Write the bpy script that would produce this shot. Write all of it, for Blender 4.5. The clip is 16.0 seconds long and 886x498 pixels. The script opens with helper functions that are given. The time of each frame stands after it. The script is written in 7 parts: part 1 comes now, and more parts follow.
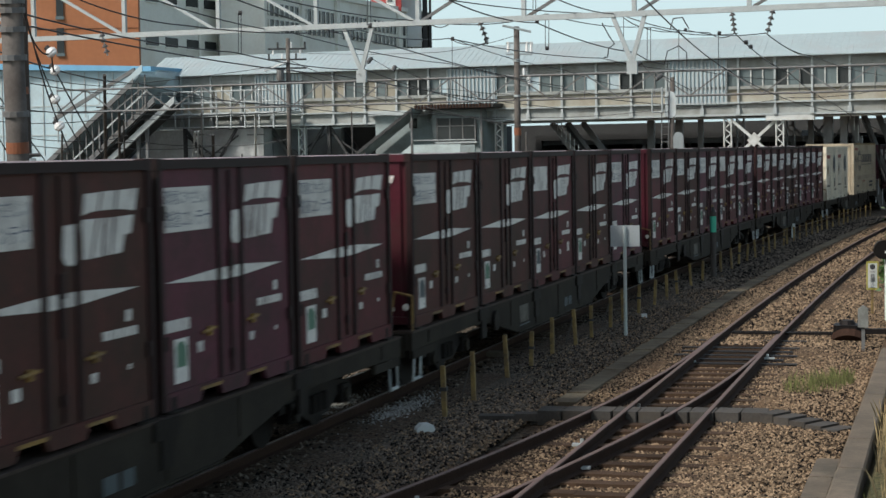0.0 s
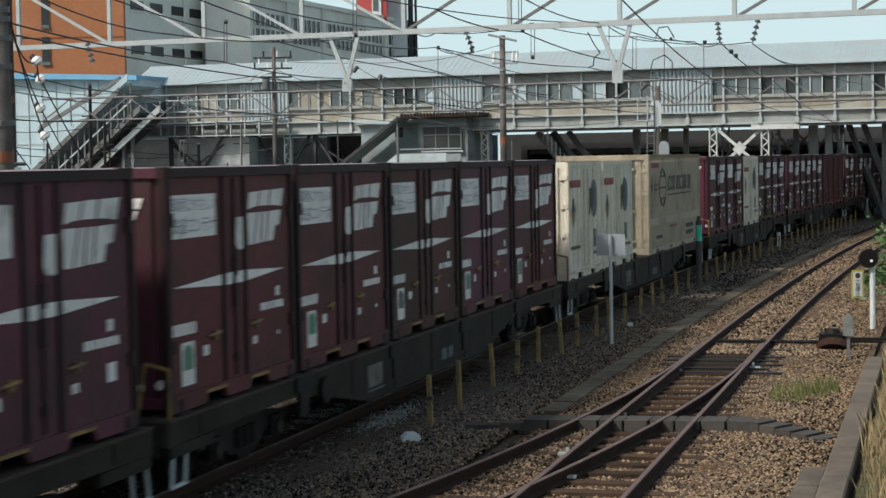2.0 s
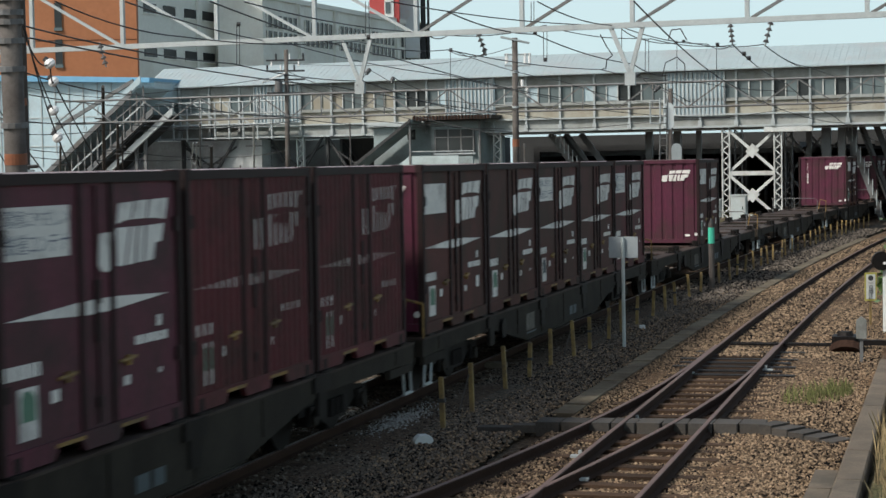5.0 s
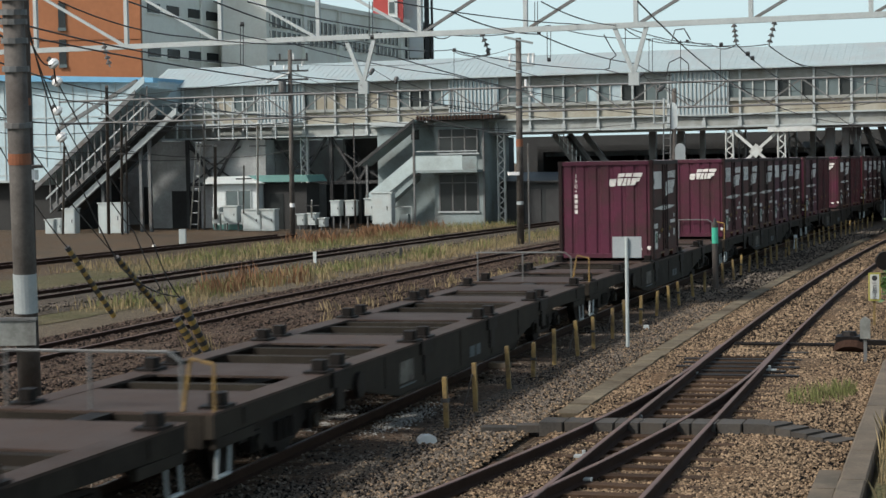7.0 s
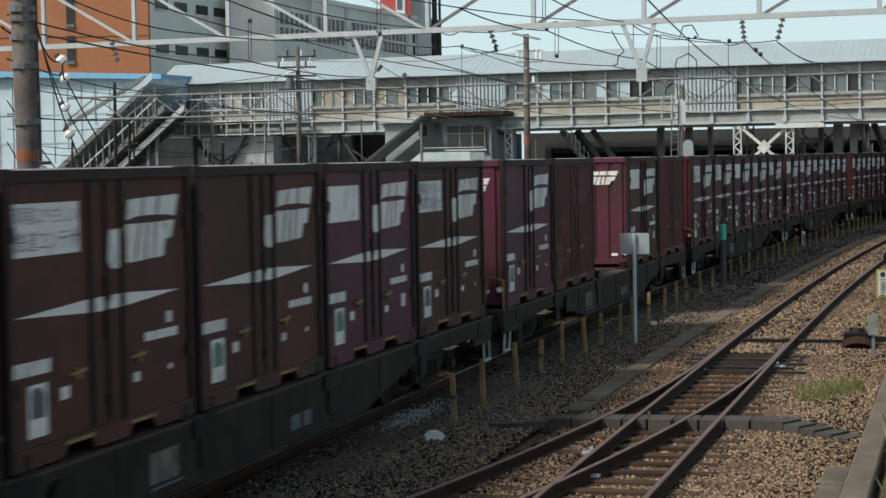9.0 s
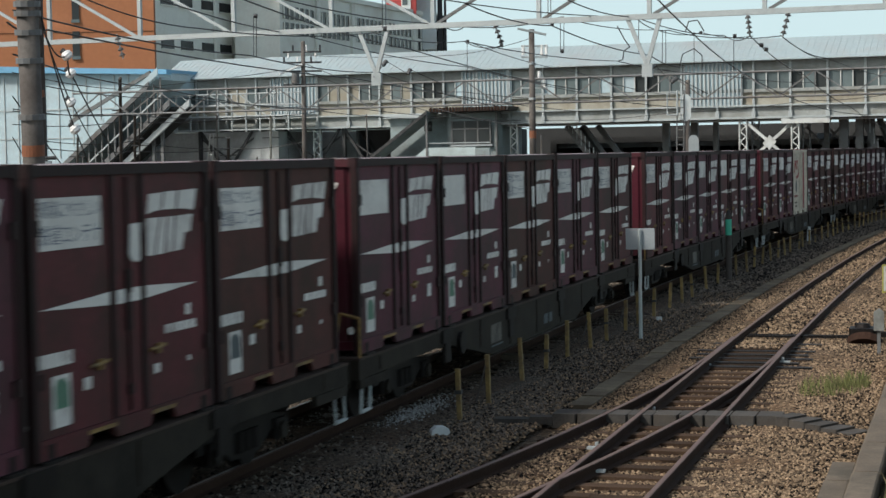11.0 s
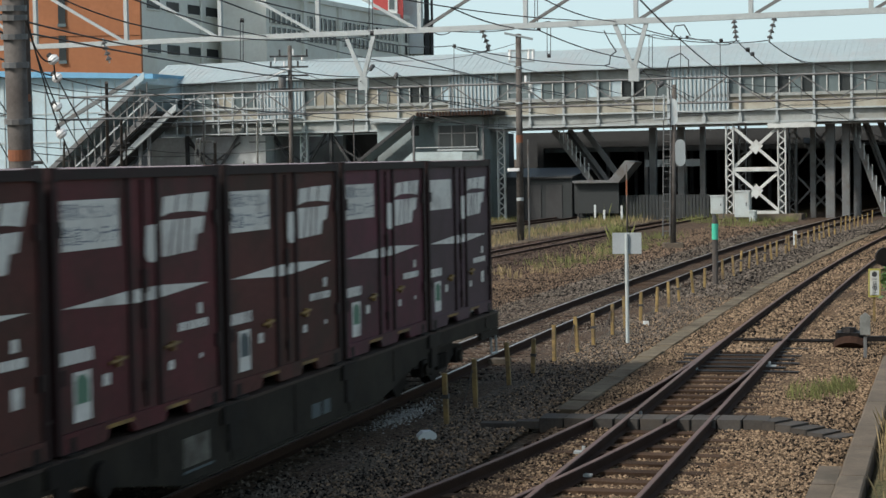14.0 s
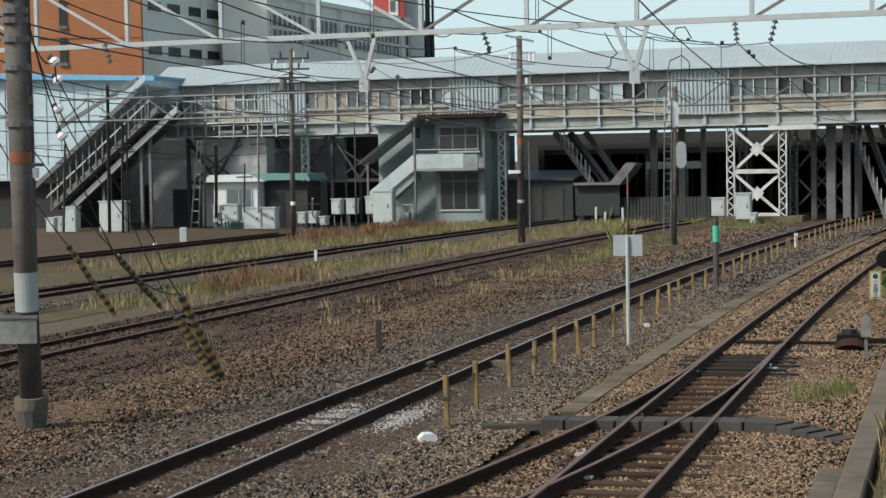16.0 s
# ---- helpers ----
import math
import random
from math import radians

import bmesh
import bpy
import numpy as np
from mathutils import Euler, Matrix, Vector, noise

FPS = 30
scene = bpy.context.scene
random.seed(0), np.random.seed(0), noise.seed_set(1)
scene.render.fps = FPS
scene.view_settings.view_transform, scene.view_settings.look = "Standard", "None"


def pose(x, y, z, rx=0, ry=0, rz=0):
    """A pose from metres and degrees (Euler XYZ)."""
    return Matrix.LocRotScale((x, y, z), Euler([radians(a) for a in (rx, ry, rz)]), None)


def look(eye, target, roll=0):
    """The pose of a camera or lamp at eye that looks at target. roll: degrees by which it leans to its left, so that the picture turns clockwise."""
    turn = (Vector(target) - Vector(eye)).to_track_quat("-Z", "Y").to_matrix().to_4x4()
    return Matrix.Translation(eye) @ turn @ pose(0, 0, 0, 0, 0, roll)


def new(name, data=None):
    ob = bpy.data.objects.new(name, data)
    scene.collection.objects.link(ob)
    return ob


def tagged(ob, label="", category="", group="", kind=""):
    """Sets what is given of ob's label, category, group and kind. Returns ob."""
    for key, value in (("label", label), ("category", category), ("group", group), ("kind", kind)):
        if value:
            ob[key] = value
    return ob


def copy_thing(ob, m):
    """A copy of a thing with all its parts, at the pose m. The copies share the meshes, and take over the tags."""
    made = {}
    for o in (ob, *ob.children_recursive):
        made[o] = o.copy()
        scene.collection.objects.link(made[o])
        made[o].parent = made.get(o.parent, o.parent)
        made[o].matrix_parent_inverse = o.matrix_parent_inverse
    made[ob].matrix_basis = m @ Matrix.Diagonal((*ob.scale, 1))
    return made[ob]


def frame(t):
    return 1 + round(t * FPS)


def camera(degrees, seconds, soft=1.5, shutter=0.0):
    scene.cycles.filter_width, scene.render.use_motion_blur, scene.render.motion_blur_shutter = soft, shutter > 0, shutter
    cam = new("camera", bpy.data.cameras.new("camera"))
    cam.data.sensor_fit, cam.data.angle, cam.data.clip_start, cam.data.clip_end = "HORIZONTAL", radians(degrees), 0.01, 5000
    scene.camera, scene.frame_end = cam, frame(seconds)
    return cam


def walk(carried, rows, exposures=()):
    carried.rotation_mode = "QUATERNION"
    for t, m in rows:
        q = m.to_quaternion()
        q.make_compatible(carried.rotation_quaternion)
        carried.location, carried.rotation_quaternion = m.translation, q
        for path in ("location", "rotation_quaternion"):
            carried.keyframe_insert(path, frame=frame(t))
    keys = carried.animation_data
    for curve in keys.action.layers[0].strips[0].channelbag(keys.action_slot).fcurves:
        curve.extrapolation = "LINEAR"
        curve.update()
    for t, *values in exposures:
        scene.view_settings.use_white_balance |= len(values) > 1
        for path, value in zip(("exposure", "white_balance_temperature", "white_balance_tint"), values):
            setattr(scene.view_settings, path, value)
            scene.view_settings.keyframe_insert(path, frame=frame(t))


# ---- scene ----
# camera: held by hand on a raised spot beside the tracks, it only sways
EYE = Vector((0.0, 0.0, 3.559))
FOCAL, TILT, LEAN = 3217.6, 0.04816, -1.008
cam = camera(27.388, 16.0, 1.5, 0.18)
SWAY = [(0, -4.5, -16.8), (0.5, -15.3, -11.4), (1, -23.0, -6.1), (1.5, -29.8, -3.1), (2, -29.8, -1.5), (2.5, -24.5, 0.0),
        (3, -19.9, 0.8), (3.5, -16.0, 0.8), (4, -13.0, 3.8), (6.5, -3.0, 1.6), (7, -1.5, 3.1), (7.5, 3.1, 3.0), (8, 7.7, 1.5),
        (8.5, 12.3, 0.0), (9, 12.3, -3.1), (11.5, 23.0, -13.8), (12, 20.7, -16.1), (12.5, 10.7, -12.3), (13, 3.9, -8.4),
        (13.5, 1.5, -6.1), (14, -1.5, -3.8), (14.5, 1.5, -2.3), (15, 3.0, -1.5), (15.5, 1.5, -1.5), (16, 0.0, 0.0)]


def aim(right, down):
    yaw, tilt = -right / FOCAL, TILT - down / FOCAL
    return look(EYE, EYE + Vector((math.sin(yaw) * math.cos(tilt), math.cos(yaw) * math.cos(tilt), -math.sin(tilt))), LEAN)


walk(cam, [(t, aim(a, b)) for t, a, b in SWAY])

# light: clear overhead, white haze towards the horizon, soft sun from the far left
scene.view_settings.exposure = 0.3
world = bpy.data.worlds.new("sky")
scene.world = world
world.use_nodes = True
wn = world.node_tree.nodes
sky = wn.new("ShaderNodeTexSky")
sky.sky_type, sky.sun_disc = "NISHITA", False
sky.sun_elevation, sky.sun_rotation = radians(44), radians(-120)
sky.air_density, sky.dust_density, sky.ozone_density = 1.0, 4.0, 1.0
wn["Background"].inputs[1].default_value = 0.1
haze = wn.new("ShaderNodeMix")
haze.data_type = "RGBA"
haze.inputs[7].default_value = (6.9, 9.0, 9.5, 1)
rise, up, thin = wn.new("ShaderNodeTexCoord"), wn.new("ShaderNodeSeparateXYZ"), wn.new("ShaderNodeMapRange")
thin.inputs["From Max"].default_value, thin.inputs["To Min"].default_value, thin.inputs["To Max"].default_value = 0.6, 0.72, 0.1
world.node_tree.links.new(rise.outputs["Generated"], up.inputs[0])
world.node_tree.links.new(up.outputs["Z"], thin.inputs["Value"])
world.node_tree.links.new(thin.outputs[0], haze.inputs[0])
world.node_tree.links.new(sky.outputs[0], haze.inputs[6])
world.node_tree.links.new(haze.outputs[2], wn["Background"].inputs[0])
sun = new("sun", bpy.data.lights.new("sun", "SUN"))
sun.data.energy, sun.data.angle, sun.data.color = 3.1, radians(7), (1.0, 0.965, 0.91)
sun.matrix_world = look((-60, -35, 68), (0, 0, 0))


# materials
def mat(name, color, rough=0.7, metal=0.0, spread=0.25, fine=30.0, coarse=2.0, bump=0.15, dirt=None, dirt_amount=0.4, shift=0.0, island=False,
        stretch=(1, 1, 1), spec=0.5):
    """Procedural paint, metal, wood, stone: grain and stains at two scales, and a shift of tone from piece to piece."""
    m = bpy.data.materials.new(name)
    m.use_nodes = True
    n, ln = m.node_tree.nodes, m.node_tree.links
    b = n["Principled BSDF"]
    b.inputs["Roughness"].default_value, b.inputs["Metallic"].default_value = rough, metal
    b.inputs["Specular IOR Level"].default_value = spec
    co, mp = n.new("ShaderNodeTexCoord"), n.new("ShaderNodeMapping")
    mp.inputs["Scale"].default_value = stretch
    ln.new(co.outputs["Object"], mp.inputs[0])
    if shift or dirt:
        info = n.new("ShaderNodeObjectInfo")
        mv = n.new("ShaderNodeVectorMath")
        mv.operation = "SCALE"
        mv.inputs[0].default_value = (37, 19, 53)
        ln.new(info.outputs["Random"], mv.inputs["Scale"])
        ln.new(mv.outputs[0], mp.inputs["Location"])
    a, c = n.new("ShaderNodeTexNoise"), n.new("ShaderNodeTexNoise")
    a.inputs["Scale"].default_value, a.inputs["Detail"].default_value = fine, 3
    c.inputs["Scale"].default_value, c.inputs["Detail"].default_value = coarse, 4
    ln.new(mp.outputs[0], a.inputs[0]), ln.new(mp.outputs[0], c.inputs[0])
    add = n.new("ShaderNodeMath")
    add.operation = "ADD"
    ln.new(a.outputs[0], add.inputs[0]), ln.new(c.outputs[0], add.inputs[1])
    last = add
    if shift:
        src = n.new("ShaderNodeNewGeometry").outputs["Random Per Island"] if island else info.outputs["Random"]
        ma = n.new("ShaderNodeMath")
        ma.operation = "MULTIPLY_ADD"
        ma.inputs[1].default_value = shift
        ln.new(src, ma.inputs[0]), ln.new(add.outputs[0], ma.inputs[2])
        last = n.new("ShaderNodeMath")
        last.operation = "SUBTRACT"
        last.inputs[1].default_value = shift / 2
        ln.new(ma.outputs[0], last.inputs[0])
    rng = n.new("ShaderNodeMapRange")
    rng.inputs["From Min"].default_value, rng.inputs["From Max"].default_value = 0.55, 1.45
    rng.inputs["To Min"].default_value, rng.inputs["To Max"].default_value = 1 - spread, 1 + spread
    rng.clamp = False
    ln.new(last.outputs[0], rng.inputs[0])
    mul = n.new("ShaderNodeVectorMath")
    mul.operation = "SCALE"
    mul.inputs[0].default_value = color[:3]
    ln.new(rng.outputs[0], mul.inputs["Scale"])
    out = mul.outputs[0]
    if dirt:
        d = n.new("ShaderNodeTexNoise")
        d.inputs["Scale"].default_value, d.inputs["Detail"].default_value, d.inputs["Roughness"].default_value = coarse * 0.7, 6, 0.7
        ln.new(mp.outputs[0], d.inputs[0])
        dr = n.new("ShaderNodeMapRange")
        dr.inputs["From Min"].default_value, dr.inputs["From Max"].default_value = 0.62 - dirt_amount * 0.5, 0.75 - dirt_amount * 0.2
        ln.new(d.outputs[0], dr.inputs[0])
        mx = n.new("ShaderNodeMix")
        mx.data_type = "RGBA"
        mx.inputs[7].default_value = (*dirt, 1)
        ln.new(dr.outputs[0], mx.inputs[0]), ln.new(out, mx.inputs[6])
        out = mx.outputs[2]
    ln.new(out, b.inputs["Base Color"])
    if bump:
        bp = n.new("ShaderNodeBump")
        bp.inputs["Strength"].default_value, bp.inputs["Distance"].default_value = bump, 0.02
        ln.new(a.outputs[0], bp.inputs["Height"]), ln.new(bp.outputs[0], b.inputs["Normal"])
    return m


PURPLE = mat("purple_paint", (0.076, 0.0165, 0.034), 0.5, spread=0.22, fine=14, coarse=1.2, bump=0.04, dirt=(0.046, 0.022, 0.022), dirt_amount=0.35, shift=0.3, spec=0.25)
CRIMSON = mat("crimson_paint", (0.058, 0.0075, 0.015), 0.5, spread=0.22, fine=14, coarse=1.2, bump=0.04, dirt=(0.048, 0.018, 0.018), dirt_amount=0.3, shift=0.3, spec=0.25)
BROWN = mat("dirty_red_brown_paint", (0.104, 0.024, 0.029), 0.6, spread=0.25, fine=14, coarse=1.2, bump=0.05, dirt=(0.044, 0.023, 0.019), dirt_amount=0.42, shift=0.25, spec=0.2)
PLUM = mat("dirty_plum_paint", (0.104, 0.029, 0.044), 0.6, spread=0.25, fine=14, coarse=1.2, bump=0.05, dirt=(0.046, 0.026, 0.027), dirt_amount=0.42, shift=0.25, spec=0.2)
UMBER = mat("sooty_umber_paint", (0.088, 0.029, 0.025), 0.65, spread=0.28, fine=14, coarse=1.2, bump=0.05, dirt=(0.044, 0.026, 0.019), dirt_amount=0.5, shift=0.25, spec=0.2)
FADED = mat("faded_mauve_paint", (0.085, 0.05, 0.062), 0.6, spread=0.2, fine=14, coarse=1.2, bump=0.05, dirt=(0.054, 0.036, 0.039), dirt_amount=0.4, shift=0.2, spec=0.2)
RIM = mat("grimy_frame_paint", (0.022, 0.008, 0.009), 0.6, spread=0.3, fine=16, coarse=2, bump=0.06, dirt=(0.015, 0.010, 0.009), dirt_amount=0.5, shift=0.4, spec=0.2)
WHITE = mat("white_marking", (0.68, 0.66, 0.62), 0.6, spread=0.14, fine=20, coarse=2.5, bump=0, dirt=(0.36, 0.33, 0.31), dirt_amount=0.22, shift=0.4)
CREAM = mat("cream_paint", (0.36, 0.305, 0.22), 0.5, spread=0.12, fine=14, coarse=1.5, bump=0.03, dirt=(0.186, 0.149, 0.099), dirt_amount=0.25, shift=0.1)
IVORY = mat("ivory_paint", (0.61, 0.555, 0.445), 0.5, spread=0.12, fine=14, coarse=1.5, bump=0.03, dirt=(0.36, 0.31, 0.23), dirt_amount=0.22, shift=0.1)
TEAL = mat("teal_marking", (0.060, 0.080, 0.088), 0.6, spread=0.15, bump=0)
BLACK = mat("black_marking", (0.03, 0.03, 0.032), 0.6, spread=0.2, bump=0)
REDMARK = mat("red_marking", (0.23, 0.055, 0.045), 0.6, spread=0.15, bump=0)
REDBAND = mat("faded_red_paint", (0.30, 0.035, 0.035), 0.55, spread=0.18, bump=0)
GREENMARK = mat("green_marking", (0.080, 0.180, 0.120), 0.6, spread=0.15, bump=0)
OCHRE = mat("ochre_paint", (0.252, 0.150, 0.036), 0.6, spread=0.3, fine=25, coarse=4, bump=0.05, dirt=(0.060, 0.042, 0.024), dirt_amount=0.4)
ORANGE = mat("orange_paint", (0.20, 0.068, 0.028), 0.6, spread=0.2, bump=0)
FRAME = mat("grimy_wagon_steel", (0.018, 0.0145, 0.011), 0.7, 0.0, spread=0.35, fine=18, coarse=2, bump=0.1, dirt=(0.032, 0.027, 0.020), dirt_amount=0.4, shift=0.6, spec=0.15)
DECK = mat("rusty_deck_steel", (0.047, 0.031, 0.024), 0.65, 0.1, spread=0.4, fine=18, coarse=1.8, bump=0.12, dirt=(0.060, 0.046, 0.040), dirt_amount=0.4, shift=0.4, spec=0.2)
BOGIE = mat("greasy_bogie_steel", (0.010, 0.008, 0.007), 0.6, 0.3, spread=0.4, bump=0.1, spec=0.2)
RAILTOP = mat("polished_rail_head", (0.36, 0.35, 0.34), 0.38, 0.8, spread=0.2, fine=30, coarse=3, bump=0.02)
RAILBROWN = mat("worn_brown_rail_head", (0.115, 0.072, 0.060), 0.65, 0.1, spread=0.3, fine=30, coarse=3, bump=0.03)
RAILRUST = mat("rusty_rail_web", (0.034, 0.018, 0.012), 0.9, spec=0.15, spread=0.4, fine=30, coarse=2, bump=0.1)
SLEEPER = mat("weathered_sleeper", (0.048, 0.030, 0.019), 0.95, spec=0.15, spread=0.4, fine=40, coarse=3, bump=0.3, shift=0.6)
CONCRETE = mat("weathered_concrete", (0.132, 0.107, 0.081), 0.9, spread=0.25, fine=25, coarse=1.5, bump=0.2, dirt=(0.077, 0.068, 0.054), dirt_amount=0.35, shift=0.3, spec=0.2)
RUBBER = mat("dark_duct_cover", (0.052, 0.048, 0.043), 0.8, spread=0.35, fine=25, coarse=3, bump=0.15, dirt=(0.066, 0.055, 0.044), dirt_amount=0.3, shift=0.5, spec=0.2)
PALE = mat("pale_grey_paint", (0.475, 0.494, 0.475), 0.6, spread=0.14, fine=12, coarse=0.9, bump=0.04, dirt=(0.285, 0.275, 0.247), dirt_amount=0.3)
PALEBLUE = mat("pale_blue_cladding", (0.36, 0.465, 0.50), 0.5, spread=0.12, fine=10, coarse=0.8, bump=0.03, dirt=(0.32, 0.38, 0.40), dirt_amount=0.3)
WALLCREAM = mat("stained_cream_panel", (0.29, 0.28, 0.23), 0.75, spread=0.14, fine=12, coarse=0.9, bump=0.04, dirt=(0.21, 0.18, 0.13), dirt_amount=0.4, shift=0.2)
STEELGREY = mat("painted_grey_steel", (0.115, 0.12, 0.12), 0.6, spread=0.2, fine=20, coarse=2, bump=0.05, dirt=(0.084, 0.070, 0.059), dirt_amount=0.3)
GALV = mat("galvanised_steel", (0.36, 0.39, 0.39), 0.5, 0.35, spread=0.15, fine=25, coarse=3, bump=0.05)
DARKSTEEL = mat("dark_steel", (0.035, 0.035, 0.035), 0.6, 0.2, spread=0.3, bump=0.05)
ROOFSHEET = mat("grey_roof_sheet", (0.30, 0.365, 0.375), 0.55, 0.1, spread=0.12, fine=6, coarse=0.5, bump=0.02, dirt=(0.30, 0.32, 0.32), dirt_amount=0.3)
# dark sheet of sheds and fence, also the shade colour of the bridge bay
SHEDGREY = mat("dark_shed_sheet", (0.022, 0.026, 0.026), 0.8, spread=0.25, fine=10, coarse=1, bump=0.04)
# near-black base colour that carries the shade of undersides and openings
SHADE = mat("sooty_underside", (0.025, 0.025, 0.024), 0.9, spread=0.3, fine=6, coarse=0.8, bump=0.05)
POLE = mat("stained_concrete_pole", (0.098, 0.088, 0.078), 0.85, spread=0.3, fine=25, coarse=2, bump=0.1, dirt=(0.049, 0.039, 0.033), dirt_amount=0.4)
WOODPOLE = mat("dark_pole", (0.060, 0.051, 0.045), 0.85, spread=0.35, fine=30, coarse=2, bump=0.15, stretch=(1, 1, 0.15))
PORCELAIN = mat("white_porcelain", (0.75, 0.75, 0.73), 0.25, spread=0.08, bump=0)
WIRE = mat("weathered_wire", (0.045, 0.045, 0.045), 0.6, 0.3, spread=0.2, bump=0)
ORANGEWALL = mat("terracotta_cladding", (0.33, 0.125, 0.05), 0.75, spread=0.12, fine=3, coarse=0.25, bump=0.02, dirt=(0.42, 0.16, 0.07), dirt_amount=0.2)
BEIGEWALL = mat("beige_render", (0.70, 0.715, 0.65), 0.8, spread=0.08, fine=4, coarse=0.2, bump=0.03, dirt=(0.56, 0.54, 0.47), dirt_amount=0.3)
DARKGLASS = mat("dark_window_glass", (0.030, 0.034, 0.034), 0.2, spec=0.25, spread=0.3, fine=1, coarse=0.3, bump=0, shift=0.6)
PALEGLASS = mat("curtained_window_glass", (0.095, 0.12, 0.122), 0.15, spread=0.3, fine=1.5, coarse=0.5, bump=0, shift=0.6)
BLUEPAINT = mat("blue_fascia_paint", (0.12, 0.30, 0.45), 0.6, spread=0.12, bump=0.02)
REDPAINT = mat("red_cladding", (0.35, 0.05, 0.045), 0.6, spread=0.12, bump=0.02)
GREENROOF = mat("green_roof_paint", (0.10, 0.22, 0.20), 0.6, spread=0.15, bump=0.03)
SIGNGREEN = mat("turquoise_paint", (0.05, 0.42, 0.28), 0.5, spread=0.12, bump=0)
YELLOW = mat("yellow_paint", (0.34, 0.31, 0.06), 0.5, spread=0.1, bump=0)
POSTWOOD = mat("yellowed_post_paint", (0.245, 0.166, 0.054), 0.75, spread=0.35, fine=30, coarse=5, bump=0.1, dirt=(0.094, 0.065, 0.036), dirt_amount=0.45, shift=0.5)
DRYGRASS = mat("dry_grass", (0.24, 0.185, 0.095), 0.9, spread=0.35, fine=8, coarse=0.6, bump=0, shift=0.7, island=True)
GREENGRASS = mat("green_grass", (0.13, 0.14, 0.045), 0.9, spread=0.35, fine=8, coarse=0.6, bump=0, shift=0.7, island=True)
REDGRASS = mat("russet_grass", (0.165, 0.083, 0.039), 0.9, spread=0.35, fine=8, coarse=0.6, bump=0, shift=0.7, island=True)
LEAF = mat("green_leaf", (0.048, 0.104, 0.024), 0.6, spread=0.35, fine=8, coarse=1, bump=0, shift=0.7, island=True)
STONE_BROWN = mat("brown_ballast_stone", (0.132, 0.094, 0.060), 0.9, spread=0.62, fine=25, coarse=0.35, bump=0.1, shift=1.9, island=True, spec=0.2)
STONE_YARD = mat("dull_yard_stone", (0.094, 0.066, 0.045), 0.9, spread=0.62, fine=25, coarse=0.35, bump=0.1, shift=1.9, island=True, spec=0.2)
STONE_DARK = mat("dark_rusty_stone", (0.050, 0.035, 0.027), 0.9, spread=0.62, fine=25, coarse=0.35, bump=0.1, shift=1.9, island=True, spec=0.2)
STONE_GREY = mat("grey_ballast_stone", (0.080, 0.067, 0.054), 0.9, spread=0.62, fine=25, coarse=0.35, bump=0.1, shift=1.9, island=True, spec=0.2)


def gravel(name, c1, c2, c3, patch, size=22.0):
    """Loose stone seen as a surface: cells of single stones, with patches of another colour."""
    m = bpy.data.materials.new(name)
    m.use_nodes = True
    n, ln = m.node_tree.nodes, m.node_tree.links
    b = n["Principled BSDF"]
    b.inputs["Roughness"].default_value = 0.95
    b.inputs["Specular IOR Level"].default_value = 0.2
    co = n.new("ShaderNodeTexCoord")
    v = n.new("ShaderNodeTexVoronoi")
    v.inputs["Scale"].default_value = size
    p = n.new("ShaderNodeTexNoise")
    p.inputs["Scale"].default_value, p.inputs["Detail"].default_value = patch, 5
    ln.new(co.outputs["Object"], v.inputs["Vector"]), ln.new(co.outputs["Object"], p.inputs["Vector"])
    sep = n.new("ShaderNodeSeparateColor")
    ln.new(v.outputs["Color"], sep.inputs[0])
    r = n.new("ShaderNodeValToRGB")
    r.color_ramp.elements[0].position, r.color_ramp.elements[0].color = 0.38, (*c1, 1)
    r.color_ramp.elements[1].position, r.color_ramp.elements[1].color = 0.62, (*c2, 1)
    ln.new(p.outputs[0], r.inputs[0])
    mx = n.new("ShaderNodeMix")
    mx.data_type = "RGBA"
    mx.inputs[7].default_value = (*c3, 1)
    thr = n.new("ShaderNodeMapRange")
    thr.inputs["From Min"].default_value, thr.inputs["From Max"].default_value = 0.55, 0.95
    thr.inputs["To Max"].default_value = 0.7
    ln.new(sep.outputs[0], thr.inputs[0]), ln.new(thr.outputs[0], mx.inputs[0]), ln.new(r.outputs[0], mx.inputs[6])
    tone = n.new("ShaderNodeMapRange")
    tone.inputs["To Min"].default_value, tone.inputs["To Max"].default_value = 0.45, 1.35
    ln.new(sep.outputs[1], tone.inputs[0])
    sc = n.new("ShaderNodeVectorMath")
    sc.operation = "SCALE"
    ln.new(mx.outputs[2], sc.inputs[0]), ln.new(tone.outputs[0], sc.inputs["Scale"])
    ln.new(sc.outputs[0], b.inputs["Base Color"])
    bp = n.new("ShaderNodeBump")
    bp.invert = True
    bp.inputs["Strength"].default_value, bp.inputs["Distance"].default_value = 0.9, 0.04
    ln.new(v.outputs["Distance"], bp.inputs["Height"]), ln.new(bp.outputs[0], b.inputs["Normal"])
    return m


GROUND = gravel("gravel_and_earth", (0.092, 0.059, 0.034), (0.076, 0.059, 0.040), (0.112, 0.091, 0.069), 0.35)
BALLAST_BROWN = gravel("brown_ballast", (0.120, 0.070, 0.035), (0.096, 0.067, 0.042), (0.160, 0.110, 0.069), 0.5)
BALLAST_GREY = gravel("grey_ballast", (0.074, 0.059, 0.043), (0.078, 0.065, 0.050), (0.120, 0.104, 0.086), 0.5)
BALLAST_DARK = gravel("dark_ballast", (0.066, 0.040, 0.024), (0.072, 0.050, 0.034), (0.112, 0.086, 0.064), 0.6)
SAND = gravel("sandy_path", (0.132, 0.106, 0.074), (0.120, 0.096, 0.064), (0.160, 0.132, 0.100), 0.6, 40)
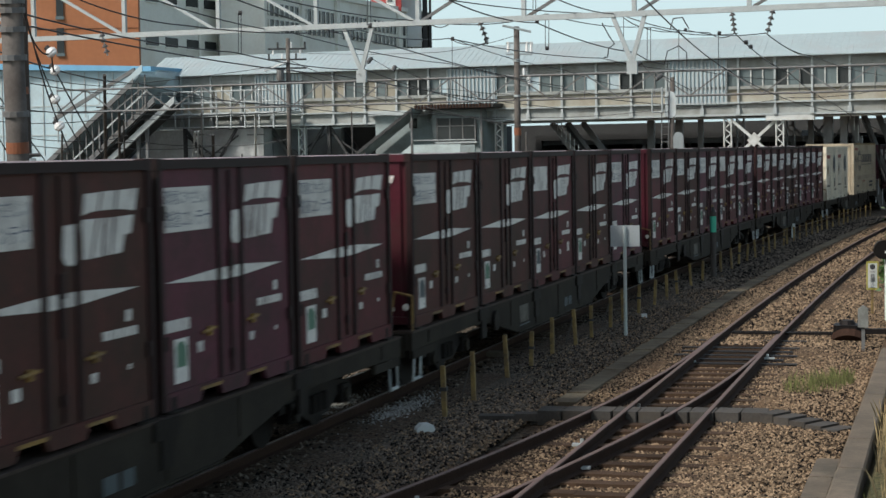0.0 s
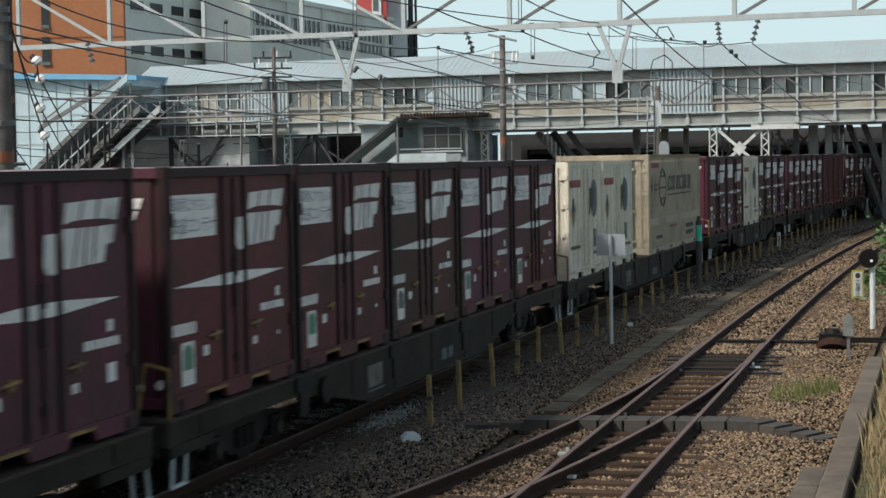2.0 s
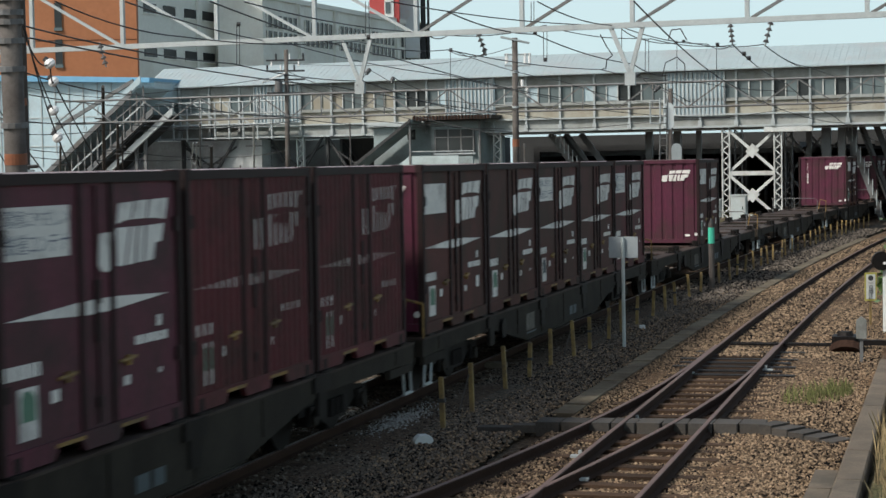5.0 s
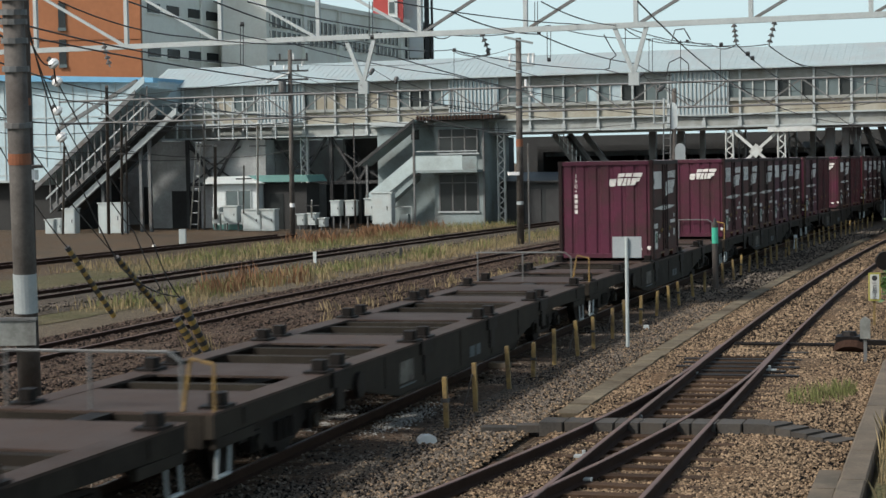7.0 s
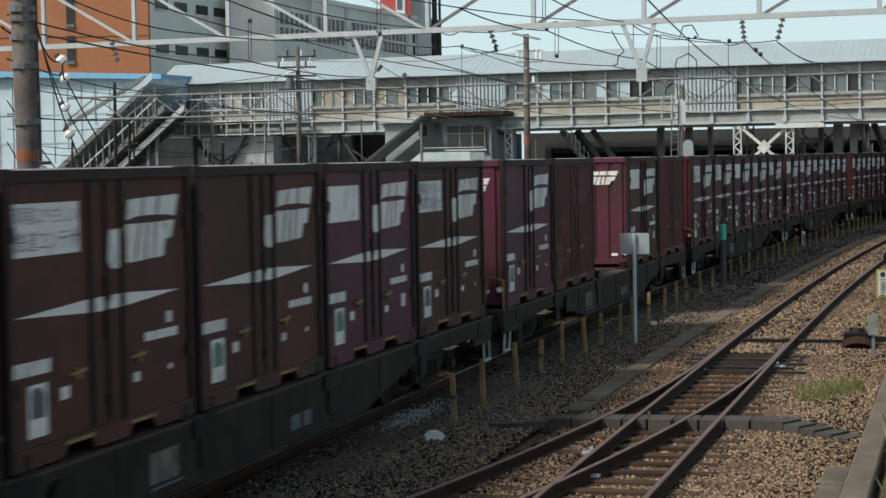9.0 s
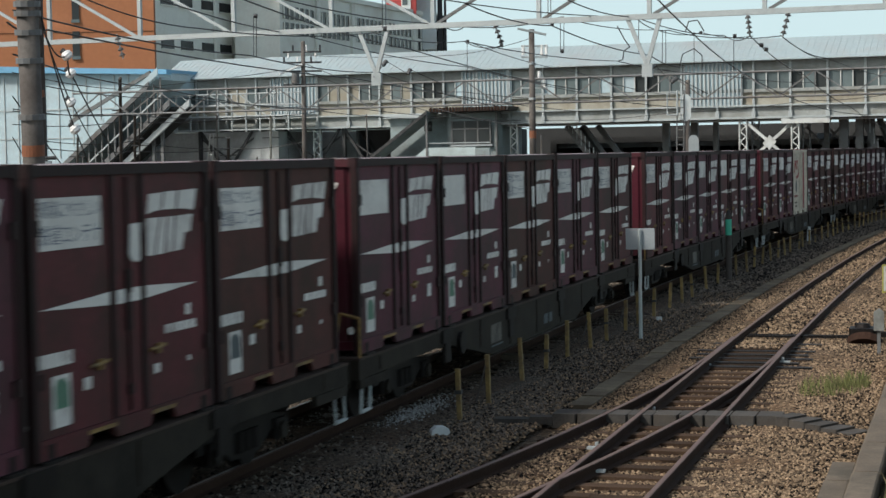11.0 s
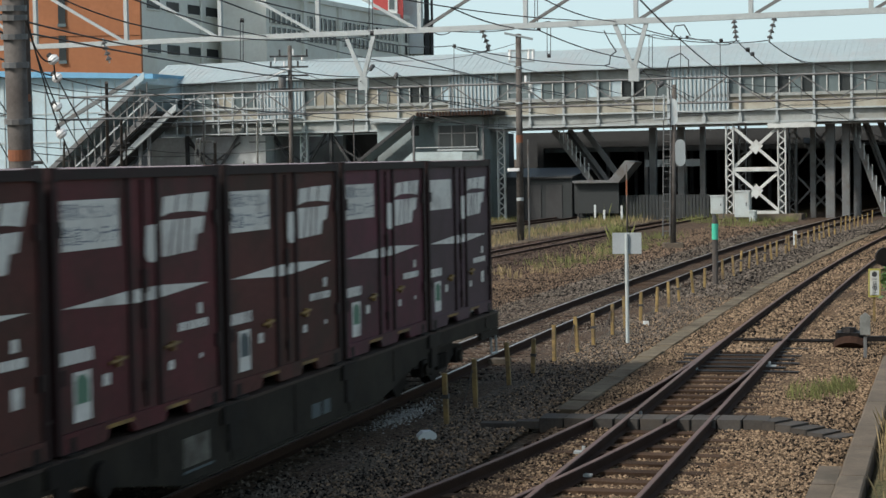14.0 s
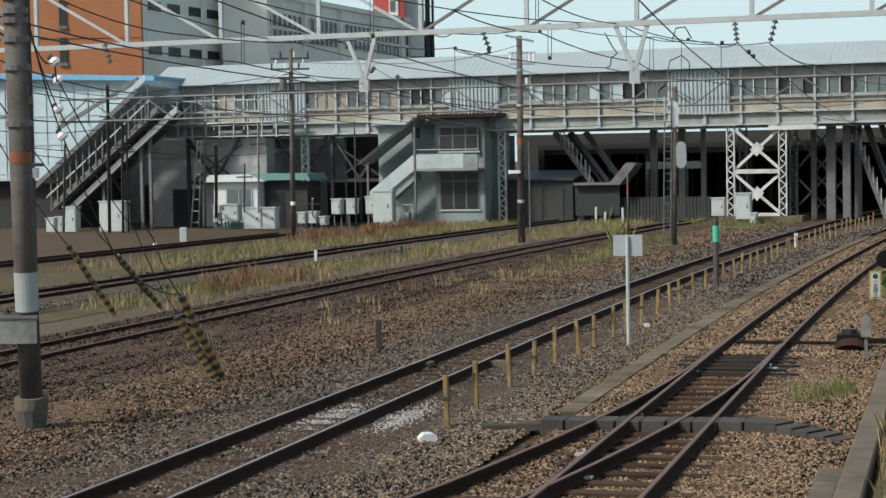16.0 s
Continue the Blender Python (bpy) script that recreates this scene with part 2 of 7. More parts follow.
TURF = gravel("thin_turf", (0.072, 0.072, 0.031), (0.106, 0.091, 0.048), (0.125, 0.103, 0.058), 0.5, 30)


# building blocks
class Shape:
    def __init__(self):
        self.v, self.f = [], []

    def add(self, verts, faces):
        k = len(self.v)
        self.v += [tuple(p) for p in verts]
        self.f += [tuple(i + k for i in f) for f in faces]
        return self

    def box(self, x0, x1, y0, y1, z0, z1, c=0.0):
        """A box; c cuts its long upright edges."""
        if c:
            q = [(x0 + c, y0), (x1 - c, y0), (x1, y0 + c), (x1, y1 - c), (x1 - c, y1), (x0 + c, y1), (x0, y1 - c), (x0, y0 + c)]
            return self.prism(q, "z", z0, z1)
        v = [(x, y, z) for z in (z0, z1) for y in (y0, y1) for x in (x0, x1)]
        return self.add(v, [(0, 2, 3, 1), (4, 5, 7, 6), (0, 1, 5, 4), (2, 6, 7, 3), (0, 4, 6, 2), (1, 3, 7, 5)])

    def prism(self, q, axis, a, b):
        """A polygon drawn out along an axis: x takes (y, z), y takes (x, z), z takes (x, y)."""
        put = {"x": lambda p, t: (t, p[0], p[1]), "y": lambda p, t: (p[0], t, p[1]), "z": lambda p, t: (p[0], p[1], t)}[axis]
        n = len(q)
        v = [put(p, a) for p in q] + [put(p, b) for p in q]
        f = [tuple(range(n))[::-1], tuple(range(n, 2 * n))] + [(i, (i + 1) % n, n + (i + 1) % n, n + i) for i in range(n)]
        area = sum(q[i][0] * q[(i + 1) % n][1] - q[(i + 1) % n][0] * q[i][1] for i in range(n))
        if ((area < 0) != (axis == "y")) != (b < a):
            f = [g[::-1] for g in f]
        return self.add(v, f)

    def curtain(self, q, z0, z1, flip=False):
        """A folded upright sheet over a line of (x, y) points."""
        n = len(q)
        f = [(i, i + 1, n + i + 1, n + i) for i in range(n - 1)]
        return self.add([(x, y, z) for z in (z0, z1) for x, y in q], [g[::-1] for g in f] if flip else f)

    def tube(self, p, q, r, n=8, r2=None):
        p, q = Vector(p), Vector(q)
        w = (q - p).normalized()
        u = w.orthogonal().normalized()
        s = w.cross(u)
        ring = lambda o, rad: [o + (u * math.cos(2 * math.pi * i / n) + s * math.sin(2 * math.pi * i / n)) * rad for i in range(n)]
        v = ring(p, r) + ring(q, r if r2 is None else r2)
        return self.add(v, [(i, (i + 1) % n, n + (i + 1) % n, n + i) for i in range(n)] + [tuple(range(n))[::-1], tuple(range(n, 2 * n))])

    def bar(self, p, q, w, h):
        """A rectangular bar between two points."""
        p, q = Vector(p), Vector(q)
        d = (q - p).normalized()
        u = d.cross(Vector((0, 0, 1)))
        u = u.normalized() if u.length > 1e-3 else Vector((1, 0, 0))
        s = u.cross(d)
        v = [o + u * a * w / 2 + s * b * h / 2 for o in (p, q) for a, b in ((-1, -1), (1, -1), (1, 1), (-1, 1))]
        return self.add(v, [(0, 1, 5, 4), (1, 2, 6, 5), (2, 3, 7, 6), (3, 0, 4, 7), (3, 2, 1, 0), (4, 5, 6, 7)])

    def mesh(self, name, material, smooth=False):
        me = bpy.data.meshes.new(name)
        me.from_pydata(self.v, [], self.f)
        me.materials.append(material)
        if smooth:
            me.shade_smooth()
        me.update()
        return me


def part(name, shape, material, parent=None, label="", smooth=False):
    ob = new(name, shape.mesh(name, material, smooth) if isinstance(shape, Shape) else shape)
    if parent:
        ob.parent = parent
    return tagged(ob, label)


def thing(name, label, category, m=None, group="", kind=""):
    ob = tagged(new(name), label, category, group, kind)
    if m is not None:
        ob.matrix_basis = m
    return ob


# the line of the tracks: straight, then bending gently to the right
X0, A0, BEND, STRAIGHT = -9.124, 0.27821, 0.0011872, 34.785


def on_line(s, off=0.0, z=0.0):
    """A place s metres along the train's track, off metres to its right; and the heading there."""
    ca, sa = math.cos(A0), math.sin(A0)
    st, th = min(s, STRAIGHT), BEND * max(s - STRAIGHT, 0)
    ax, ay = (1 - math.cos(th)) / BEND, math.sin(th) / BEND
    h = A0 + th
    return Vector((X0 + st * sa + ay * sa + ax * ca + off * math.cos(h), st * ca + ay * ca - ax * sa - off * math.sin(h), z)), h


def set_down(s, off=0.0, z=0.0, turn=0.0):
    p, h = on_line(s, off, z)
    return Matrix.Translation(p) @ Matrix.Rotation(-h + turn, 4, "Z")


def loft(profile, s0, s1, step, wave=0.0, closed=False):
    """A strip along the line: profile of (off, z), where off may be a function of s."""
    sh = Shape()
    count = max(2, int((s1 - s0) / step) + 1)
    n = len(profile)
    for i in range(count):
        s = s0 + (s1 - s0) * i / (count - 1)
        for o, z in profile:
            p, _ = on_line(s, o(s) if callable(o) else o, z)
            if wave:
                p.z += wave * noise.noise(p * 1.7) + wave * noise.noise(p * 0.45)
            sh.v.append(tuple(p))
    m = n if closed else n - 1
    sh.f = [(i * n + j, i * n + (j + 1) % n, (i + 1) * n + (j + 1) % n, (i + 1) * n + j) for i in range(count - 1) for j in range(m)]
    return sh
# ground: one sheet to the horizon, with beds of ballast along the tracks
def ground_sheet():
    sh = Shape()
    sh.add([(-3000, -400, -0.24), (3000, -400, -0.24), (3000, 4500, -0.24), (-3000, 4500, -0.24)], [(0, 1, 2, 3)])
    tagged(part("ground", sh, GROUND), "brown gravel and earth of a railway yard", "ground", kind="structure")


ground_sheet()
T2, T3, T4, SIDING = -8.75, -17.0, -27.0, 4.95
for nm, prof, m, lab in (
        ("ballast_bed_main", [(-3.6, -0.24), (-2.2, -0.19), (-1.3, -0.15), (-1.0, -0.15), (1.0, -0.15), (1.2, -0.15), (1.6, -0.15)], BALLAST_DARK, "dark oily ballast under the train's track"),
        ("ballast_bed_cess", [(1.6, -0.15), (2.3, -0.17), (3.05, -0.17)], BALLAST_GREY, "grey ballast beside the yellow posts"),
        ("ballast_bed_siding", [(3.35, -0.17), (3.9, -0.15), (4.2, -0.185), (5.7, -0.185), (6.0, -0.15), (7.15, -0.17), (7.52, -0.16)], BALLAST_BROWN, "orange-brown ballast of the siding"),
        ("ballast_bed_siding_far", [(3.5, -0.2), (4.1, -0.135), (5.85, -0.135), (6.5, -0.2)], BALLAST_BROWN, "orange-brown ballast filled over the sleepers"),
        ("ballast_bed_middle", [(-7.0, -0.23), (-5.6, -0.19), (-3.6, -0.21)], BALLAST_BROWN, "brown ballast between the tracks"),
        ("ballast_bed_second", [(T2 - 2.0, -0.22), (T2 - 1.2, -0.11), (T2 + 1.2, -0.10), (T2 + 3.4, -0.22)], BALLAST_DARK, "dark ballast under the second track"),
        ("sandy_path", [(T2 - 3.9, -0.205), (T2 - 2.1, -0.2)], SAND, "pale sandy path between the tracks"),
        ("turf_strip", [(T2 - 5.4, -0.2), (T2 - 3.9, -0.19)], TURF, "strip of thin dry turf"),
        ("ballast_bed_third", [(T3 - 2.2, -0.22), (T3 - 1.2, -0.11), (T3 + 1.2, -0.11), (T3 + 2.6, -0.22)], BALLAST_GREY, "grey ballast under the third track"),
        ("turf_verge", [(T3 - 6.0, -0.2), (T3 - 2.3, -0.19)], TURF, "grassy verge beside the third track")):
    tagged(part(nm, loft(prof, 36.6 if nm.endswith("far") else -40, 210, 0.8, 0.025), m), lab, "ballast", kind="structure")


# tracks
def rail_pair(off, s0, s1, name, label, sleepers, step, gauge=0.566, head=None, drop=0.0):
    root = thing(name, label, "railway track", kind="structure")
    for side in (-1, 1):
        o = (lambda s, k=side: off(s) + k * gauge) if callable(off) else off + side * gauge
        w = lambda d: (lambda s: o(s) + d) if callable(o) else o + d
        prof = [(w(-0.065), -0.15), (w(-0.065), -0.138), (w(-0.010), -0.12), (w(-0.010), -0.045), (w(-0.033), -0.035), (w(-0.033), -0.006)]
        prof = prof + [(w(0.033), -0.006), (w(0.033), -0.035), (w(0.010), -0.045), (w(0.010), -0.12), (w(0.065), -0.138), (w(0.065), -0.15)]
        web = part("rail_web", loft(prof, s0, s1, 1.5), RAILRUST, root)
        part("rail_head", loft([(w(-0.034), -0.012), (w(-0.026), 0.0), (w(0.026), 0.0), (w(0.034), -0.012)], s0, s1, 1.5), RAILBROWN, web, "worn rail head")
        if head is None:
            part("running_band", loft([(w(-0.018), 0.0015), (w(0.024), 0.0015)], s0, s1, 1.5), RAILTOP, web, "bright running band")
    for o in root.children_recursive:
        if o.parent == root:
            o.location.z = -drop
    if sleepers:
        sl = Shape().prism([(-1.0, -0.24), (1.0, -0.24), (1.0, -0.15), (0.98, -0.137), (-0.98, -0.137), (-1.0, -0.15)], "y", -0.11, 0.11).mesh("sleeper", SLEEPER)
        s = max(s0, 8.0)
        while s < min(s1, sleepers):
            sleeper = new("sleeper", sl)
            sleeper.parent = root
            sleeper.matrix_basis = set_down(s, off(s) if callable(off) else off, random.uniform(-0.012, 0.004), random.uniform(-0.015, 0.015))
            s += step
    return root


rail_pair(0.0, -40, 215, "train_track", "rusty rails on brown sleepers with polished heads", 95, 0.62)
rail_pair(T2, -40, 215, "second_track", "rails on dark ballast with dull heads", 80, 0.66, head=RAILBROWN)
rail_pair(T3, -40, 215, "third_track", "rails on grey ballast beside dry grass", 0, 0.66, head=RAILBROWN)
rail_pair(T4, 60, 90, "yard_track", "rusty yard rails by the relay cabinets", 0, 0.66, head=RAILBROWN)
rail_pair(SIDING, -20, 150, "siding_track", "rusty siding rails on wooden sleepers", 37, 0.62, head=RAILBROWN)
TOE = 35.0
rail_pair(lambda s: SIDING - 0.0062 * max(0.0, TOE - s) ** 2 - 0.05, 8, 37.3, "turnout_track", "rusty turnout rails with blades and crossing", 31.0, 0.62, head=RAILBROWN, drop=0.004)


# the train: flat wagons and containers, in wagons counted from the tail
PANELGREY = mat("grimy_marking", (0.16, 0.15, 0.125), 0.8, spread=0.3, fine=20, coarse=4, bump=0, dirt=(0.05, 0.04, 0.03), dirt_amount=0.5)


def flat_wagon():
    root = thing("container_flat_wagon", "grimy grey-brown steel container flat wagon", "flat wagon", group="wagons of the train")
    for side in (-1, 1):
        x0, x1 = sorted((side * 1.16, side * 1.27))
        q = [(-9.75, 0.97), (9.75, 0.97), (9.75, 0.72), (6.3, 0.76), (5.5, 0.72), (3.3, 0.35), (-3.3, 0.35), (-5.5, 0.72), (-6.3, 0.76), (-9.75, 0.72)]
        sill = part("side_sill", Shape().prism(q, "x", x0, x1), FRAME, root, "deep grey-brown fish-belly side sill")
        for y in (-8.9, -5.8, -3.85, -1.95, 0.0, 1.95, 3.85, 5.8, 8.9):
            low = 0.38 if abs(y) < 3.3 else (0.77 if abs(y) > 5.4 else 0.52)
            part("sill_rib", Shape().box(*sorted((side * 1.27, side * 1.283)), y - 0.035, y + 0.035, low, 0.95), FRAME, sill)
        part("lower_flange", Shape().box(*sorted((side * 1.14, side * 1.29)), -3.3, 3.3, 0.33, 0.355), FRAME, sill)
        xf, xo = side * 1.27, side * 1.276
        part("marking_panel", Shape().box(*sorted((xf, xo)), -3.2, -2.55, 0.5, 0.8), PANELGREY, sill, "dirty grey marking panel")
        part("marking_line", Shape().box(*sorted((xf, xo)), -3.2, -2.45, 0.44, 0.465), TEAL, sill, "dull blue underline")
        hole = [(-2.0 + 0.14 * math.cos(a * math.pi / 8), 0.66 + 0.055 * math.sin(a * math.pi / 8)) for a in range(16)]
        part("lightening_hole", Shape().prism(hole, "x", *sorted((xf, xo))), BOGIE, sill, "dark oval hole")
        part("data_plate", Shape().box(*sorted((xf, xo)), 0.55, 0.85, 0.47, 0.64).box(*sorted((xf, xo)), 0.95, 1.2, 0.47, 0.64), TEAL, sill, "dull blue data plates")
        part("brake_handwheel", Shape().tube((xf, -5.05, 0.72), (side * 1.33, -5.05, 0.72), 0.17, 16), BOGIE, sill, "grimy brake handwheel")
        part("deck_flange", Shape().box(*sorted((side * 0.97, side * 1.285)), -9.75, 9.75, 0.97, 1.0), DECK, root, "rust-brown deck edge")
        for y in (-5.775, -1.925, 1.925, 5.775):
            part("outrigger", Shape().box(*sorted((side * 1.2, side * 1.31)), y - 0.3, y + 0.3, 0.8, 0.992, 0.02).box(*sorted((side * 1.24, side * 1.30)), y - 0.16, y + 0.16, 0.5, 0.8, 0.02), BOGIE, root, "black latch bracket")
        for y, w in ((-9.6, 1), (9.6, -1)):
            sx = side * 1.25
            rail = Shape().tube((sx, y, 0.72), (sx, y - 0.06 * w, 0.30), 0.022, 6).tube((sx, y + 0.34 * w, 0.72), (sx, y + 0.28 * w, 0.30), 0.022, 6)
            rail.tube((sx, y - 0.07 * w, 0.30), (sx, y + 0.29 * w, 0.30), 0.026, 6).tube((sx, y, 0.95), (sx, y, 0.70), 0.018, 6)
            part("step", rail, GALV, root, "pale hanging foot step")
            part("end_side_plate", Shape().box(*sorted((side * 1.20, side * 1.275)), *sorted((y - 0.1 * w, y + 1.0 * w)), 0.60, 0.72), FRAME, root)
    for y in (-7.85, -7.1, -5.0, -4.0, -3.0, -0.85, 0.3, 1.1, 3.0, 4.0, 5.0, 7.1, 7.85):
        part("cross_beam", Shape().box(-0.97, 0.97, y - 0.07, y + 0.07, 0.62, 0.968), FRAME, root)
    part("centre_sill", Shape().box(-0.2, 0.2, -9.9, 9.9, 0.5, 0.80), BOGIE, root)
    for x in (-0.5, 0.5):
        part("brake_pipe", Shape().tube((x, -7.6, 0.80), (x, 7.6, 0.80), 0.03, 6), BOGIE, root)
    c = 0.12
    for y0, y1 in ((-9.75, -7.95), (7.95, 9.75), (-6.5, -5.2), (5.2, 6.5), (-2.6, -1.3), (1.3, 2.6)):
        q = [(-0.975, y0), (0.975, y0), (0.975, y1), (-0.975, y1)] if abs(y0 + y1) > 16 else \
            [(-0.975, y0 - c), (-0.975 + c, y0), (0.975 - c, y0), (0.975, y0 - c), (0.975, y1 + c), (0.975 - c, y1), (-0.975 + c, y1), (-0.975, y1 + c)]
        part("deck_plate", Shape().prism(q, "z", 0.966, 0.995), DECK, root, "worn rusty deck plate")
    fit = Shape().box(-0.15, 0.15, -0.2, 0.2, 0.99, 1.06, 0.04).box(-0.08, 0.10, -0.09, 0.09, 1.06, 1.19, 0.03).mesh("container_latch", BOGIE)
    for i in range(-2, 3):
        for dy in (-1.6, 1.6):
            for sx in (-1.13, 1.13):
                latch = new("container_latch", fit)
                latch.parent, latch.location = root, (sx, i * 3.85 + dy, -0.03)
    for y in (-7.05, 7.05):
        bogie = part("bogie", Shape().box(-0.9, 0.9, y - 0.3, y + 0.3, 0.40, 0.66), BOGIE, root, "black greasy bogie")
        for sx in (-1, 1):
            q = [(y - 1.35, 0.46), (y - 0.75, 0.44), (y - 0.4, 0.27), (y + 0.4, 0.27), (y + 0.75, 0.44), (y + 1.35, 0.46), (y + 1.3, 0.58), (y + 0.5, 0.66), (y - 0.5, 0.66), (y - 1.3, 0.58)]
            side_frame = Shape().prism(q, "x", *sorted((sx * 0.88, sx * 1.0)))
            for wy in (y - 0.95, y + 0.95):
                side_frame.box(*sorted((sx * 0.85, sx * 1.06)), wy - 0.14, wy + 0.14, 0.32, 0.56, 0.03)
            for dy in (-0.2, 0.0, 0.2):
                side_frame.tube((sx * 1.0, y + dy, 0.33), (sx * 1.0, y + dy, 0.56), 0.07, 8)
            part("bogie_side_frame", side_frame, BOGIE, bogie)
            for wy in (y - 0.95, y + 0.95):
                wheel = Shape().tube((sx * 0.50, wy, 0.41), (sx * 0.63, wy, 0.41), 0.41, 24).tube((sx * 0.48, wy, 0.41), (sx * 0.52, wy, 0.41), 0.435, 24)
                part("wheel", wheel.tube((0, wy, 0.41), (sx * 0.5, wy, 0.41), 0.08, 8), BOGIE, bogie)
                part("axle_box", Shape().tube((sx * 1.04, wy, 0.42), (sx * 1.10, wy, 0.42), 0.10, 12), FRAME, bogie, "worn grey axle box cap")
    for sg in (-1, 1):
        part("coupler", Shape().box(-0.13, 0.13, *sorted((sg * 9.7, sg * 10.19)), 0.74, 0.98, 0.03), BOGIE, root)
        part("end_beam", Shape().box(-1.15, 1.15, *sorted((sg * 9.62, sg * 9.76)), 0.62, 0.965), FRAME, root, "grey end beam")
        for x in (0.4, -0.45):
            part("hose", Shape().tube((x, sg * 9.8, 0.8), (x - 0.08, sg * 9.98, 0.45), 0.03, 6).tube((x - 0.08, sg * 9.98, 0.45), (x - 0.16, sg * 10.1, 0.62), 0.03, 6), BOGIE, root)
    y = -9.62
    r = Shape().tube((-1.25, y, 1.62), (0.72, y, 1.62), 0.018, 6).tube((0.72, y, 1.62), (0.86, y, 1.52), 0.018, 6).tube((0.86, y, 1.52), (0.86, y, 1.0), 0.018, 6)
    part("hand_rail", r.tube((-1.2, y, 0.98), (-1.2, y, 1.62), 0.018, 6).tube((-0.2, y, 0.98), (-0.2, y, 1.62), 0.018, 6), STEELGREY, root, "thin grey end handrail")
    part("grab_iron", Shape().tube((1.26, -9.68, 1.0), (1.26, -9.68, 1.5), 0.02, 6).tube((1.26, -9.68, 1.5), (1.0, -9.68, 1.56), 0.02, 6).tube((1.0, -9.68, 1.56), (0.9, -9.68, 1.0), 0.02, 6), OCHRE, root, "ochre grab iron")
    brake = Shape().box(0.5, 1.05, -3.4, -2.4, 0.45, 0.8, 0.05).tube((0.75, -0.5, 0.55), (0.75, 0.9, 0.55), 0.2, 12)
    part("brake_gear", brake, BOGIE, root)
    return root


L, HW, HT = 3.715, 1.225, 2.5


def mark_bars(root, x, sg, z, name, material, y0, y1, rows, pitch, thick):
    """Writing too small to read, as short bars."""
    rng = random.Random(int((y0 + z) * 1000))
    sh = Shape()
    for r in range(rows):
        y = y0
        while y < y1:
            w = min(rng.uniform(0.04, 0.16), y1 - y)
            sh.box(*sorted((x, x + sg * 0.006)), y, y + w, z - r * pitch, z - r * pitch + thick)
            y += w + 0.03
    return part(name, sh, material, root)


def emblem(root, flat, x, y, z, kx, kz, name="operator_emblem"):
    """The operator's mark as plain leaning shapes; flat puts it on the end wall, else on a side."""
    sh = Shape()
    shapes = [[(0.02, 0.04), (0.08, -0.03), (0.20, -0.05), (0.30, 0.0), (0.37, 0.34), (0.06, 0.33)],
              [(0.41, 0.0), (0.55, -0.01), (0.69, 0.37), (0.41, 0.37)], [(0.60, 0.0), (0.78, 0.0), (0.80, 0.17), (0.85, 0.37), (0.74, 0.37)],
              [(0.84, 0.01), (0.96, 0.01), (1.02, 0.37), (0.91, 0.37), (0.86, 0.2)],
              [(1.0, 0.01), (1.20, 0.02), (1.26, 0.19), (1.40, 0.20), (1.46, 0.38), (1.08, 0.37)],
              [(0.42, 0.41), (0.60, 0.44), (0.71, 0.44), (0.78, 0.62), (0.47, 0.61)], [(0.76, 0.445), (1.05, 0.445), (1.10, 0.63), (0.83, 0.625)],
              [(1.10, 0.445), (1.28, 0.44), (1.49, 0.42), (1.57, 0.64), (1.16, 0.63)]]
    for q in shapes:
        if flat:
            sh.prism([(y + a * kx, z + b * kz) for a, b in q], "y", x - 0.006, x)
        else:
            sh.prism([(y + a * kx, z + b * kz) for a, b in q], "x", *sorted((x, x + math.copysign(0.006, x))))
    return part(name, sh, WHITE, root, "slanted white operator mark")


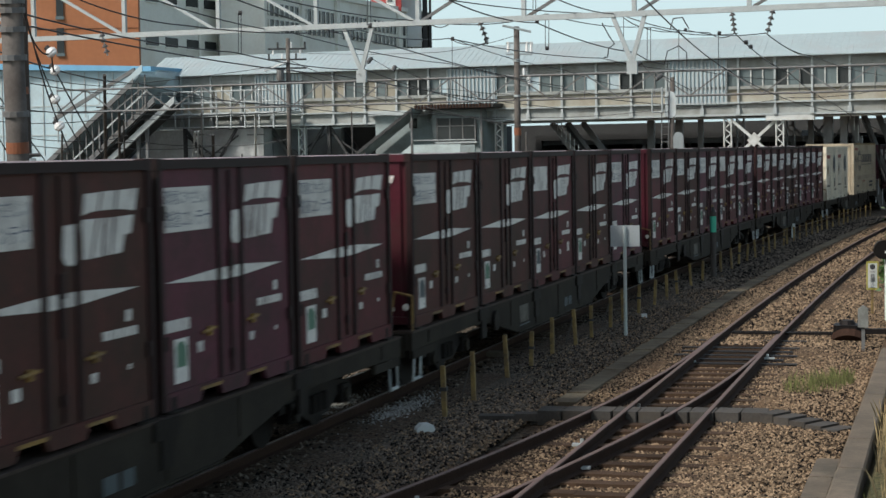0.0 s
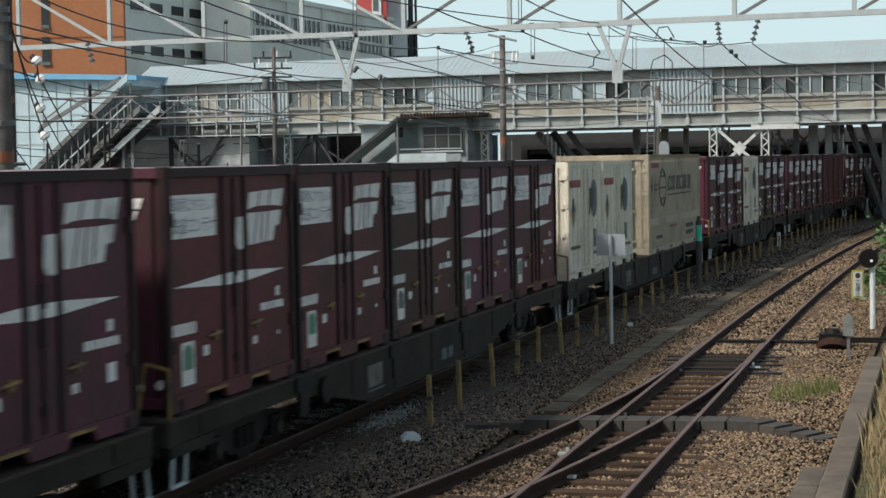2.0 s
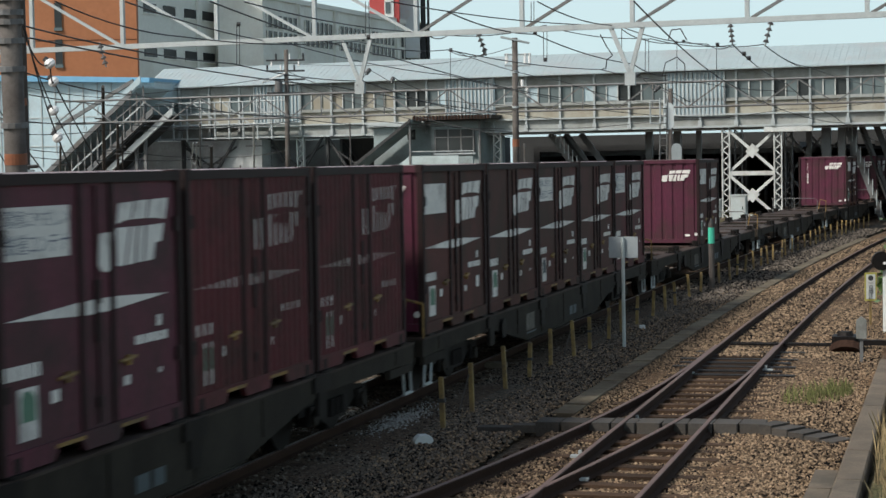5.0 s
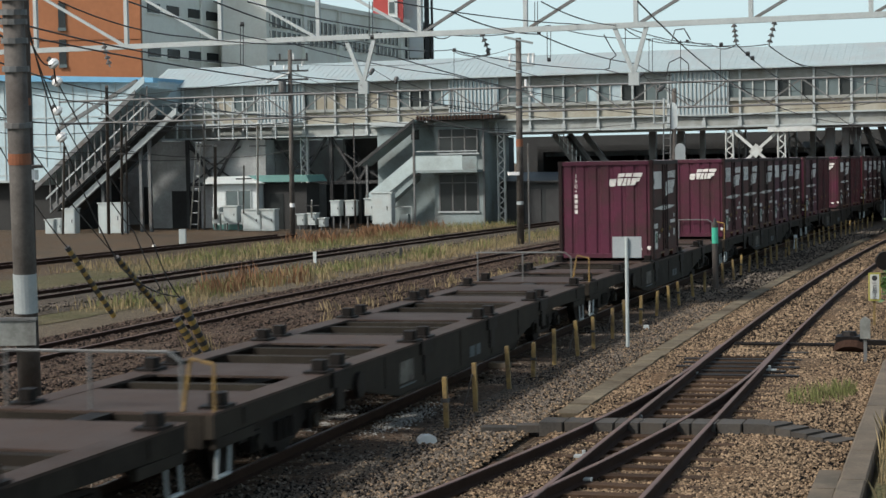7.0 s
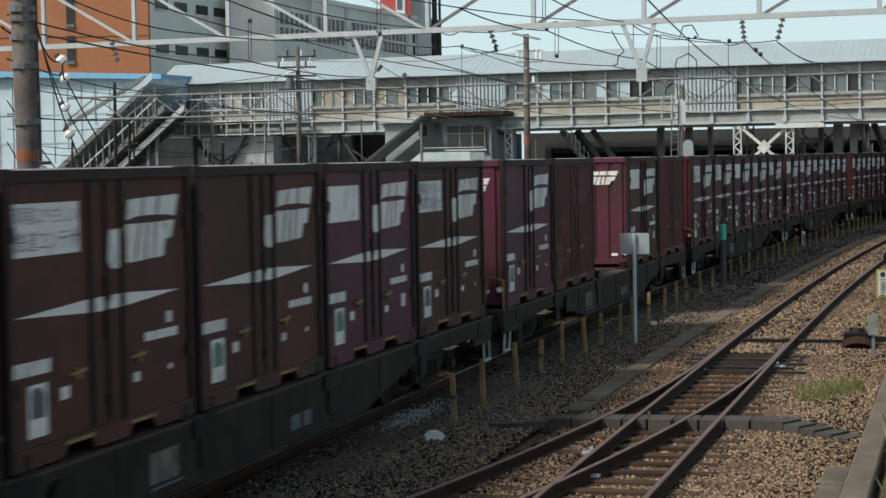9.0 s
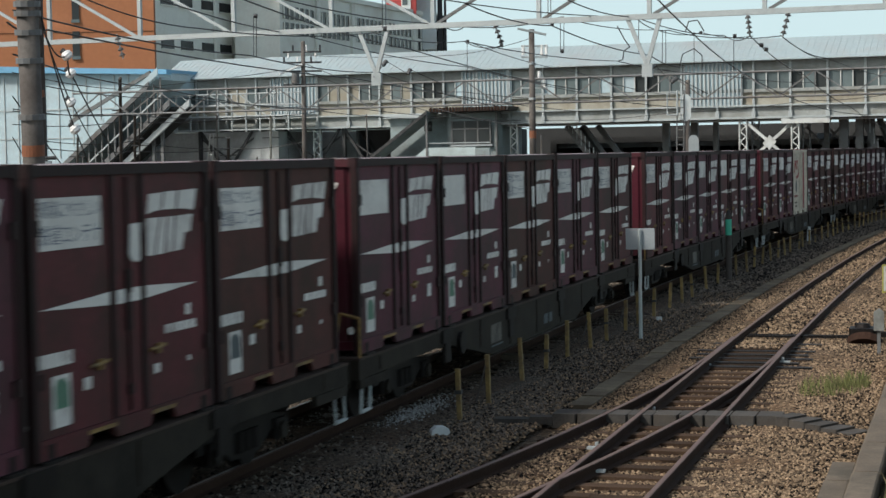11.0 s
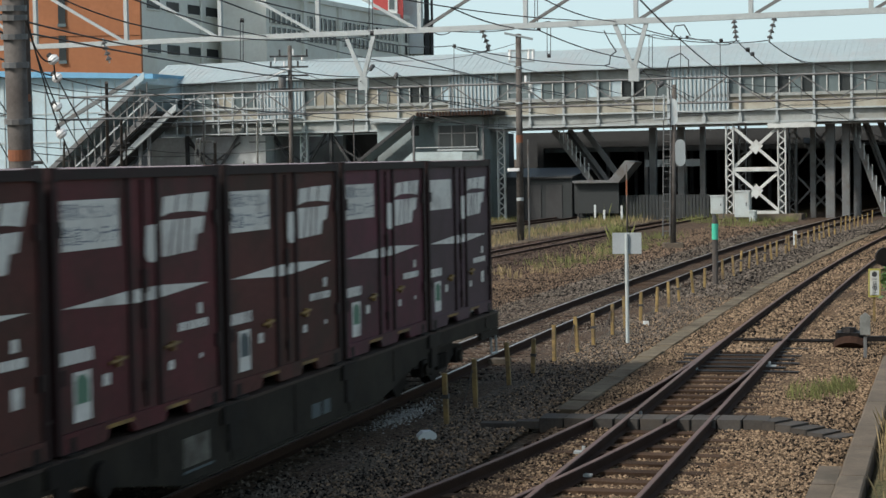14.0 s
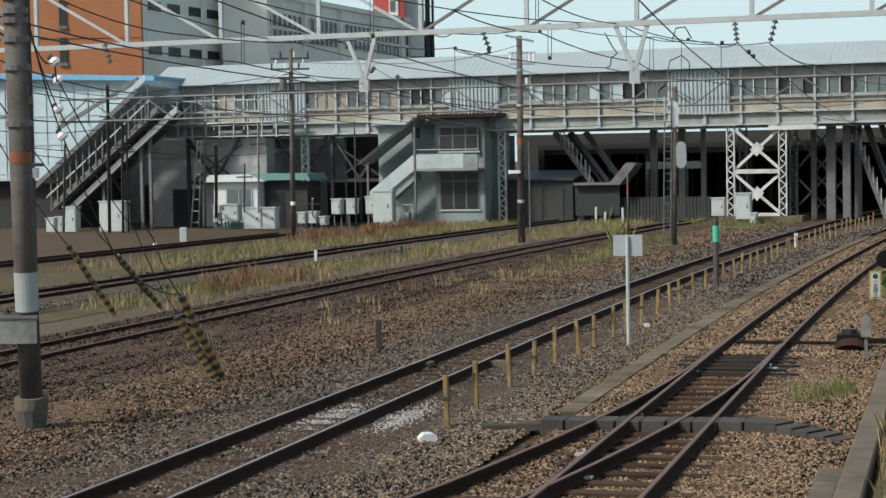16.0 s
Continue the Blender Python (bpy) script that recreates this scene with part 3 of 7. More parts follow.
def box_container(paint, end_paint, label, ribbed=False, plate=True, sticker=GREENMARK, blank=False):
    """A twelve-foot container; its front end looks along -y."""
    root = thing("freight_container", label, "container", group="containers on the train")
    h, w, t = L / 2, HW, HT
    part("roof_and_core", Shape().box(-w + 0.075, w - 0.075, -h + 0.085, h - 0.085, 0.14, t - 0.03), RIM, root)
    roof = Shape().prism([(-w + 0.03, t - 0.035), (w - 0.03, t - 0.035), (w - 0.2, t + 0.01), (-w + 0.2, t + 0.01)], "y", -h + 0.03, h - 0.03)
    part("roof", roof, PALEROOF, root, "grey-pink roof sheet, toned bright for its lit edge")
    for sx in (-1, 1):
        for sy in (-1, 1):
            post = Shape().box(*sorted((sx * w, sx * (w - 0.1))), *sorted((sy * h, sy * (h - 0.1))), 0, t, 0.015)
            post.box(*sorted((sx * (w + 0.004), sx * (w - 0.13))), *sorted((sy * (h + 0.004), sy * (h - 0.15))), t - 0.11, t + 0.012, 0.02)
            part("corner_post", post, RIM, root)
        x0, x1 = sorted((sx * w, sx * (w - 0.07)))
        part("top_rail", Shape().box(x0, x1, -h + 0.1, h - 0.1, t - 0.095, t), RIM, root, "grimy upper rail")
        bottom = Shape()
        for a, b in ((-h + 0.1, -0.95), (-0.33, 0.33), (0.95, h - 0.1)):
            bottom.prism([(a, 0.0), (b, 0.0), (b + (0.12 if b < 1 else 0), 0.15), (a - (0.12 if a > -1 else 0), 0.15)], "x", x0, x1)
        bottom.box(x0 + 0.004, x1 - 0.004, -h + 0.1, h - 0.1, 0.12, 0.17)
        part("bottom_rail", bottom, paint, root)
        for yp in (-0.64, 0.64):
            part("fork_pocket", Shape().box(*sorted((sx * (w + 0.006), sx * (w - 0.05))), yp - 0.27, yp + 0.27, 0.105, 0.14), OCHRE, root, "ochre fork pocket edge")
        xw = sx * (w - 0.035)
        spans = [(-h + 0.1, -0.36), (-0.26, 0.27), (0.37, h - 0.1)]
        for a, b in spans:
            wall = Shape()
            if ribbed:
                n = max(3, int((b - a) / 0.16))
                fold = []
                for i in range(n):
                    ya, p = a + (b - a) * i / n, (b - a) / n
                    fold += [(xw, ya), (xw + sx * 0.024, ya + p * 0.2), (xw + sx * 0.024, ya + p * 0.6), (xw, ya + p * 0.8)]
                wall.curtain(fold + [(xw, b)], 0.17, t - 0.095, sx < 0)
            else:
                wall.box(*sorted((xw, xw - sx * 0.03)), a, b, 0.17, t - 0.095)
            part("side_panel", wall, paint, root)
        for yp in (-0.36, 0.27):
            part("door_post", Shape().box(*sorted((sx * (w - 0.06), sx * (w - 0.008))), yp, yp + 0.07, 0.15, t - 0.09, 0.01), RIM, root)
        if sx < 0:
            continue
        rod = Shape().tube((w - 0.018, -0.02, 0.2), (w - 0.018, -0.02, t - 0.12), 0.014, 6)
        for z0, z1 in ((0.95, 1.22), (1.30, 1.52), (0.35, 0.45)):
            rod.box(w - 0.034, w - 0.002, -0.06, 0.03, z0, z1)
        part("lock_rod", rod, RIM, root, "grimy door locking rod")
        for z in (0.6, 1.9):
            for yp in (-h + 0.10, h - 0.17):
                part("hinge", Shape().box(w - 0.03, w + 0.004, yp, yp + 0.07, z, z + 0.14, 0.008), RIM, root)
        xm = w - 0.033
        if plate:
            part("notice_panel", Shape().box(xm, xm + 0.006, -1.66, -0.52, 1.77, 2.22), WHITE, root, "off-white notice panel")
            if not blank:
                for row, words in ((2.105, "環境にやさしい"), (1.885, "鉄道コンテナ")):
                    o = new("notice_writing", NOTICE[words])
                    o.parent, o.matrix_basis = root, pose(xm + 0.008, -1.09, row, 90, 0, 90)
        emblem(root, False, xm, 0.02, 1.62, 1.0, 0.96)
        st = Shape()
        for q in ([(-1.68, 1.27), (-0.38, 1.215), (-0.38, 1.335)], [(-0.24, 1.21), (-0.07, 1.21), (-0.07, 1.34), (-0.24, 1.335)], [(0.04, 1.21), (0.26, 1.215), (0.26, 1.34), (0.04, 1.34)], [(0.38, 1.22), (1.56, 1.29), (0.38, 1.34)]):
            st.prism(q, "x", xm, xm + 0.005)
        part("stripe", st, WHITE, root, "tapering white stripe")
        mark_bars(root, xm, 1, 0.77, "small_writing", WHITE, -1.72, -1.12, 1, 0.1, 0.12)
        mark_bars(root, xm, 1, 0.84, "serial_marking", WHITE, 0.78, 1.5, 1, 0.11, 0.085)
        part("inspection_sticker", Shape().box(xm, xm + 0.005, -1.5, -1.17, 0.24, 0.69), WHITE, root, "white sticker with coloured field")
        part("sticker_field", Shape().prism([(-1.46, 0.4), (-1.21, 0.4), (-1.21, 0.6), (-1.3, 0.66), (-1.4, 0.66), (-1.46, 0.6)], "x", xm + 0.005, xm + 0.008), sticker, root)
        for yp, zp in ((-0.80, 0.70), (0.42, 0.72)):
            part("handle", Shape().tube((w - 0.01, yp, zp), (w - 0.01, yp + 0.32, zp + 0.02), 0.018, 6).box(w - 0.03, w + 0.006, yp + 0.14, yp + 0.2, zp - 0.05, zp + 0.05), OCHRE, root, "ochre locking handle")
        for y0, y1, z0, z1 in ((1.27, 1.38, 0.98, 1.09), (-0.92, -0.78, 0.5, 0.61), (0.52, 0.64, 0.48, 0.57), (1.25, 1.42, 0.5, 0.68) if blank else (1.3, 1.36, 0.52, 0.57)):
            part("small_tag", Shape().box(xm, xm + 0.005, y0, y1, z0, z1), WHITE, root)
    for sy in (-1, 1):
        e = Shape()
        y = sy * (h - 0.06)
        n, fold = 7, []
        for i in range(n):
            xa, xb = -w + 0.1 + (2 * w - 0.2) * i / n, -w + 0.1 + (2 * w - 0.2) * (i + 1) / n
            fold += [(xa, y), (xa + 0.02, y), (xa + 0.045, y + sy * 0.03), (xb - 0.085, y + sy * 0.03), (xb - 0.06, y)]
        e.curtain(fold + [(w - 0.1, y)], 0.14, t - 0.1, sy > 0)
        part("end_wall", e, end_paint, root, "vertically ribbed painted end wall")
        part("end_header", Shape().box(-w + 0.1, w - 0.1, *sorted((y, sy * h)), t - 0.1, t), end_paint, root)
        part("end_sill", Shape().box(-w + 0.1, w - 0.1, *sorted((y, sy * h)), 0.05, 0.16), end_paint, root)
    emblem(root, True, -h + 0.02, 0.08, 1.88, 0.56, 0.5)
    for i, ch in enumerate("19G"):
        o = new("type_code", CODE[ch])
        o.parent, o.matrix_basis = root, pose(-0.77, -h + 0.018, 2.13 - i * 0.13, 90, 0, 0)
    num = Shape().box(-0.785, -0.755, -h + 0.016, -h + 0.022, 1.73, 1.76)
    for i in range(4):
        num.box(-0.805, -0.735, -h + 0.016, -h + 0.022, 1.57 - i * 0.13, 1.665 - i * 0.13)
    part("number_marking", num, WHITE, root, "column of small white marks")
    part("end_tag", Shape().box(0.78, 0.92, -h + 0.012, -h + 0.022, 0.24, 0.30), WHITE, root)
    part("round_tag", Shape().tube((1.1, -h - 0.001, 0.3), (1.1, -h + 0.02, 0.3), 0.05, 10), WHITE, root)
    return root


def lettering(words, size):
    cu = bpy.data.curves.new("notice_writing", "FONT")
    cu.body, cu.size, cu.align_x, cu.align_y, cu.resolution_u = words, size, "CENTER", "CENTER", 2
    return cu


# roof colour raised to give the lit line along the container tops
PALEROOF = mat("dusty_roof", (0.20, 0.16, 0.165), 0.7, spread=0.25, fine=10, coarse=1, bump=0.04, shift=0.3)
NOTICE = {w: lettering(w, k) for w, k in (("環境にやさしい", 0.165), ("鉄道コンテナ", 0.19))}
CODE = {w: lettering(w, 0.135) for w in "19G"}
NOTE = mat("faint_grey_writing", (0.10, 0.12, 0.17), 0.7, spread=0.2, bump=0)
for cu in NOTICE.values():
    cu.materials.append(NOTE)
for cu in CODE.values():
    cu.materials.append(WHITE)


def ivory_container(strip):
    """A twelve-foot white container with a round badge."""
    lab = "ivory twelve-foot container with a " + ("red band and ring mark" if strip else "round teal badge")
    root = thing("freight_container", lab, "container", group="containers on the train")
    h, w, t = L / 2, HW, 2.48
    part("body", Shape().box(-w + 0.03, w - 0.03, -h + 0.03, h - 0.03, 0.1, t - 0.02), IVORY, root)
    for sx in (-1, 1):
        for sy in (-1, 1):
            part("corner_post", Shape().box(*sorted((sx * w, sx * (w - 0.09))), *sorted((sy * h, sy * (h - 0.09))), 0, t, 0.015), IVORY, root)
        x0, x1 = sorted((sx * w, sx * (w - 0.05)))
        part("top_rail", Shape().box(x0, x1, -h + 0.09, h - 0.09, t - 0.09, t), IVORY, root)
        lower = Shape().box(x0, x1, -h + 0.09, -1.0, 0, 0.16).box(x0, x1, -0.42, 0.42, 0, 0.16).box(x0, x1, 1.0, h - 0.09, 0, 0.16).box(x0, x1, -h + 0.09, h - 0.09, 0.11, 0.16)
        part("bottom_rail", lower, IVORY, root)
        seam = Shape()
        for y in (-1.35, -0.86, -0.42, 0.0, 0.42, 0.86, 1.35):
            seam.box(*sorted((sx * (w - 0.03), sx * (w - 0.026))), y - 0.012, y + 0.012, 0.16, t - 0.09)
        part("panel_seam", seam, SEAM, root)
        rods = Shape()
        for y in (-0.2, 0.2):
            rods.tube((sx * (w - 0.01), y, 0.2), (sx * (w - 0.01), y, t - 0.15), 0.018, 6)
        part("lock_rod", rods, IVORY, root)
        xm = sx * (w - 0.02)
        ring = [(0.93 + 0.36 * math.cos(a * math.pi / 16), 1.66 + 0.42 * math.sin(a * math.pi / 16)) for a in range(32)]
        if strip:
            flat = sorted((xm, xm + sx * 0.006))
            part("red_band", Shape().box(*flat, 0.74, 1.08, 0.17, t - 0.1), REDBAND, root, "red vertical band")
            for q in ([(-1.68, 1.60), (-1.56, 1.58), (-1.42, 1.70), (-1.38, 2.08), (-1.50, 2.08), (-1.54, 1.74), (-1.66, 1.68)], [(-1.27, 1.72), (-1.05, 1.72), (-1.0, 1.98), (-1.08, 2.08), (-1.25, 2.08), (-1.32, 1.9)], [(-0.86, 1.72), (-0.76, 1.72), (-0.74, 2.0), (-0.62, 2.0), (-0.62, 2.08), (-0.98, 2.08), (-0.98, 2.0), (-0.86, 2.0)]):
                part("red_stroke", Shape().prism(q, "x", *flat), REDBAND, root, "dark red stroke of the owner's mark")
            outer = [(-0.98 + 0.66 * math.cos(a), 1.66 + 0.30 * math.sin(a)) for a in (0.25 - 0.16 * i for i in range(14))]
            inner = [(-0.98 + 0.56 * math.cos(a), 1.70 + 0.22 * math.sin(a)) for a in (0.25 - 0.16 * i for i in range(14))]
            part("swoosh", Shape().prism(outer + inner[::-1], "x", *flat), REDBAND, root, "curved red swoosh")
            part("round_mark", Shape().prism([(-1.1 + 0.16 * math.cos(a * math.pi / 10), 1.07 + 0.24 * math.sin(a * math.pi / 10)) for a in range(20)], "x", *flat), TEAL, root, "oval blue-green mark")
            mark_bars(root, xm, sx, 0.66, "red_writing", REDMARK, -1.7, -0.75, 1, 0.1, 0.08)
            mark_bars(root, xm, sx, 0.42, "grey_writing", PANELGREY, -1.5, -0.9, 2, 0.14, 0.06)
        else:
            part("badge", Shape().prism(ring, "x", *sorted((xm, xm + sx * 0.004))), TEAL, root, "round blue-green badge")
            for q in ([(0.30, 1.30), (0.40, 1.30), (0.50, 1.42), (0.50, 1.90), (0.42, 1.90), (0.42, 1.46)], [(0.58, 1.48), (0.74, 1.48), (0.74, 1.88), (0.58, 1.88)], [(0.82, 1.48), (0.90, 1.48), (0.90, 1.88), (0.82, 1.88)]):
                part("badge_mark", Shape().prism(q, "x", *sorted((xm + sx * 0.004, xm + sx * 0.008))), BLACK, root, "dark slanted stroke")
            part("diamond_mark", Shape().prism([(-1.50, 1.42), (-1.30, 1.72), (-1.10, 1.42)], "x", *sorted((xm, xm + sx * 0.006))), BLACK, root)
            part("diamond_mark", Shape().prism([(-1.50, 1.415), (-1.10, 1.415), (-1.30, 1.10)], "x", *sorted((xm, xm + sx * 0.006))), OCHRE, root)
            mark_bars(root, xm, sx, 1.93, "red_writing", REDMARK, -1.62, -0.55, 1, 0.1, 0.16)
            part("small_label", Shape().box(*sorted((xm, xm + sx * 0.006)), 0.85, 1.15, 0.58, 0.98), PANELGREY, root)
            part("label_field", Shape().box(*sorted((xm + sx * 0.006, xm + sx * 0.008)), 0.89, 1.11, 0.78, 0.94), GREENMARK, root)
            mark_bars(root, xm, sx, 0.42, "grey_writing", PANELGREY, 0.85, 1.6, 1, 0.1, 0.07)
            mark_bars(root, xm, sx, 0.62, "grey_writing", PANELGREY, -1.6, -0.6, 1, 0.1, 0.07)
    disc = [(0.25 + 0.36 * math.cos(a * math.pi / 16), 1.72 + 0.36 * math.sin(a * math.pi / 16)) for a in range(32)]
    if not strip:
        part("end_badge", Shape().prism(disc, "y", -h + 0.02, -h + 0.03), ENDBLUE, root, "round blue badge on the end wall")
        part("end_badge_stroke", Shape().box(0.22, 0.30, -h + 0.015, -h + 0.02, 1.55, 1.86).box(0.10, 0.42, -h + 0.015, -h + 0.02, 1.82, 1.9), WHITE, root)
        sh = Shape()
        for i in range(5):
            sh.box(-0.25 + i * 0.17, -0.13 + i * 0.17, -h + 0.02, -h + 0.03, 1.2, 1.31)
        part("end_writing", sh, REDMARK, root, "red writing bars")
    for sx in (-1, 1):
        part("end_rod", Shape().tube((sx * 0.98, -h + 0.01, 0.15), (sx * 0.98, -h + 0.01, t - 0.1), 0.022, 8), IVORY, root)
        for z in (0.3, 0.9, 1.5, 2.1):
            part("end_hinge", Shape().box(*sorted((sx * (w - 0.02), sx * (w - 0.2))), -h - 0.012, -h + 0.02, z, z + 0.1, 0.01), IVORY, root)
    part("end_sill", Shape().box(-w + 0.09, w - 0.09, -h, -h + 0.05, 0.0, 0.14), IVORY, root)
    return root


ENDBLUE = mat("blue_badge_paint", (0.06, 0.17, 0.26), 0.5, spread=0.2, bump=0)
SEAM = mat("grimy_seam", (0.33, 0.31, 0.25), 0.8, bump=0)


def long_container():
    """A thirty-one-foot cream container, ribbed, with an ochre top rail."""
    root = thing("long_freight_container", "cream thirty-one-foot ribbed container with dark lettering bars", "container", group="containers on the train")
    h, w, t = 4.36, 1.24, 2.62
    part("core", Shape().box(-w + 0.15, w - 0.15, -h + 0.06, h - 0.04, 0.12, t - 0.02), CREAM, root)
    for sx in (-1, 1):
        for sy in (-1, 1):
            part("corner_post", Shape().box(*sorted((sx * w, sx * (w - 0.14))), *sorted((sy * h, sy * (h - 0.16))), 0, t, 0.02), CREAM, root)
        x0, x1 = sorted((sx * w, sx * (w - 0.08)))
        part("top_rail", Shape().box(x0, x1, -h + 0.16, h - 0.16, t - 0.08, t), OCHRE, root, "ochre top rail")
        low = Shape().box(x0, x1, -h + 0.16, h - 0.16, 0.0, 0.13)
        part("bottom_rail", low, CREAM, root)
        part("middle_rail", Shape().box(x0, x1, -h + 0.16, h - 0.16, 0.74, 0.93), CREAM, root)
        xw = sx * (w - 0.045)
        for z0, z1 in ((0.13, 0.74), (0.93, t - 0.08)):
            wall = Shape()
            n, fold = 36, []
            p = (2 * h - 0.32) / n
            for i in range(n):
                ya = -h + 0.16 + p * i
                fold += [(xw - sx * 0.085, ya), (xw + sx * 0.035, ya + p * 0.05), (xw + sx * 0.035, ya + p * 0.60), (xw - sx * 0.085, ya + p * 0.66)]
            wall.curtain(fold + [(xw - sx * 0.085, h - 0.16)], z0, z1, sx < 0)
            part("corrugated_wall", wall, CREAM, root)
        xm = sx * (w - 0.008)
        let = Shape()
        y, flat = -1.44, sorted((xm, xm + sx * 0.006))
        for i, lw in enumerate((0.31, 0.34, 0.36, 0, 0.27, 0.13, 0.4, 0.31, 0.33, 0, 0.31, 0.16)):
            if lw:
                let.prism([(y, 1.62), (y + 0.11, 1.62), (y + 0.20, 2.03), (y + 0.09, 2.03)], "x", *flat)
                if lw > 0.2:
                    let.prism([(y + 0.11, 1.62), (y + lw, 1.62), (y + lw + 0.02, 1.71), (y + 0.13, 1.71)], "x", *flat)
                    if i % 3 != 1:
                        let.prism([(y + 0.19, 1.95), (y + lw + 0.06, 1.95), (y + lw + 0.08, 2.03), (y + 0.20, 2.03)], "x", *flat)
                    if i % 3 != 0:
                        let.prism([(y + lw - 0.10, 1.71), (y + lw, 1.71), (y + lw + 0.08, 2.03), (y + lw - 0.02, 2.03)], "x", *flat)
            y += (lw or 0.1) + 0.075
        let.prism([(-1.45, 1.49), (2.5, 1.49), (2.5, 1.525), (-1.45, 1.525)], "x", *flat)
        part("lettering", let, BLACK, root, "slanted black lettering bars with underline")
        globe = Shape()
        ring = [(-2.24 + 0.54 * math.cos(a * math.pi / 14), 1.72 + 0.50 * math.sin(a * math.pi / 14)) for a in range(29)]
        for p, q in zip(ring, ring[1:]):
            globe.bar((xm, *p), (xm, *q), 0.012, 0.05)
        for z, k in ((2.03, 0.40), (1.72, 0.54), (1.42, 0.40)):
            globe.bar((xm, -2.24 - k, z), (xm, -2.24 + k, z), 0.012, 0.05)
        for d in (-0.28, 0.28):
            globe.bar((xm, -2.24 + d, 2.03), (xm, -2.24 + d * 0.4, 2.2), 0.012, 0.04).bar((xm, -2.24 + d, 1.42), (xm, -2.24 + d * 0.4, 1.24), 0.012, 0.04)
        part("emblem", globe, BLACK, root, "black globe outline")
        part("placard", Shape().prism([(-4.15, 1.82), (-3.75, 1.82), (-3.95, 2.08)], "x", *flat), OCHRE, root, "yellow half of a diamond placard")
        part("placard", Shape().prism([(-4.15, 1.815), (-3.95, 1.56), (-3.75, 1.815)], "x", *flat), BLACK, root, "black half of a diamond placard")
        mark_bars(root, xm, sx, 2.26, "red_writing", REDMARK, -4.0, -2.85, 1, 0.1, 0.13)
        mark_bars(root, xm, sx, 1.78, "grey_writing", PANELGREY, -3.5, -3.0, 2, 0.12, 0.05)
        mark_bars(root, xm, sx, 0.48, "dark_writing", BLACK, 1.6, 2.95, 2, 0.2, 0.12)
        mark_bars(root, xm, sx, 0.60, "red_writing", REDMARK, -1.2, 0.0, 1, 0.1, 0.06)
        mark_bars(root, xm, sx, 0.36, "dark_writing", BLACK, -3.3, -2.4, 1, 0.1, 0.09)
        pk = Shape()
        for y in (-3.2, -1.0, 1.0, 3.2):
            pk.box(*sorted((sx * (w - 0.02), sx * (w + 0.004))), y - 0.2, y + 0.2, 0.02, 0.1)
        part("fork_pocket", pk, BLACK, root)
    part("end_header", Shape().box(-w + 0.14, w - 0.14, -h, -h + 0.1, t - 0.14, t), CREAM, root)
    part("end_sill", Shape().box(-w + 0.14, w - 0.14, -h, -h + 0.1, 0.0, 0.16), CREAM, root)
    for a, b in ((-w + 0.17, -0.015), (0.015, w - 0.17)):
        leaf = Shape()
        fold, n = [], 5
        p = (b - a) / n
        for i in range(n):
            fold += [(a + p * i, -h + 0.055), (a + p * (i + 0.2), -h + 0.03), (a + p * (i + 0.75), -h + 0.03), (a + p * (i + 0.95), -h + 0.055)]
        leaf.curtain(fold + [(b, -h + 0.055)], 0.18, t - 0.16, False)
        door = part("end_door", leaf, CREAM, root, "ribbed cream end door")
        for x in (a + 0.28, b - 0.28):
            part("door_rod", Shape().tube((x, -h + 0.012, 0.17), (x, -h + 0.012, t - 0.15), 0.02, 8), STEELGREY, door, "grey locking rod")
            for z in (0.3, 1.1, 2.2):
                part("rod_keeper", Shape().box(x - 0.06, x + 0.06, -h - 0.012, -h + 0.03, z, z + 0.07), CREAM, door)
        part("door_handle", Shape().bar((a + 0.3, -h - 0.01, 0.95), (b - 0.3, -h - 0.01, 1.0), 0.03, 0.04), DARKSTEEL, door, "dark door handle")
    for sx in (-1, 1):
        for z in (0.35, 0.95, 1.55, 2.15):
            part("hinge", Shape().box(*sorted((sx * (w - 0.2), sx * (w - 0.02))), -h - 0.012, -h + 0.02, z, z + 0.09), CREAM, root)
    return root


SPEED, TAIL_AT, TAIL_TIME = 24.24, 31.64, 14.0
PITCH, LONG_AT = 3.85, -4.8
PLAN = {0: "fbbbp", 1: "bbwnc", 2: "bnnbc", 3: "bbbnC", 4: "bbnbc", 5: "rp.rq", 6: "bnobP", 7: "..p..", 8: ".....", 9: "..p..", 10: "bobop",
        11: "rrbbP", 12: "nbjnP", 13: "Ljj", 14: "bbbbP", 15: "nnbbc", 16: "bonob", 17: "bbb.."}
MIDDLE = {0: 9.24, 1: 29.1, 2: 49.54, 3: 70.37, 4: 90.3, 5: 110.9, 6: 131.4, 7: 151.4, 8: 171.6, 9: 191.8, 10: 212.1, 11: 232.17, 12: 252.4,
          13: 273.15, 14: 293.53, 15: 313.4, 16: 333.95, 17: 354.1}
MOVING = []


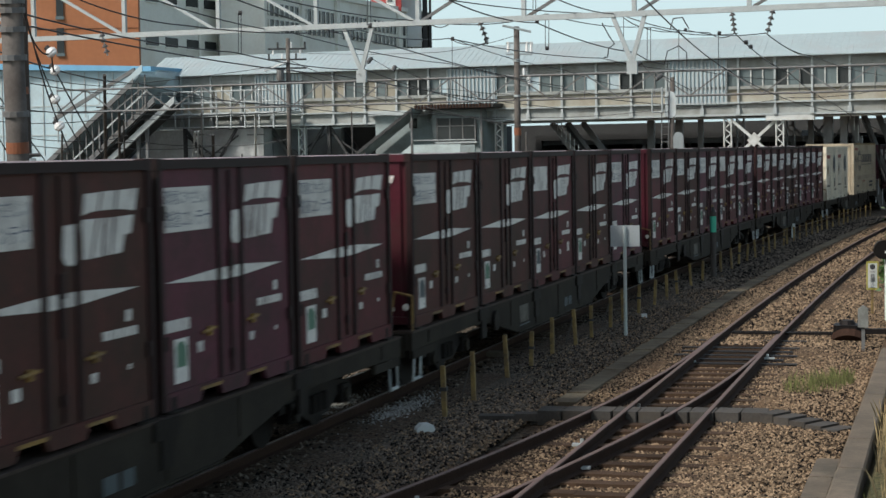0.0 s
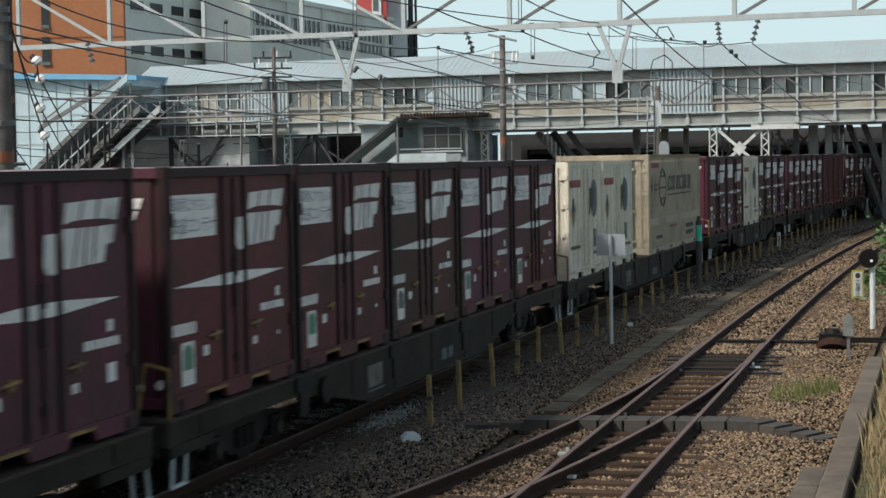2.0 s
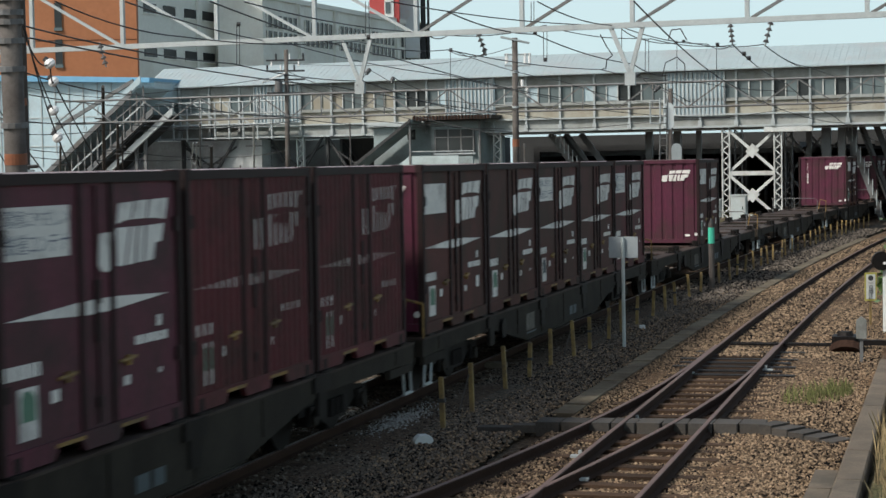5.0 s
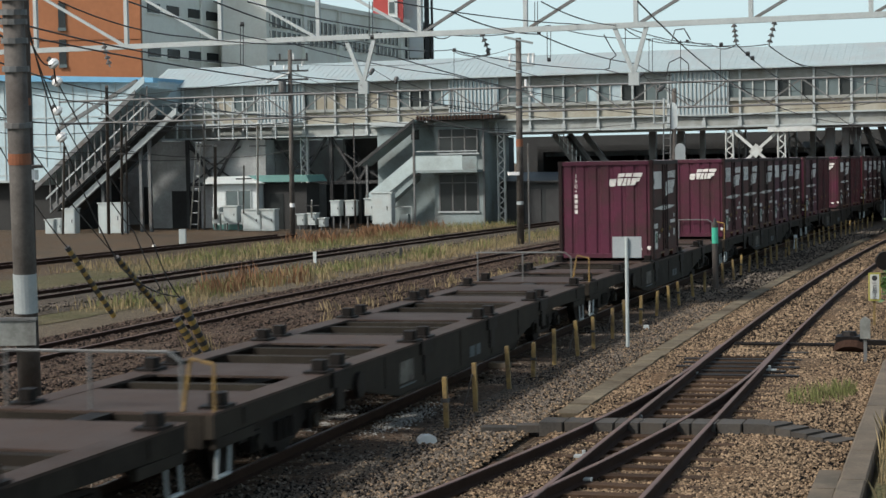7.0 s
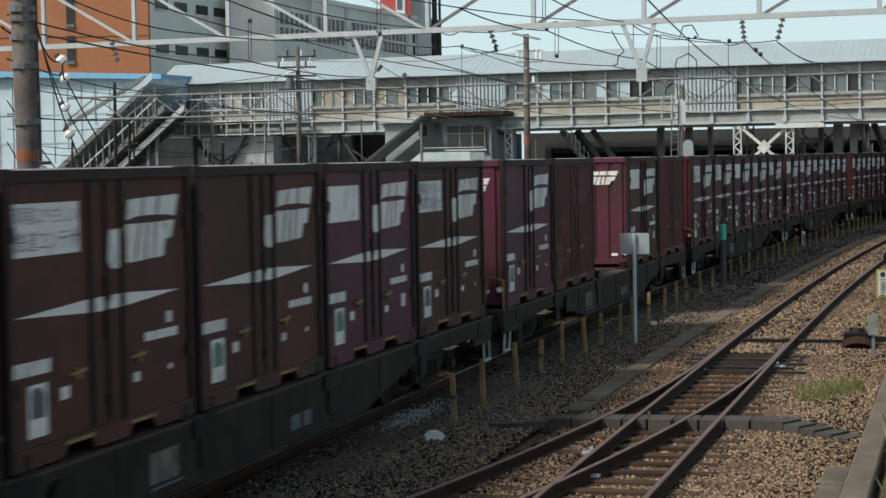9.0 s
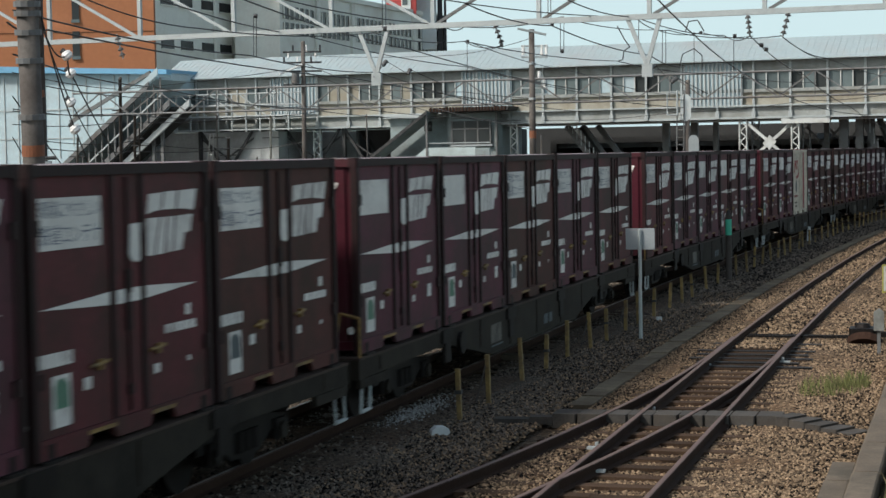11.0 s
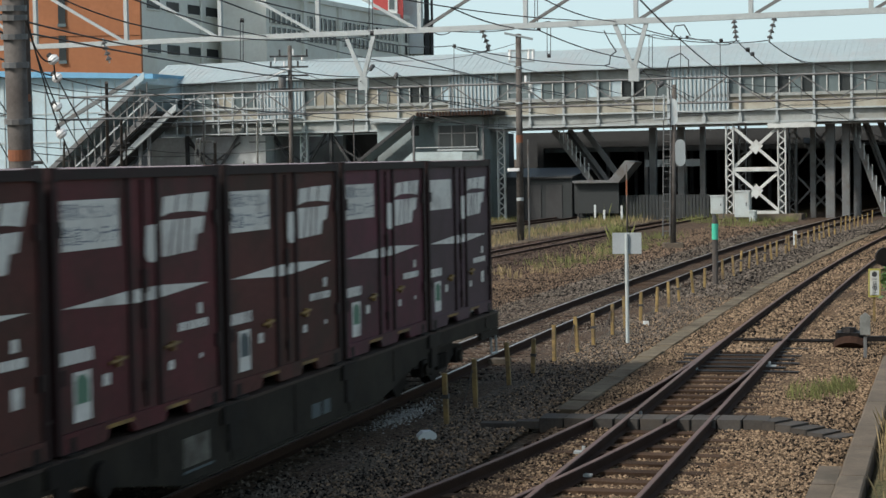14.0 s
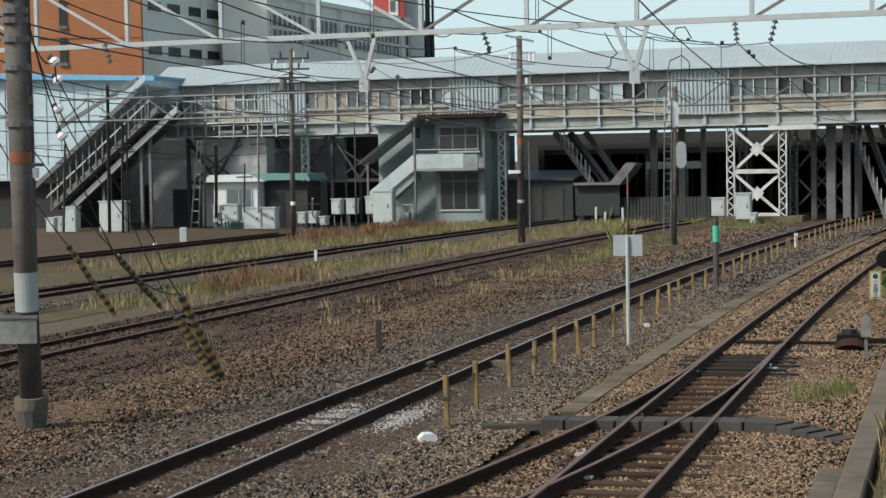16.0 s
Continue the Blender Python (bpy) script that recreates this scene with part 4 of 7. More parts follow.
def train():
    wagon = flat_wagon()
    made = {"b": [box_container(BROWN, CRIMSON, "dirty red-brown container with white stripe and mark"), box_container(PLUM, PURPLE, "dirty plum-brown container with white stripe and mark"),
                  box_container(UMBER, CRIMSON, "sooty umber container with white stripe and mark", sticker=TEAL)],
            "n": [box_container(PLUM, PURPLE, "plum-brown container, its white notice panel blank", blank=True), box_container(BROWN, CRIMSON, "grimy brown container, its white notice panel blank", blank=True, sticker=TEAL)],
            "o": [box_container(UMBER, CRIMSON, "sooty umber container without a notice panel", plate=False)],
            "p": [box_container(UMBER, PURPLE, "brown-sided container with a purple end wall", blank=True)],
            "P": [box_container(BROWN, PURPLE, "brown-sided container with purple end and printed notice")],
            "q": [box_container(PLUM, PURPLE, "plum-sided container with purple end and no notice", plate=False)],
            "c": [box_container(BROWN, CRIMSON, "brown-sided container with a crimson end wall")],
            "C": [box_container(PLUM, CRIMSON, "plum-sided container with crimson end and blank notice", blank=True)],
            "f": [box_container(FADED, FADED, "faded mauve-grey container with white mark", blank=True)],
            "r": [box_container(BROWN, PURPLE, "finely ribbed red-brown container", ribbed=True, plate=False)],
            "w": [ivory_container(True)], "j": [ivory_container(False)], "L": [long_container()]}
    used = set()
    count = 0

    def take(ob):
        if ob.name in used:
            return copy_thing(ob, Matrix())
        used.add(ob.name)
        return ob
    for k, load in PLAN.items():
        mid = MIDDLE[k]
        MOVING.append((take(wagon), mid, 0.0))
        if k == 13:
            MOVING.append((take(made["L"][0]), mid + LONG_AT, 1.0))
            MOVING.append((take(made["j"][0]), mid + PITCH, 1.0))
            MOVING.append((take(made["j"][0]), mid + 2 * PITCH, 1.0))
            continue
        for i, ch in enumerate(load):
            if ch != ".":
                kinds = made[ch]
                MOVING.append((take(kinds[count % len(kinds)]), mid + PITCH * (i - 2), 1.03))
                count += 1


def motions():
    """The whole train rolls towards and past the camera at an even speed."""
    for ob, u, z in MOVING:
        rows = []
        for t in range(17):
            s = TAIL_AT + SPEED * (TAIL_TIME - t) - u
            rows.append((float(t), set_down(s, 0.0, z)))
        walk(ob, rows)


train()
# the footbridge across the yard, square to the tracks; local x along it, y away from the camera
BR = Matrix.Translation((16.3, 103.5, 0)) @ Matrix.Rotation(radians(-19.5), 4, "Z")


GIRDER = mat("weather_stained_girder", (0.27, 0.288, 0.275), 0.75, spread=0.2, fine=10, coarse=0.8, bump=0.04, dirt=(0.175, 0.175, 0.155), dirt_amount=0.4)


def footbridge():
    root = thing("station_footbridge", "long covered station footbridge with pale cladding and grey roof", "footbridge", BR)
    W0, W1 = -36.5, 42.0
    part("deck", Shape().box(W0, W1, 0.12, 5.0, 5.42, 6.0), GIRDER, root, "stained pale grey deck girder")
    part("lower_flange", Shape().box(W0, W1, -0.02, 5.1, 5.30, 5.42), GALV, root, "pale lower flange")
    part("deck_ledge", Shape().box(W0, W1, -0.10, 0.2, 6.0, 6.09), GALV, root)
    part("back_wall", Shape().box(W0, W1, 4.7, 4.9, 6.0, 8.62), PALE, root)
    part("floor_slab", Shape().box(W0, W1, 0.2, 4.7, 6.0, 6.1), CONCRETE, root)
    part("sill", Shape().box(W0, W1, 0.0, 0.3, 6.80, 6.98), GIRDER, root)
    part("lintel", Shape().box(W0, W1, 0.05, 0.3, 7.96, 8.62), GIRDER, root, "pale panelled lintel")
    part("gutter", Shape().box(W0, W1, -0.32, -0.12, 8.56, 8.68), DARKSTEEL, root, "dark gutter line")
    rng = random.Random(5)
    bays = [-36.5 + 2.07 * i for i in range(38)]
    mull = Shape().box(-0.03, 0.03, 0.08, 0.16, 6.98, 7.96).mesh("mullion", PALE)
    for i, a in enumerate(bays):
        post = Shape().box(a - 0.06, a + 0.06, -0.06, 0.1, 5.5, 8.56)
        part("pilaster", post.box(a - 0.11, a + 0.11, -0.1, 0.1, 5.34, 5.72), GALV, root)
        b = a + 2.07
        part("dado_panel", Shape().box(a + 0.02, b - 0.02, 0.13, 0.25, 6.09, 6.80), WALLCREAM, root)
        for j in range(3):
            kind = rng.random()
            x0, x1 = a + 0.05 + j * 0.67, a + 0.05 + (j + 1) * 0.67 - 0.03
            if a < -20 and kind < 0.5:
                part("blanked_pane", Shape().box(x0, x1, 0.17, 0.2, 6.98, 7.96), WALLCREAM, root)
            elif kind < 0.16:
                part("open_pane", Shape().box(x0, x1, 0.24, 0.26, 6.98, 7.96), DARKGLASS, root, "dark open window")
            elif kind < 0.3:
                part("papered_pane", Shape().box(x0, x1, 0.17, 0.19, 7.02, 7.94), PALEBLUE, root)
            else:
                part("window_pane", Shape().box(x0, x1, 0.18, 0.2, 6.98, 7.96), PALEGLASS, root)
            m = new("mullion", mull)
            m.parent, m.location = root, (x1 + 0.015, 0, 0)
    for p, q in ((-3.25, 0.1), (-16.7, -13.6), (-29.3, -26.1)):
        cl = part("ribbed_panel", Shape().box(p, q, 0.0, 0.12, 5.95, 8.5), PALEBLUE, root, "pale ribbed sheet panel")
        x = p + 0.05
        slat = Shape().box(-0.045, 0.045, -0.09, 0.0, 5.97, 8.48).mesh("slat", GALV)
        while x < q:
            o = new("slat", slat)
            o.parent, o.location = cl, (x, 0, 0)
            x += 0.235
    part("roof", Shape().prism([(-0.45, 8.62), (2.5, 9.95), (5.45, 8.62), (5.45, 8.56), (2.5, 9.88), (-0.45, 8.56)], "x", W0 - 0.3, W1), ROOFSHEET, root, "grey ribbed roof sheet")
    seam = Shape().bar((0, -0.45, 8.625), (0, 2.5, 9.955), 0.03, 0.018).mesh("roof_rib", ROOFSHEET)
    for i in range(220):
        o = new("roof_rib", seam)
        o.parent, o.location = root, (W0 + i * 0.355, 0, 0)
    # shade inside the roof is put into the soffit's colour
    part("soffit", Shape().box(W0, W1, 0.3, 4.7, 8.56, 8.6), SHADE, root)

    def lattice(a, d, z0, z1, m=PALE):
        part("lattice_column", Shape().box(a - 0.24, a - 0.17, d - 0.14, d + 0.14, z0, z1).box(a + 0.17, a + 0.24, d - 0.14, d + 0.14, z0, z1), m, root, "white lattice column")
        z, up = z0, 1
        zig = Shape()
        while z + 0.3 < z1:
            zig.bar((a - 0.18 * up, d - 0.1, z), (a + 0.18 * up, d - 0.1, z + 0.3), 0.03, 0.06)
            up, z = -up, z + 0.3
        part("lacing", zig, m, root)
    for a in (0.1, 3.05):
        lattice(a, 0.3, -0.2, 5.3)
    lattice(-13.55, 0.3, -0.2, 5.3)
    lattice(-26.3, 0.3, -0.2, 5.3)
    for a in (0.1, 3.05):
        lattice(a, 4.3, -0.2, 5.3, STEELGREY)
    for z0, z1 in ((5.1, 2.8), (2.55, 0.3)):
        part("cross_brace", Shape().bar((0.3, 0.25, z0), (2.9, 0.25, z1), 0.08, 0.16), PALE, root)
        part("cross_brace", Shape().bar((0.3, 0.38, z1), (2.9, 0.38, z0), 0.08, 0.16), PALE, root)
        part("gusset", Shape().prism([(1.2, (z0 + z1) / 2 - 0.05), (1.6, (z0 + z1) / 2 - 0.42), (2.0, (z0 + z1) / 2 + 0.05), (1.6, (z0 + z1) / 2 + 0.42)], "y", 0.2, 0.23), PALE, root)
    for z in (2.68, 0.2):
        part("tie", Shape().box(0.3, 2.85, 0.2, 0.42, z - 0.12, z + 0.12), PALE, root)
    part("cap_beam", Shape().box(2.3, 5.0, 0.0, 0.5, 5.0, 5.3), PALE, root)
    part("plinth", Shape().box(-0.5, 4.2, -0.3, 1.0, -0.25, 0.15), CONCRETE, root)
    for a, d, w in ((5.5, 2.2, 0.5), (6.4, 2.0, 0.42), (6.9, 3.2, 0.4), (4.3, 3.8, 0.3), (-5.2, 4.0, 0.4), (-3.4, 3.6, 0.4), (-2.2, 4.0, 0.3), (9.5, 3, 0.5), (13, 3, 0.5)):
        part("dark_column", Shape().box(a - w / 2, a + w / 2, d - w / 2, d + w / 2, -0.25, 5.3), STEELGREY, root)
    for a in (3.4, 4.6):
        for z0, z1 in ((4.8, 2.6), (2.4, 0.4)):
            part("dark_brace", Shape().bar((a - 0.3, 4.4, z0), (a + 1.6, 4.4, z1), 0.06, 0.12), STEELGREY, root)
            part("dark_brace", Shape().bar((a - 0.3, 4.5, z1), (a + 1.6, 4.5, z0), 0.06, 0.12), STEELGREY, root)
    # stairs that go down behind to the platforms
    for x0, z0, x1, z1 in ((6.6, 5.3, 8.6, -0.2), (-10.9, 5.2, -8.6, 2.1)):
        for dx in (0.0, 0.75, 1.5):
            part("stair_stringer", Shape().bar((x0 + dx, 2.4 + dx, z0), (x1 + dx, 2.4 + dx, z1), 0.1, 0.35), STEELGREY, root)
        for i in range(9):
            f = (i + 0.5) / 9
            part("stair_baluster", Shape().bar((x0 + (x1 - x0) * f, 2.3, z0 + (z1 - z0) * f), (x0 + (x1 - x0) * f, 2.3, z0 + (z1 - z0) * f + 0.9), 0.05, 0.05), GALV, root)
        # slab coloured dark for the shade below the treads
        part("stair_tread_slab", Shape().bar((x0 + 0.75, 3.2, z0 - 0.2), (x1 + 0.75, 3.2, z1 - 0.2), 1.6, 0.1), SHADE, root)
    part("stair_head_canopy", Shape().prism([(-9.4, 2.0), (-6.6, 2.0), (-5.6, 3.2), (-6.2, 3.3), (-7.2, 2.15), (-9.4, 2.15)], "y", 1.0, 3.0), STEELGREY, root, "grey canopy over the lower landing")
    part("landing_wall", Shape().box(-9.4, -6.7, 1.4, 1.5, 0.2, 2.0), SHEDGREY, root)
    pipe = Shape()
    pipe.tube((-34, 0.6, 5.2), (14, 0.6, 5.2), 0.05, 6)
    part("service_pipe", pipe, GALV, root)
    return root


footbridge()


def platforms():
    """Canopies and walls added to keep the space under the bridge dark, plus sheds."""
    root = thing("platform_canopy", "dark canopies on steel columns, added to darken the space beyond the footbridge", "platform roof", BR)
    # roofs and closing walls are additions that block light and look dark
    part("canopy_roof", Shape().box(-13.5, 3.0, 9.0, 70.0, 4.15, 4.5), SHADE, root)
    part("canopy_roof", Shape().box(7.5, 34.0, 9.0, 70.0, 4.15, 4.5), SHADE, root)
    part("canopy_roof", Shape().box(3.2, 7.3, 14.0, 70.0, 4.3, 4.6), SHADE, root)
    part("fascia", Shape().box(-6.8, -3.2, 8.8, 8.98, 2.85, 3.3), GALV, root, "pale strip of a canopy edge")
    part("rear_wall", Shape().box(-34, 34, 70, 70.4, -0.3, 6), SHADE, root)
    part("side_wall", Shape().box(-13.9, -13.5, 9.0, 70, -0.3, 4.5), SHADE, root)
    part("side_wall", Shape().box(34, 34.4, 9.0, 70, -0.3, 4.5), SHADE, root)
    part("platform_edge", Shape().box(-9.0, -3.5, 12, 70, -0.3, 0.9), CONCRETE, root)
    part("platform_edge", Shape().box(12, 20, 9, 70, -0.3, 0.9), CONCRETE, root)
    col = Shape().box(-0.12, 0.12, -0.12, 0.12, -0.3, 4.2, 0.02).mesh("canopy_column", STEELGREY)
    for a in (-11, -7, -4.5, -1.5, 1.5, 8.2, 10.5, 14, 18):
        for d in (10, 16, 24, 34):
            o = new("canopy_column", col)
            o.parent, o.location = root, (a, d, 0)
    beam = Shape().box(-13.5, 3, -0.1, 0.1, 3.85, 4.15).mesh("canopy_beam", STEELGREY)
    for d in (9.5, 16, 24, 34):
        o = new("canopy_beam", beam)
        o.parent, o.location = root, (0, d, 0)
    shed = thing("lineside_shed", "grey sheeted sheds and fence under the footbridge", "shed", BR)
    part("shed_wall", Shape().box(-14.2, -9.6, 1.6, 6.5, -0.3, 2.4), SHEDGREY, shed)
    part("shed_roof", Shape().prism([(1.4, 2.4), (6.7, 2.9), (6.7, 2.8), (1.4, 2.3)], "x", -14.3, -9.5), DARKSTEEL, shed)
    for a in (-13.4, -12.0, -10.7):
        part("shed_door", Shape().box(a - 0.5, a + 0.5, 1.55, 1.6, -0.2, 1.9), DARKSTEEL, shed)
    wall = thing("fence", "grey slatted yard fence", "fence", BR)
    for i in range(40):
        part("fence_slat", Shape().box(-9.4 + i * 0.2, -9.24 + i * 0.2, 1.9, 1.94, -0.2, 1.25), SHEDGREY, wall)
    part("fence_rail", Shape().box(-9.5, -1.2, 1.95, 2.0, 0.9, 1.0), DARKSTEEL, wall)
    back = thing("warehouse", "shadowed grey warehouse wall behind the relay boxes", "building", BR)
    part("wall", Shape().box(-47, -26.2, 6.5, 14, -0.3, 5.2), WAREHOUSE, back)
    # solid wall, its near-black colour stands in for shade below the bridge
    part("dark_bay_wall", Shape().box(-26.2, -17.0, 6.5, 14, -0.3, 5.2), SHEDGREY, back, "wall coloured near-black for the shade under the bridge")
    part("pump_house_wall", Shape().box(-36.3, -28.4, -0.9, 5.0, -0.3, 5.2), WAREHOUSE, back, "pale grey sheeted wall")
    # doorways are dark sheets, the shade inside is their colour
    part("doorway", Shape().box(-34.9, -32.9, -0.95, -0.9, -0.3, 2.1), SHADE, back)
    for a in (-45, -41, -33, -31, -27.5, -24.6, -22.8, -20.5):
        part("doorway", Shape().box(a, a + 1.3, 6.4, 6.5, -0.3, 2.3), SHADE, back)
    for a, d in ((-33.6, -1.2), (-28.5, 0.5), (-24.6, 0.5), (-20.0, 3.0)):
        part("truss_leg", Shape().bar((a, d, 5.3), (a + 1.8, d, 2.6), 0.1, 0.16).bar((a + 3.6, d, 5.3), (a + 1.8, d, 2.6), 0.1, 0.16), DARKSTEEL, back)
        part("truss_post", Shape().box(a - 0.1, a + 0.1, d - 0.1, d + 0.1, -0.3, 5.3), DARKSTEEL, back)
        part("truss_brace", Shape().bar((a, d + 0.1, 2.4), (a + 3.6, d + 0.1, 4.8), 0.06, 0.1).bar((a, d + 0.15, 4.8), (a + 3.6, d + 0.15, 2.4), 0.06, 0.1), DARKSTEEL, back)
        part("truss_tie", Shape().box(a, a + 3.6, d - 0.05, d + 0.05, 2.4, 2.6), DARKSTEEL, back)
    # added cone in place of a dark V form resembling a stair underside
    hop = thing("ballast_hopper", "dark inverted cone added under the footbridge for a V-shaped dark form", "hopper", BR)
    ring = lambda r, z: [(-22.9 + r * math.cos(a * math.pi / 8), 3.4 + r * math.sin(a * math.pi / 8), z) for a in range(16)]
    part("cone", Shape().add(ring(1.9, 5.2) + ring(0.35, 3.2), [(i, (i + 1) % 16, 16 + (i + 1) % 16, 16 + i) for i in range(16)]), DARKSTEEL, hop)
    part("chute", Shape().tube((-22.9, 3.4, 3.25), (-22.9, 3.4, 2.7), 0.33, 12), DARKSTEEL, hop)
    for dx in (-1.5, 1.5):
        for dy in (-1.2, 1.2):
            part("leg", Shape().box(-22.9 + dx - 0.07, -22.9 + dx + 0.07, 3.4 + dy - 0.07, 3.4 + dy + 0.07, -0.3, 5.2), STEELGREY, hop)


WAREHOUSE = mat("grey_sheet_wall", (0.34, 0.345, 0.335), 0.8, spread=0.2, fine=8, coarse=0.6, bump=0.04, dirt=(0.22, 0.21, 0.20), dirt_amount=0.35)
platforms()


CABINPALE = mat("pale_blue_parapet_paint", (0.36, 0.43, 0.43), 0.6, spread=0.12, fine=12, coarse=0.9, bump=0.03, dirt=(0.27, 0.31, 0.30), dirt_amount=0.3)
# blue-grey wall, its tone lowered to hold the shade on the cabin
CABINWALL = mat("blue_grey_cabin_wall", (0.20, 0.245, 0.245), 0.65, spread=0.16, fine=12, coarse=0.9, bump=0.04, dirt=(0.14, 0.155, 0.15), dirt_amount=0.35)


def signal_cabin():
    root = thing("signal_cabin", "two-storey pale grey signal cabin with outside stair", "signal cabin", BR)
    d0 = -1.0
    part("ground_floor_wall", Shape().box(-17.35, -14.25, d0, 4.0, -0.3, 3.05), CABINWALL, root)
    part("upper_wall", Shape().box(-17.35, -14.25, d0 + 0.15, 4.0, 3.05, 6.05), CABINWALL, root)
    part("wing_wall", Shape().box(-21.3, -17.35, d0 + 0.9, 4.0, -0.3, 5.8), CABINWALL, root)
    part("wing_roof", Shape().box(-21.6, -17.2, d0 + 0.5, 4.2, 5.8, 6.0), GALV, root)
    roof = part("cabin_roof", Shape().prism([(-18.1, 6.08), (-13.3, 6.12), (-13.2, 6.35), (-18.2, 6.3)], "y", d0 - 0.8, 4.4), DARKSTEEL, root, "dark ribbed cabin roof")
    for i in range(24):
        part("roof_tile_edge", Shape().box(-18.1 + i * 0.2, -18.0 + i * 0.2, d0 - 0.86, d0 - 0.7, 6.1, 6.36), RAILRUST, roof)
    for z0, z1 in ((4.15, 5.55), (0.7, 2.85)):
        win = part("window", Shape().box(-17.0, -14.6, d0 - 0.02, d0 + 0.16, z0, z1), DARKGLASS, root, "large dark cabin window")
        part("window_sill", Shape().box(-17.1, -14.5, d0 - 0.1, d0 + 0.1, z0 - 0.1, z0), GALV, win)
        for a in (-17.02, -16.2, -15.4, -14.62):
            part("window_bar", Shape().box(a - 0.04, a + 0.04, d0 - 0.05, d0, z0, z1), STEELGREY, win)
        part("window_bar", Shape().box(-17.0, -14.6, d0 - 0.05, d0, z1 - 0.5, z1 - 0.44), STEELGREY, win)
    part("balcony_front", Shape().box(-18.2, -15.2, d0 - 1.15, d0 - 1.0, 3.15, 4.0), CABINPALE, root, "white balcony front")
    part("balcony_front", Shape().box(-15.2, -14.3, d0 - 1.15, d0 - 1.0, 3.2, 3.95), CABINWALL, root)
    part("balcony_floor", Shape().box(-18.2, -14.3, d0 - 1.15, d0, 3.0, 3.15), CABINWALL, root)
    part("balcony_rail", Shape().tube((-18.2, d0 - 1.1, 4.25), (-14.3, d0 - 1.1, 4.25), 0.03, 6), GALV, root)
    part("stair_parapet", Shape().prism([(-21.3, 0.75), (-18.2, 3.1), (-18.2, 4.05), (-21.3, 1.7)], "y", d0 - 1.15, d0 - 1.05), CABINPALE, root, "white sloping stair parapet")
    part("stair_flight", Shape().prism([(-21.1, 0.2), (-18.2, 2.55), (-18.2, 3.0), (-21.1, 0.65)], "y", d0 - 1.0, d0 - 0.1), CABINWALL, root)
    for i in range(10):
        part("stair_tread", Shape().box(-20.9 + i * 0.28, -20.6 + i * 0.28, d0 - 1.0, d0 - 0.1, 0.75 + i * 0.235, 0.80 + i * 0.235), GALV, root)
    part("stair_canopy", Shape().prism([(-21.6, 3.45), (-18.1, 6.0), (-18.1, 6.15), (-21.6, 3.6)], "y", d0 - 1.3, d0 + 0.6), CABINWALL, root, "pale sloping stair canopy")
    part("canopy_edge", Shape().prism([(-21.7, 3.4), (-18.1, 6.0), (-18.1, 6.2), (-21.7, 3.62)], "y", d0 - 1.36, d0 - 1.3), DARKSTEEL, root)
    for a, z in ((-21.2, 3.6), (-18.2, 6.0)):
        part("canopy_post", Shape().box(a - 0.06, a + 0.06, d0 - 1.2, d0 - 1.08, -0.3, z), STEELGREY, root)
    part("small_window", Shape().box(-19.1, -18.6, d0 + 0.86, d0 + 0.9, 5.0, 5.6), DARKGLASS, root)
    part("corner_trim", Shape().box(-14.3, -14.2, d0 - 0.03, d0 + 0.1, -0.3, 6.05), STEELGREY, root)
    part("air_unit", Shape().box(-19.4, -18.8, d0 - 0.7, d0 - 0.3, -0.2, 0.55, 0.03), CABINWALL, root)
    part("pipe_frame", Shape().tube((-20.2, d0 - 0.6, -0.3), (-20.2, d0 - 0.6, 1.0), 0.04, 6).tube((-20.2, d0 - 0.6, 1.0), (-18.6, d0 - 0.6, 1.0), 0.04, 6).tube((-18.6, d0 - 0.6, 1.0), (-18.6, d0 - 0.6, -0.3), 0.04, 6), GALV, root)


PALEWHITE = mat("white_wall_paint", (0.52, 0.56, 0.555), 0.6, spread=0.1, fine=12, coarse=0.9, bump=0.02, dirt=(0.5, 0.48, 0.44), dirt_amount=0.25)
signal_cabin()


def ground_hut():
    root = thing("lineside_hut", "small white hut with a green and white roof", "hut", BR)
    part("wall", Shape().box(-30.5, -27.45, -4.0, -1.5, -0.3, 2.55), PALEWHITE, root)
    part("roof", Shape().prism([(-31.0, 2.55), (-27.1, 2.55), (-28.2, 2.98), (-30.6, 2.98)], "y", -4.4, -1.2), PALEWHITE, root, "white hipped roof")
    # annex opening closed by a box coloured as its inner shade
    part("annex_wall", Shape().box(-27.4, -24.6, -3.4, -1.5, -0.3, 2.5), SHADE, root)
    part("annex_roof", Shape().prism([(-27.6, 2.62), (-24.2, 2.6), (-24.4, 3.0), (-28.2, 3.02)], "y", -3.9, -1.2), GREENROOF, root, "green annex roof")
    part("window", Shape().box(-29.6, -28.0, -4.03, -3.95, 1.0, 2.1), PALEGLASS, root)
    part("window_frame", Shape().box(-29.68, -29.6, -4.06, -3.9, 0.95, 2.15).box(-28.84, -28.78, -4.06, -3.9, 0.95, 2.15).box(-28.0, -27.92, -4.06, -3.9, 0.95, 2.15), GALV, root)
    part("door", Shape().box(-27.0, -26.1, -3.44, -3.38, -0.25, 1.9), DARKGLASS, root)
    part("wainscot", Shape().box(-30.52, -27.43, -4.03, -3.97, -0.3, 0.1), GREENROOF, root)


ground_hut()


